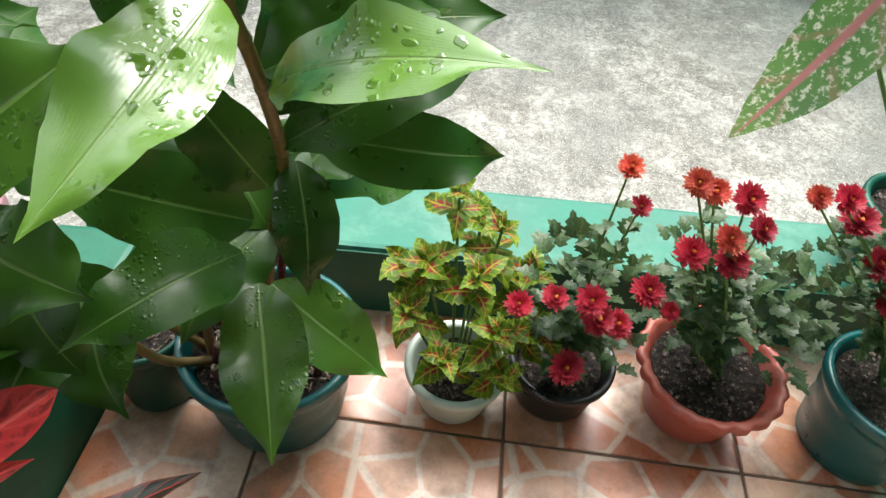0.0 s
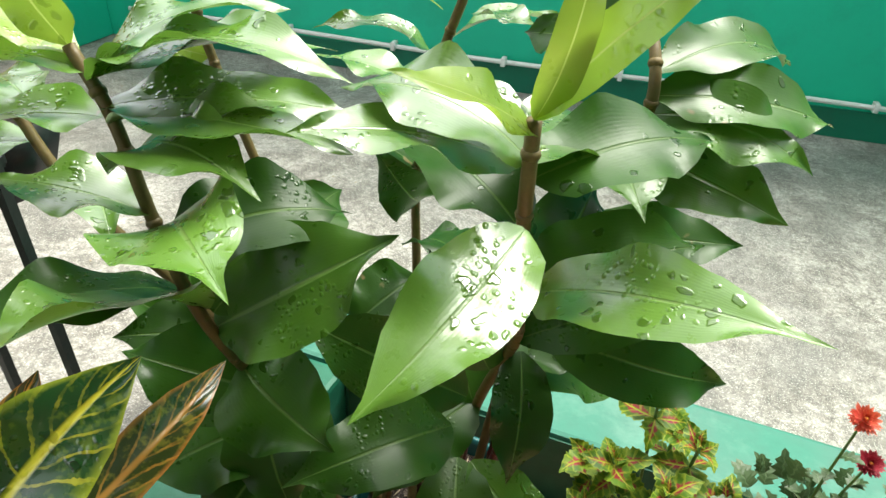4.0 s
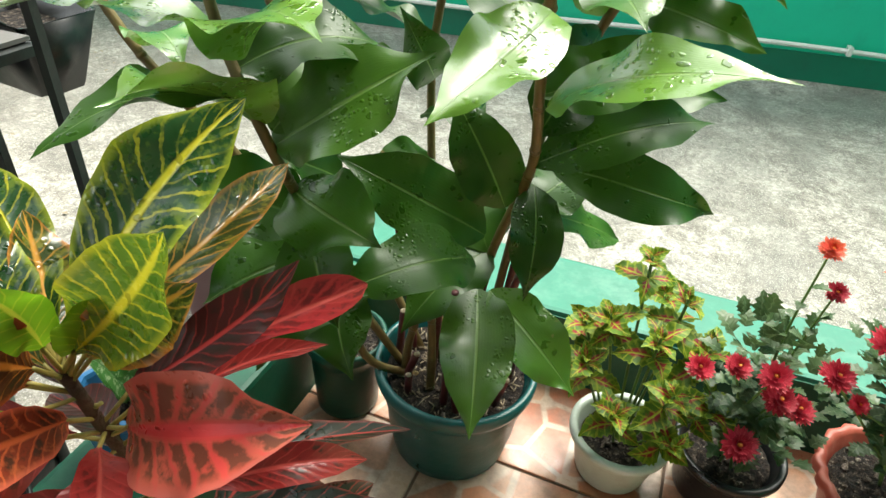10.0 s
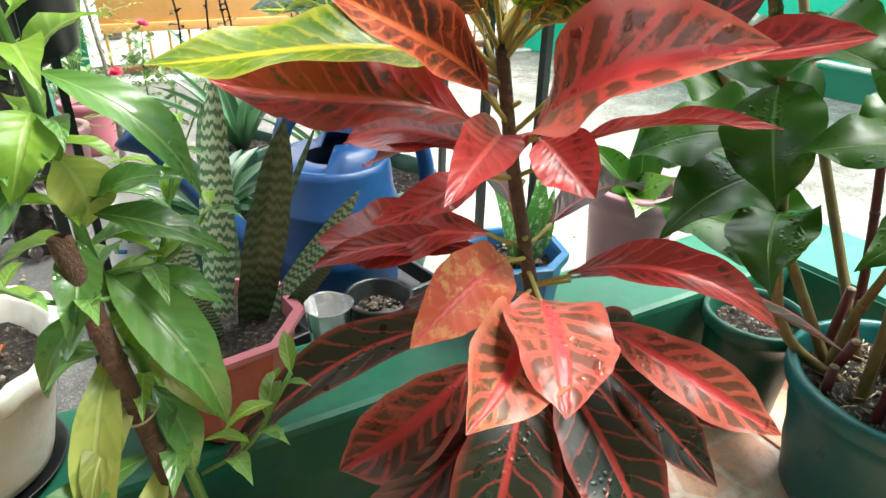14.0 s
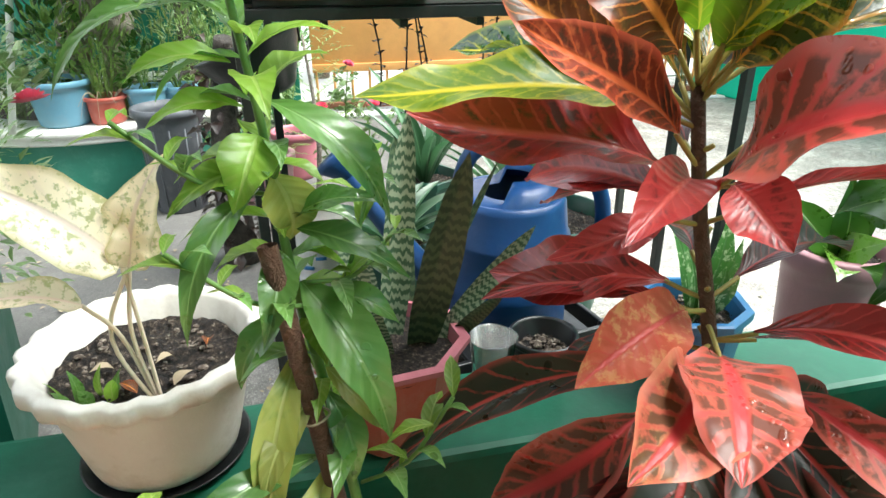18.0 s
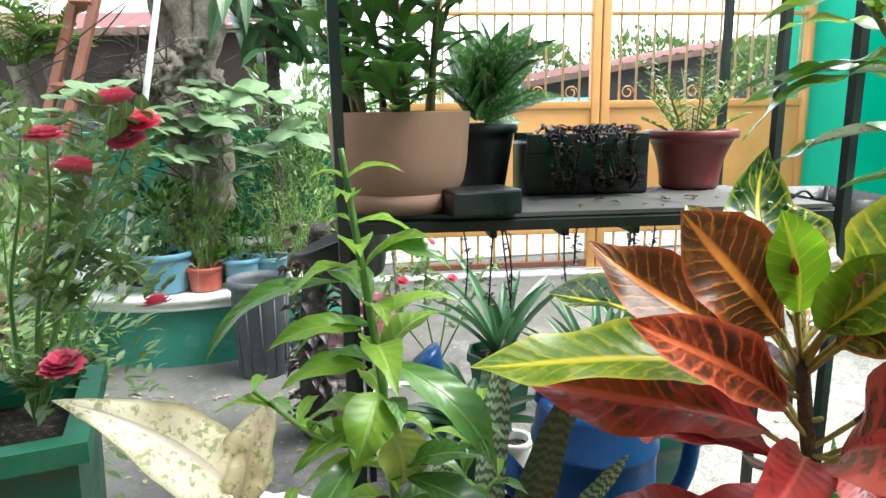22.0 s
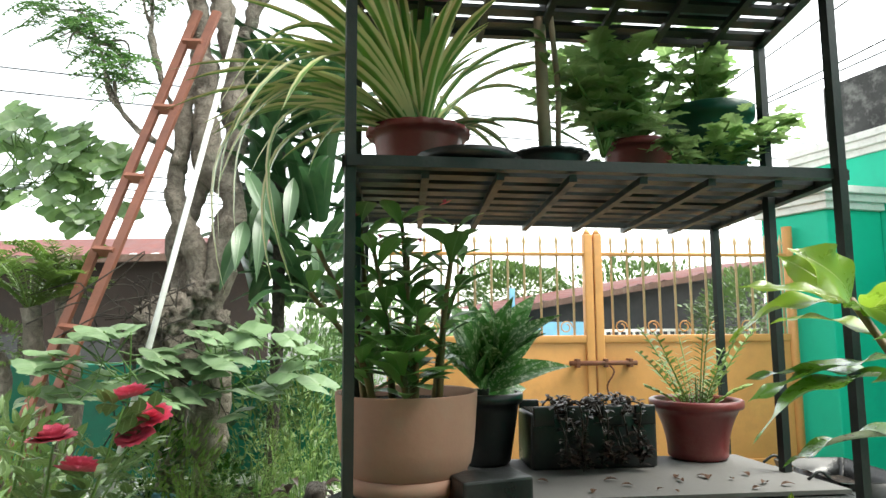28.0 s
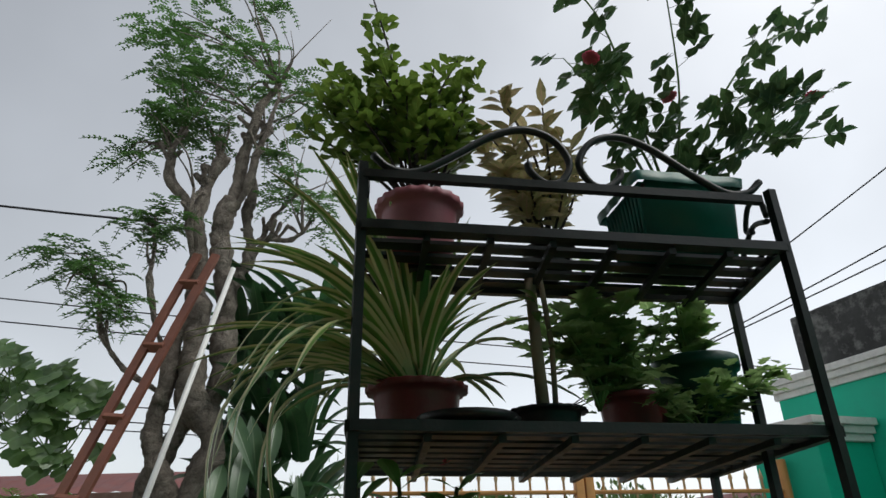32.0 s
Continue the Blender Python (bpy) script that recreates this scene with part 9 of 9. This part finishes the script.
wires = thing("power_line", "black overhead power lines over the street", "wire", (0, 0, 0))
for (a, b, sag) in (((-9, -12, 4.6), (-6, 14, 3.2), .3), ((-9, -12, 4.3), (-6, 14, 3.0), .3), ((-9, -12, 3.4), (-8, 14, 2.6), .25), ((-9, -12, 3.2), (-8, 14, 2.45), .25), ((-9, -12, 3.05), (-8, 14, 2.3), .2), ((-8, 3, 2.4), (-1.5, 7, 6.0), .1), ((-8, 3, 2.5), (-1.0, 7, 4.8), .1), ((-8, 3, 2.6), (-1.0, 7, 4.5), .1), ((-6, -8, 4.3), (-4.2, -1, 3.15), .1)):
    bm = bmesh.new()
    a, b = Vector(a), Vector(b)
    tube(bm, [a.lerp(b, i / 10) - Vector((0, 0, sag * 4 * (i / 10) * (1 - i / 10))) for i in range(11)], 0.008, 5)
    part("cable", bm, M_black, wires)


# ---- litter ----
random.seed(140)
for k in range(16):
    p = spot(rnd(0.3, 0.95), rnd(0.05, 0.4), D1)
    t = thing("dry_leaf", "curled brown dry leaf bit on the deck board", "leaf", (p.x, p.y, p.z + 0.001), rnd(0, 360), "litter on the deck")
    bm = bmesh.new()
    L = rnd(0.012, 0.03)
    leaf(bm, (-L / 2, 0, 0), (L / 2, 0, 0.002), L * 0.5, OVATE, arch=0.1, fold=0.4, rows=4, cols=2)
    part("blade", bm, M_stake, t)
litter = thing("leaf_litter", "small pale dead leaves scattered on the concrete", "leaves", (0, 0, YARD + 0.003), kind="stuff")
bm = bmesh.new()
for k in range(420):
    x, y = rnd(-3.4, -1.0), rnd(-1.6, 3.0)
    if k % 2:
        x, y = rnd(-2.6, -1.1), rnd(-1.2, -0.2)
    a, L = rnd(0, 6.28), rnd(0.008, 0.024)
    d = Vector((math.cos(a), math.sin(a), 0)) * L
    leaf(bm, Vector((x, y, 0.001)) - d / 2, Vector((x, y, 0.002)) + d / 2, L * 0.6, OVATE, arch=0.06, fold=0.3, rows=3, cols=2)
part("dead_leaf_scatter", bm, M_vine, litter)
for k in range(5):
    x, y = WP[0] + rnd(-.07, .07), WP[1] + rnd(-.07, .07)
    t = thing("dry_leaf", "orange and brown fallen leaf on the soil", "leaf", (x, y, PARAPET + 0.142), rnd(0, 360), "litter in the white pot")
    bm = bmesh.new()
    leaf(bm, (-0.012, 0, 0), (0.014, 0, 0.006), 0.016, OVATE, arch=0.15, fold=0.5, rows=5, cols=4)
    part("blade", bm, L_cr_orange if k % 2 else M_vine, t)
# ---- floor tiles, laid last ----
tile_mesh = bmesh.new()
box(tile_mesh, (-0.2285, -0.2285, -0.012), (0.2285, 0.2285, 0.0), 0.003)
me = bpy.data.meshes.new("tile")
tile_mesh.to_mesh(me)
me.materials.append(M_tile)
floor_ob = bpy.data.objects["floor"]
turn = radians(-6.5)
# inner faces of the two parapets: a point on each and its outward direction
CUTS = [(Vector((-0.853, -1.6, 0)), Vector((-2.525, 0.322, 0)).normalized()), (Vector((-0.66, 0.931, 0)), Vector((0.19, 3.26, 0)).normalized())]
for i in range(-4, 7):
    for j in range(-6, 3):
        u, v = (i + 0.5) * 0.463, (j + 0.5) * 0.463
        c = Vector((0.199 + u * math.cos(turn) - v * math.sin(turn), 0.592 + u * math.sin(turn) + v * math.cos(turn), 0))
        if c.x > 2.5 or c.y < -1.75:
            continue
        depth = [(c - p).dot(n) for p, n in CUTS]
        if max(depth) > 0.3:
            continue
        place = pose(c.x, c.y, 0.0, 0, 0, -6.5)
        if max(depth) < -0.34:
            ob = new("tile", me)
        else:
            bm = tile_mesh.copy()
            for p, n in CUTS:
                q = place.inverted() @ p
                m = place.to_3x3().inverted() @ n
                bmesh.ops.bisect_plane(bm, geom=bm.verts[:] + bm.edges[:] + bm.faces[:], plane_co=q, plane_no=m, clear_outer=True)
                bmesh.ops.holes_fill(bm, edges=[e for e in bm.edges if e.is_boundary], sides=0)
            if not bm.verts:
                bm.free()
                continue
            cut = bpy.data.meshes.new("tile")
            bm.to_mesh(cut)
            bm.free()
            cut.materials.append(M_tile)
            ob = new("tile", cut)
        ob.matrix_world = place
        ob.parent = floor_ob
tile_mesh.free()
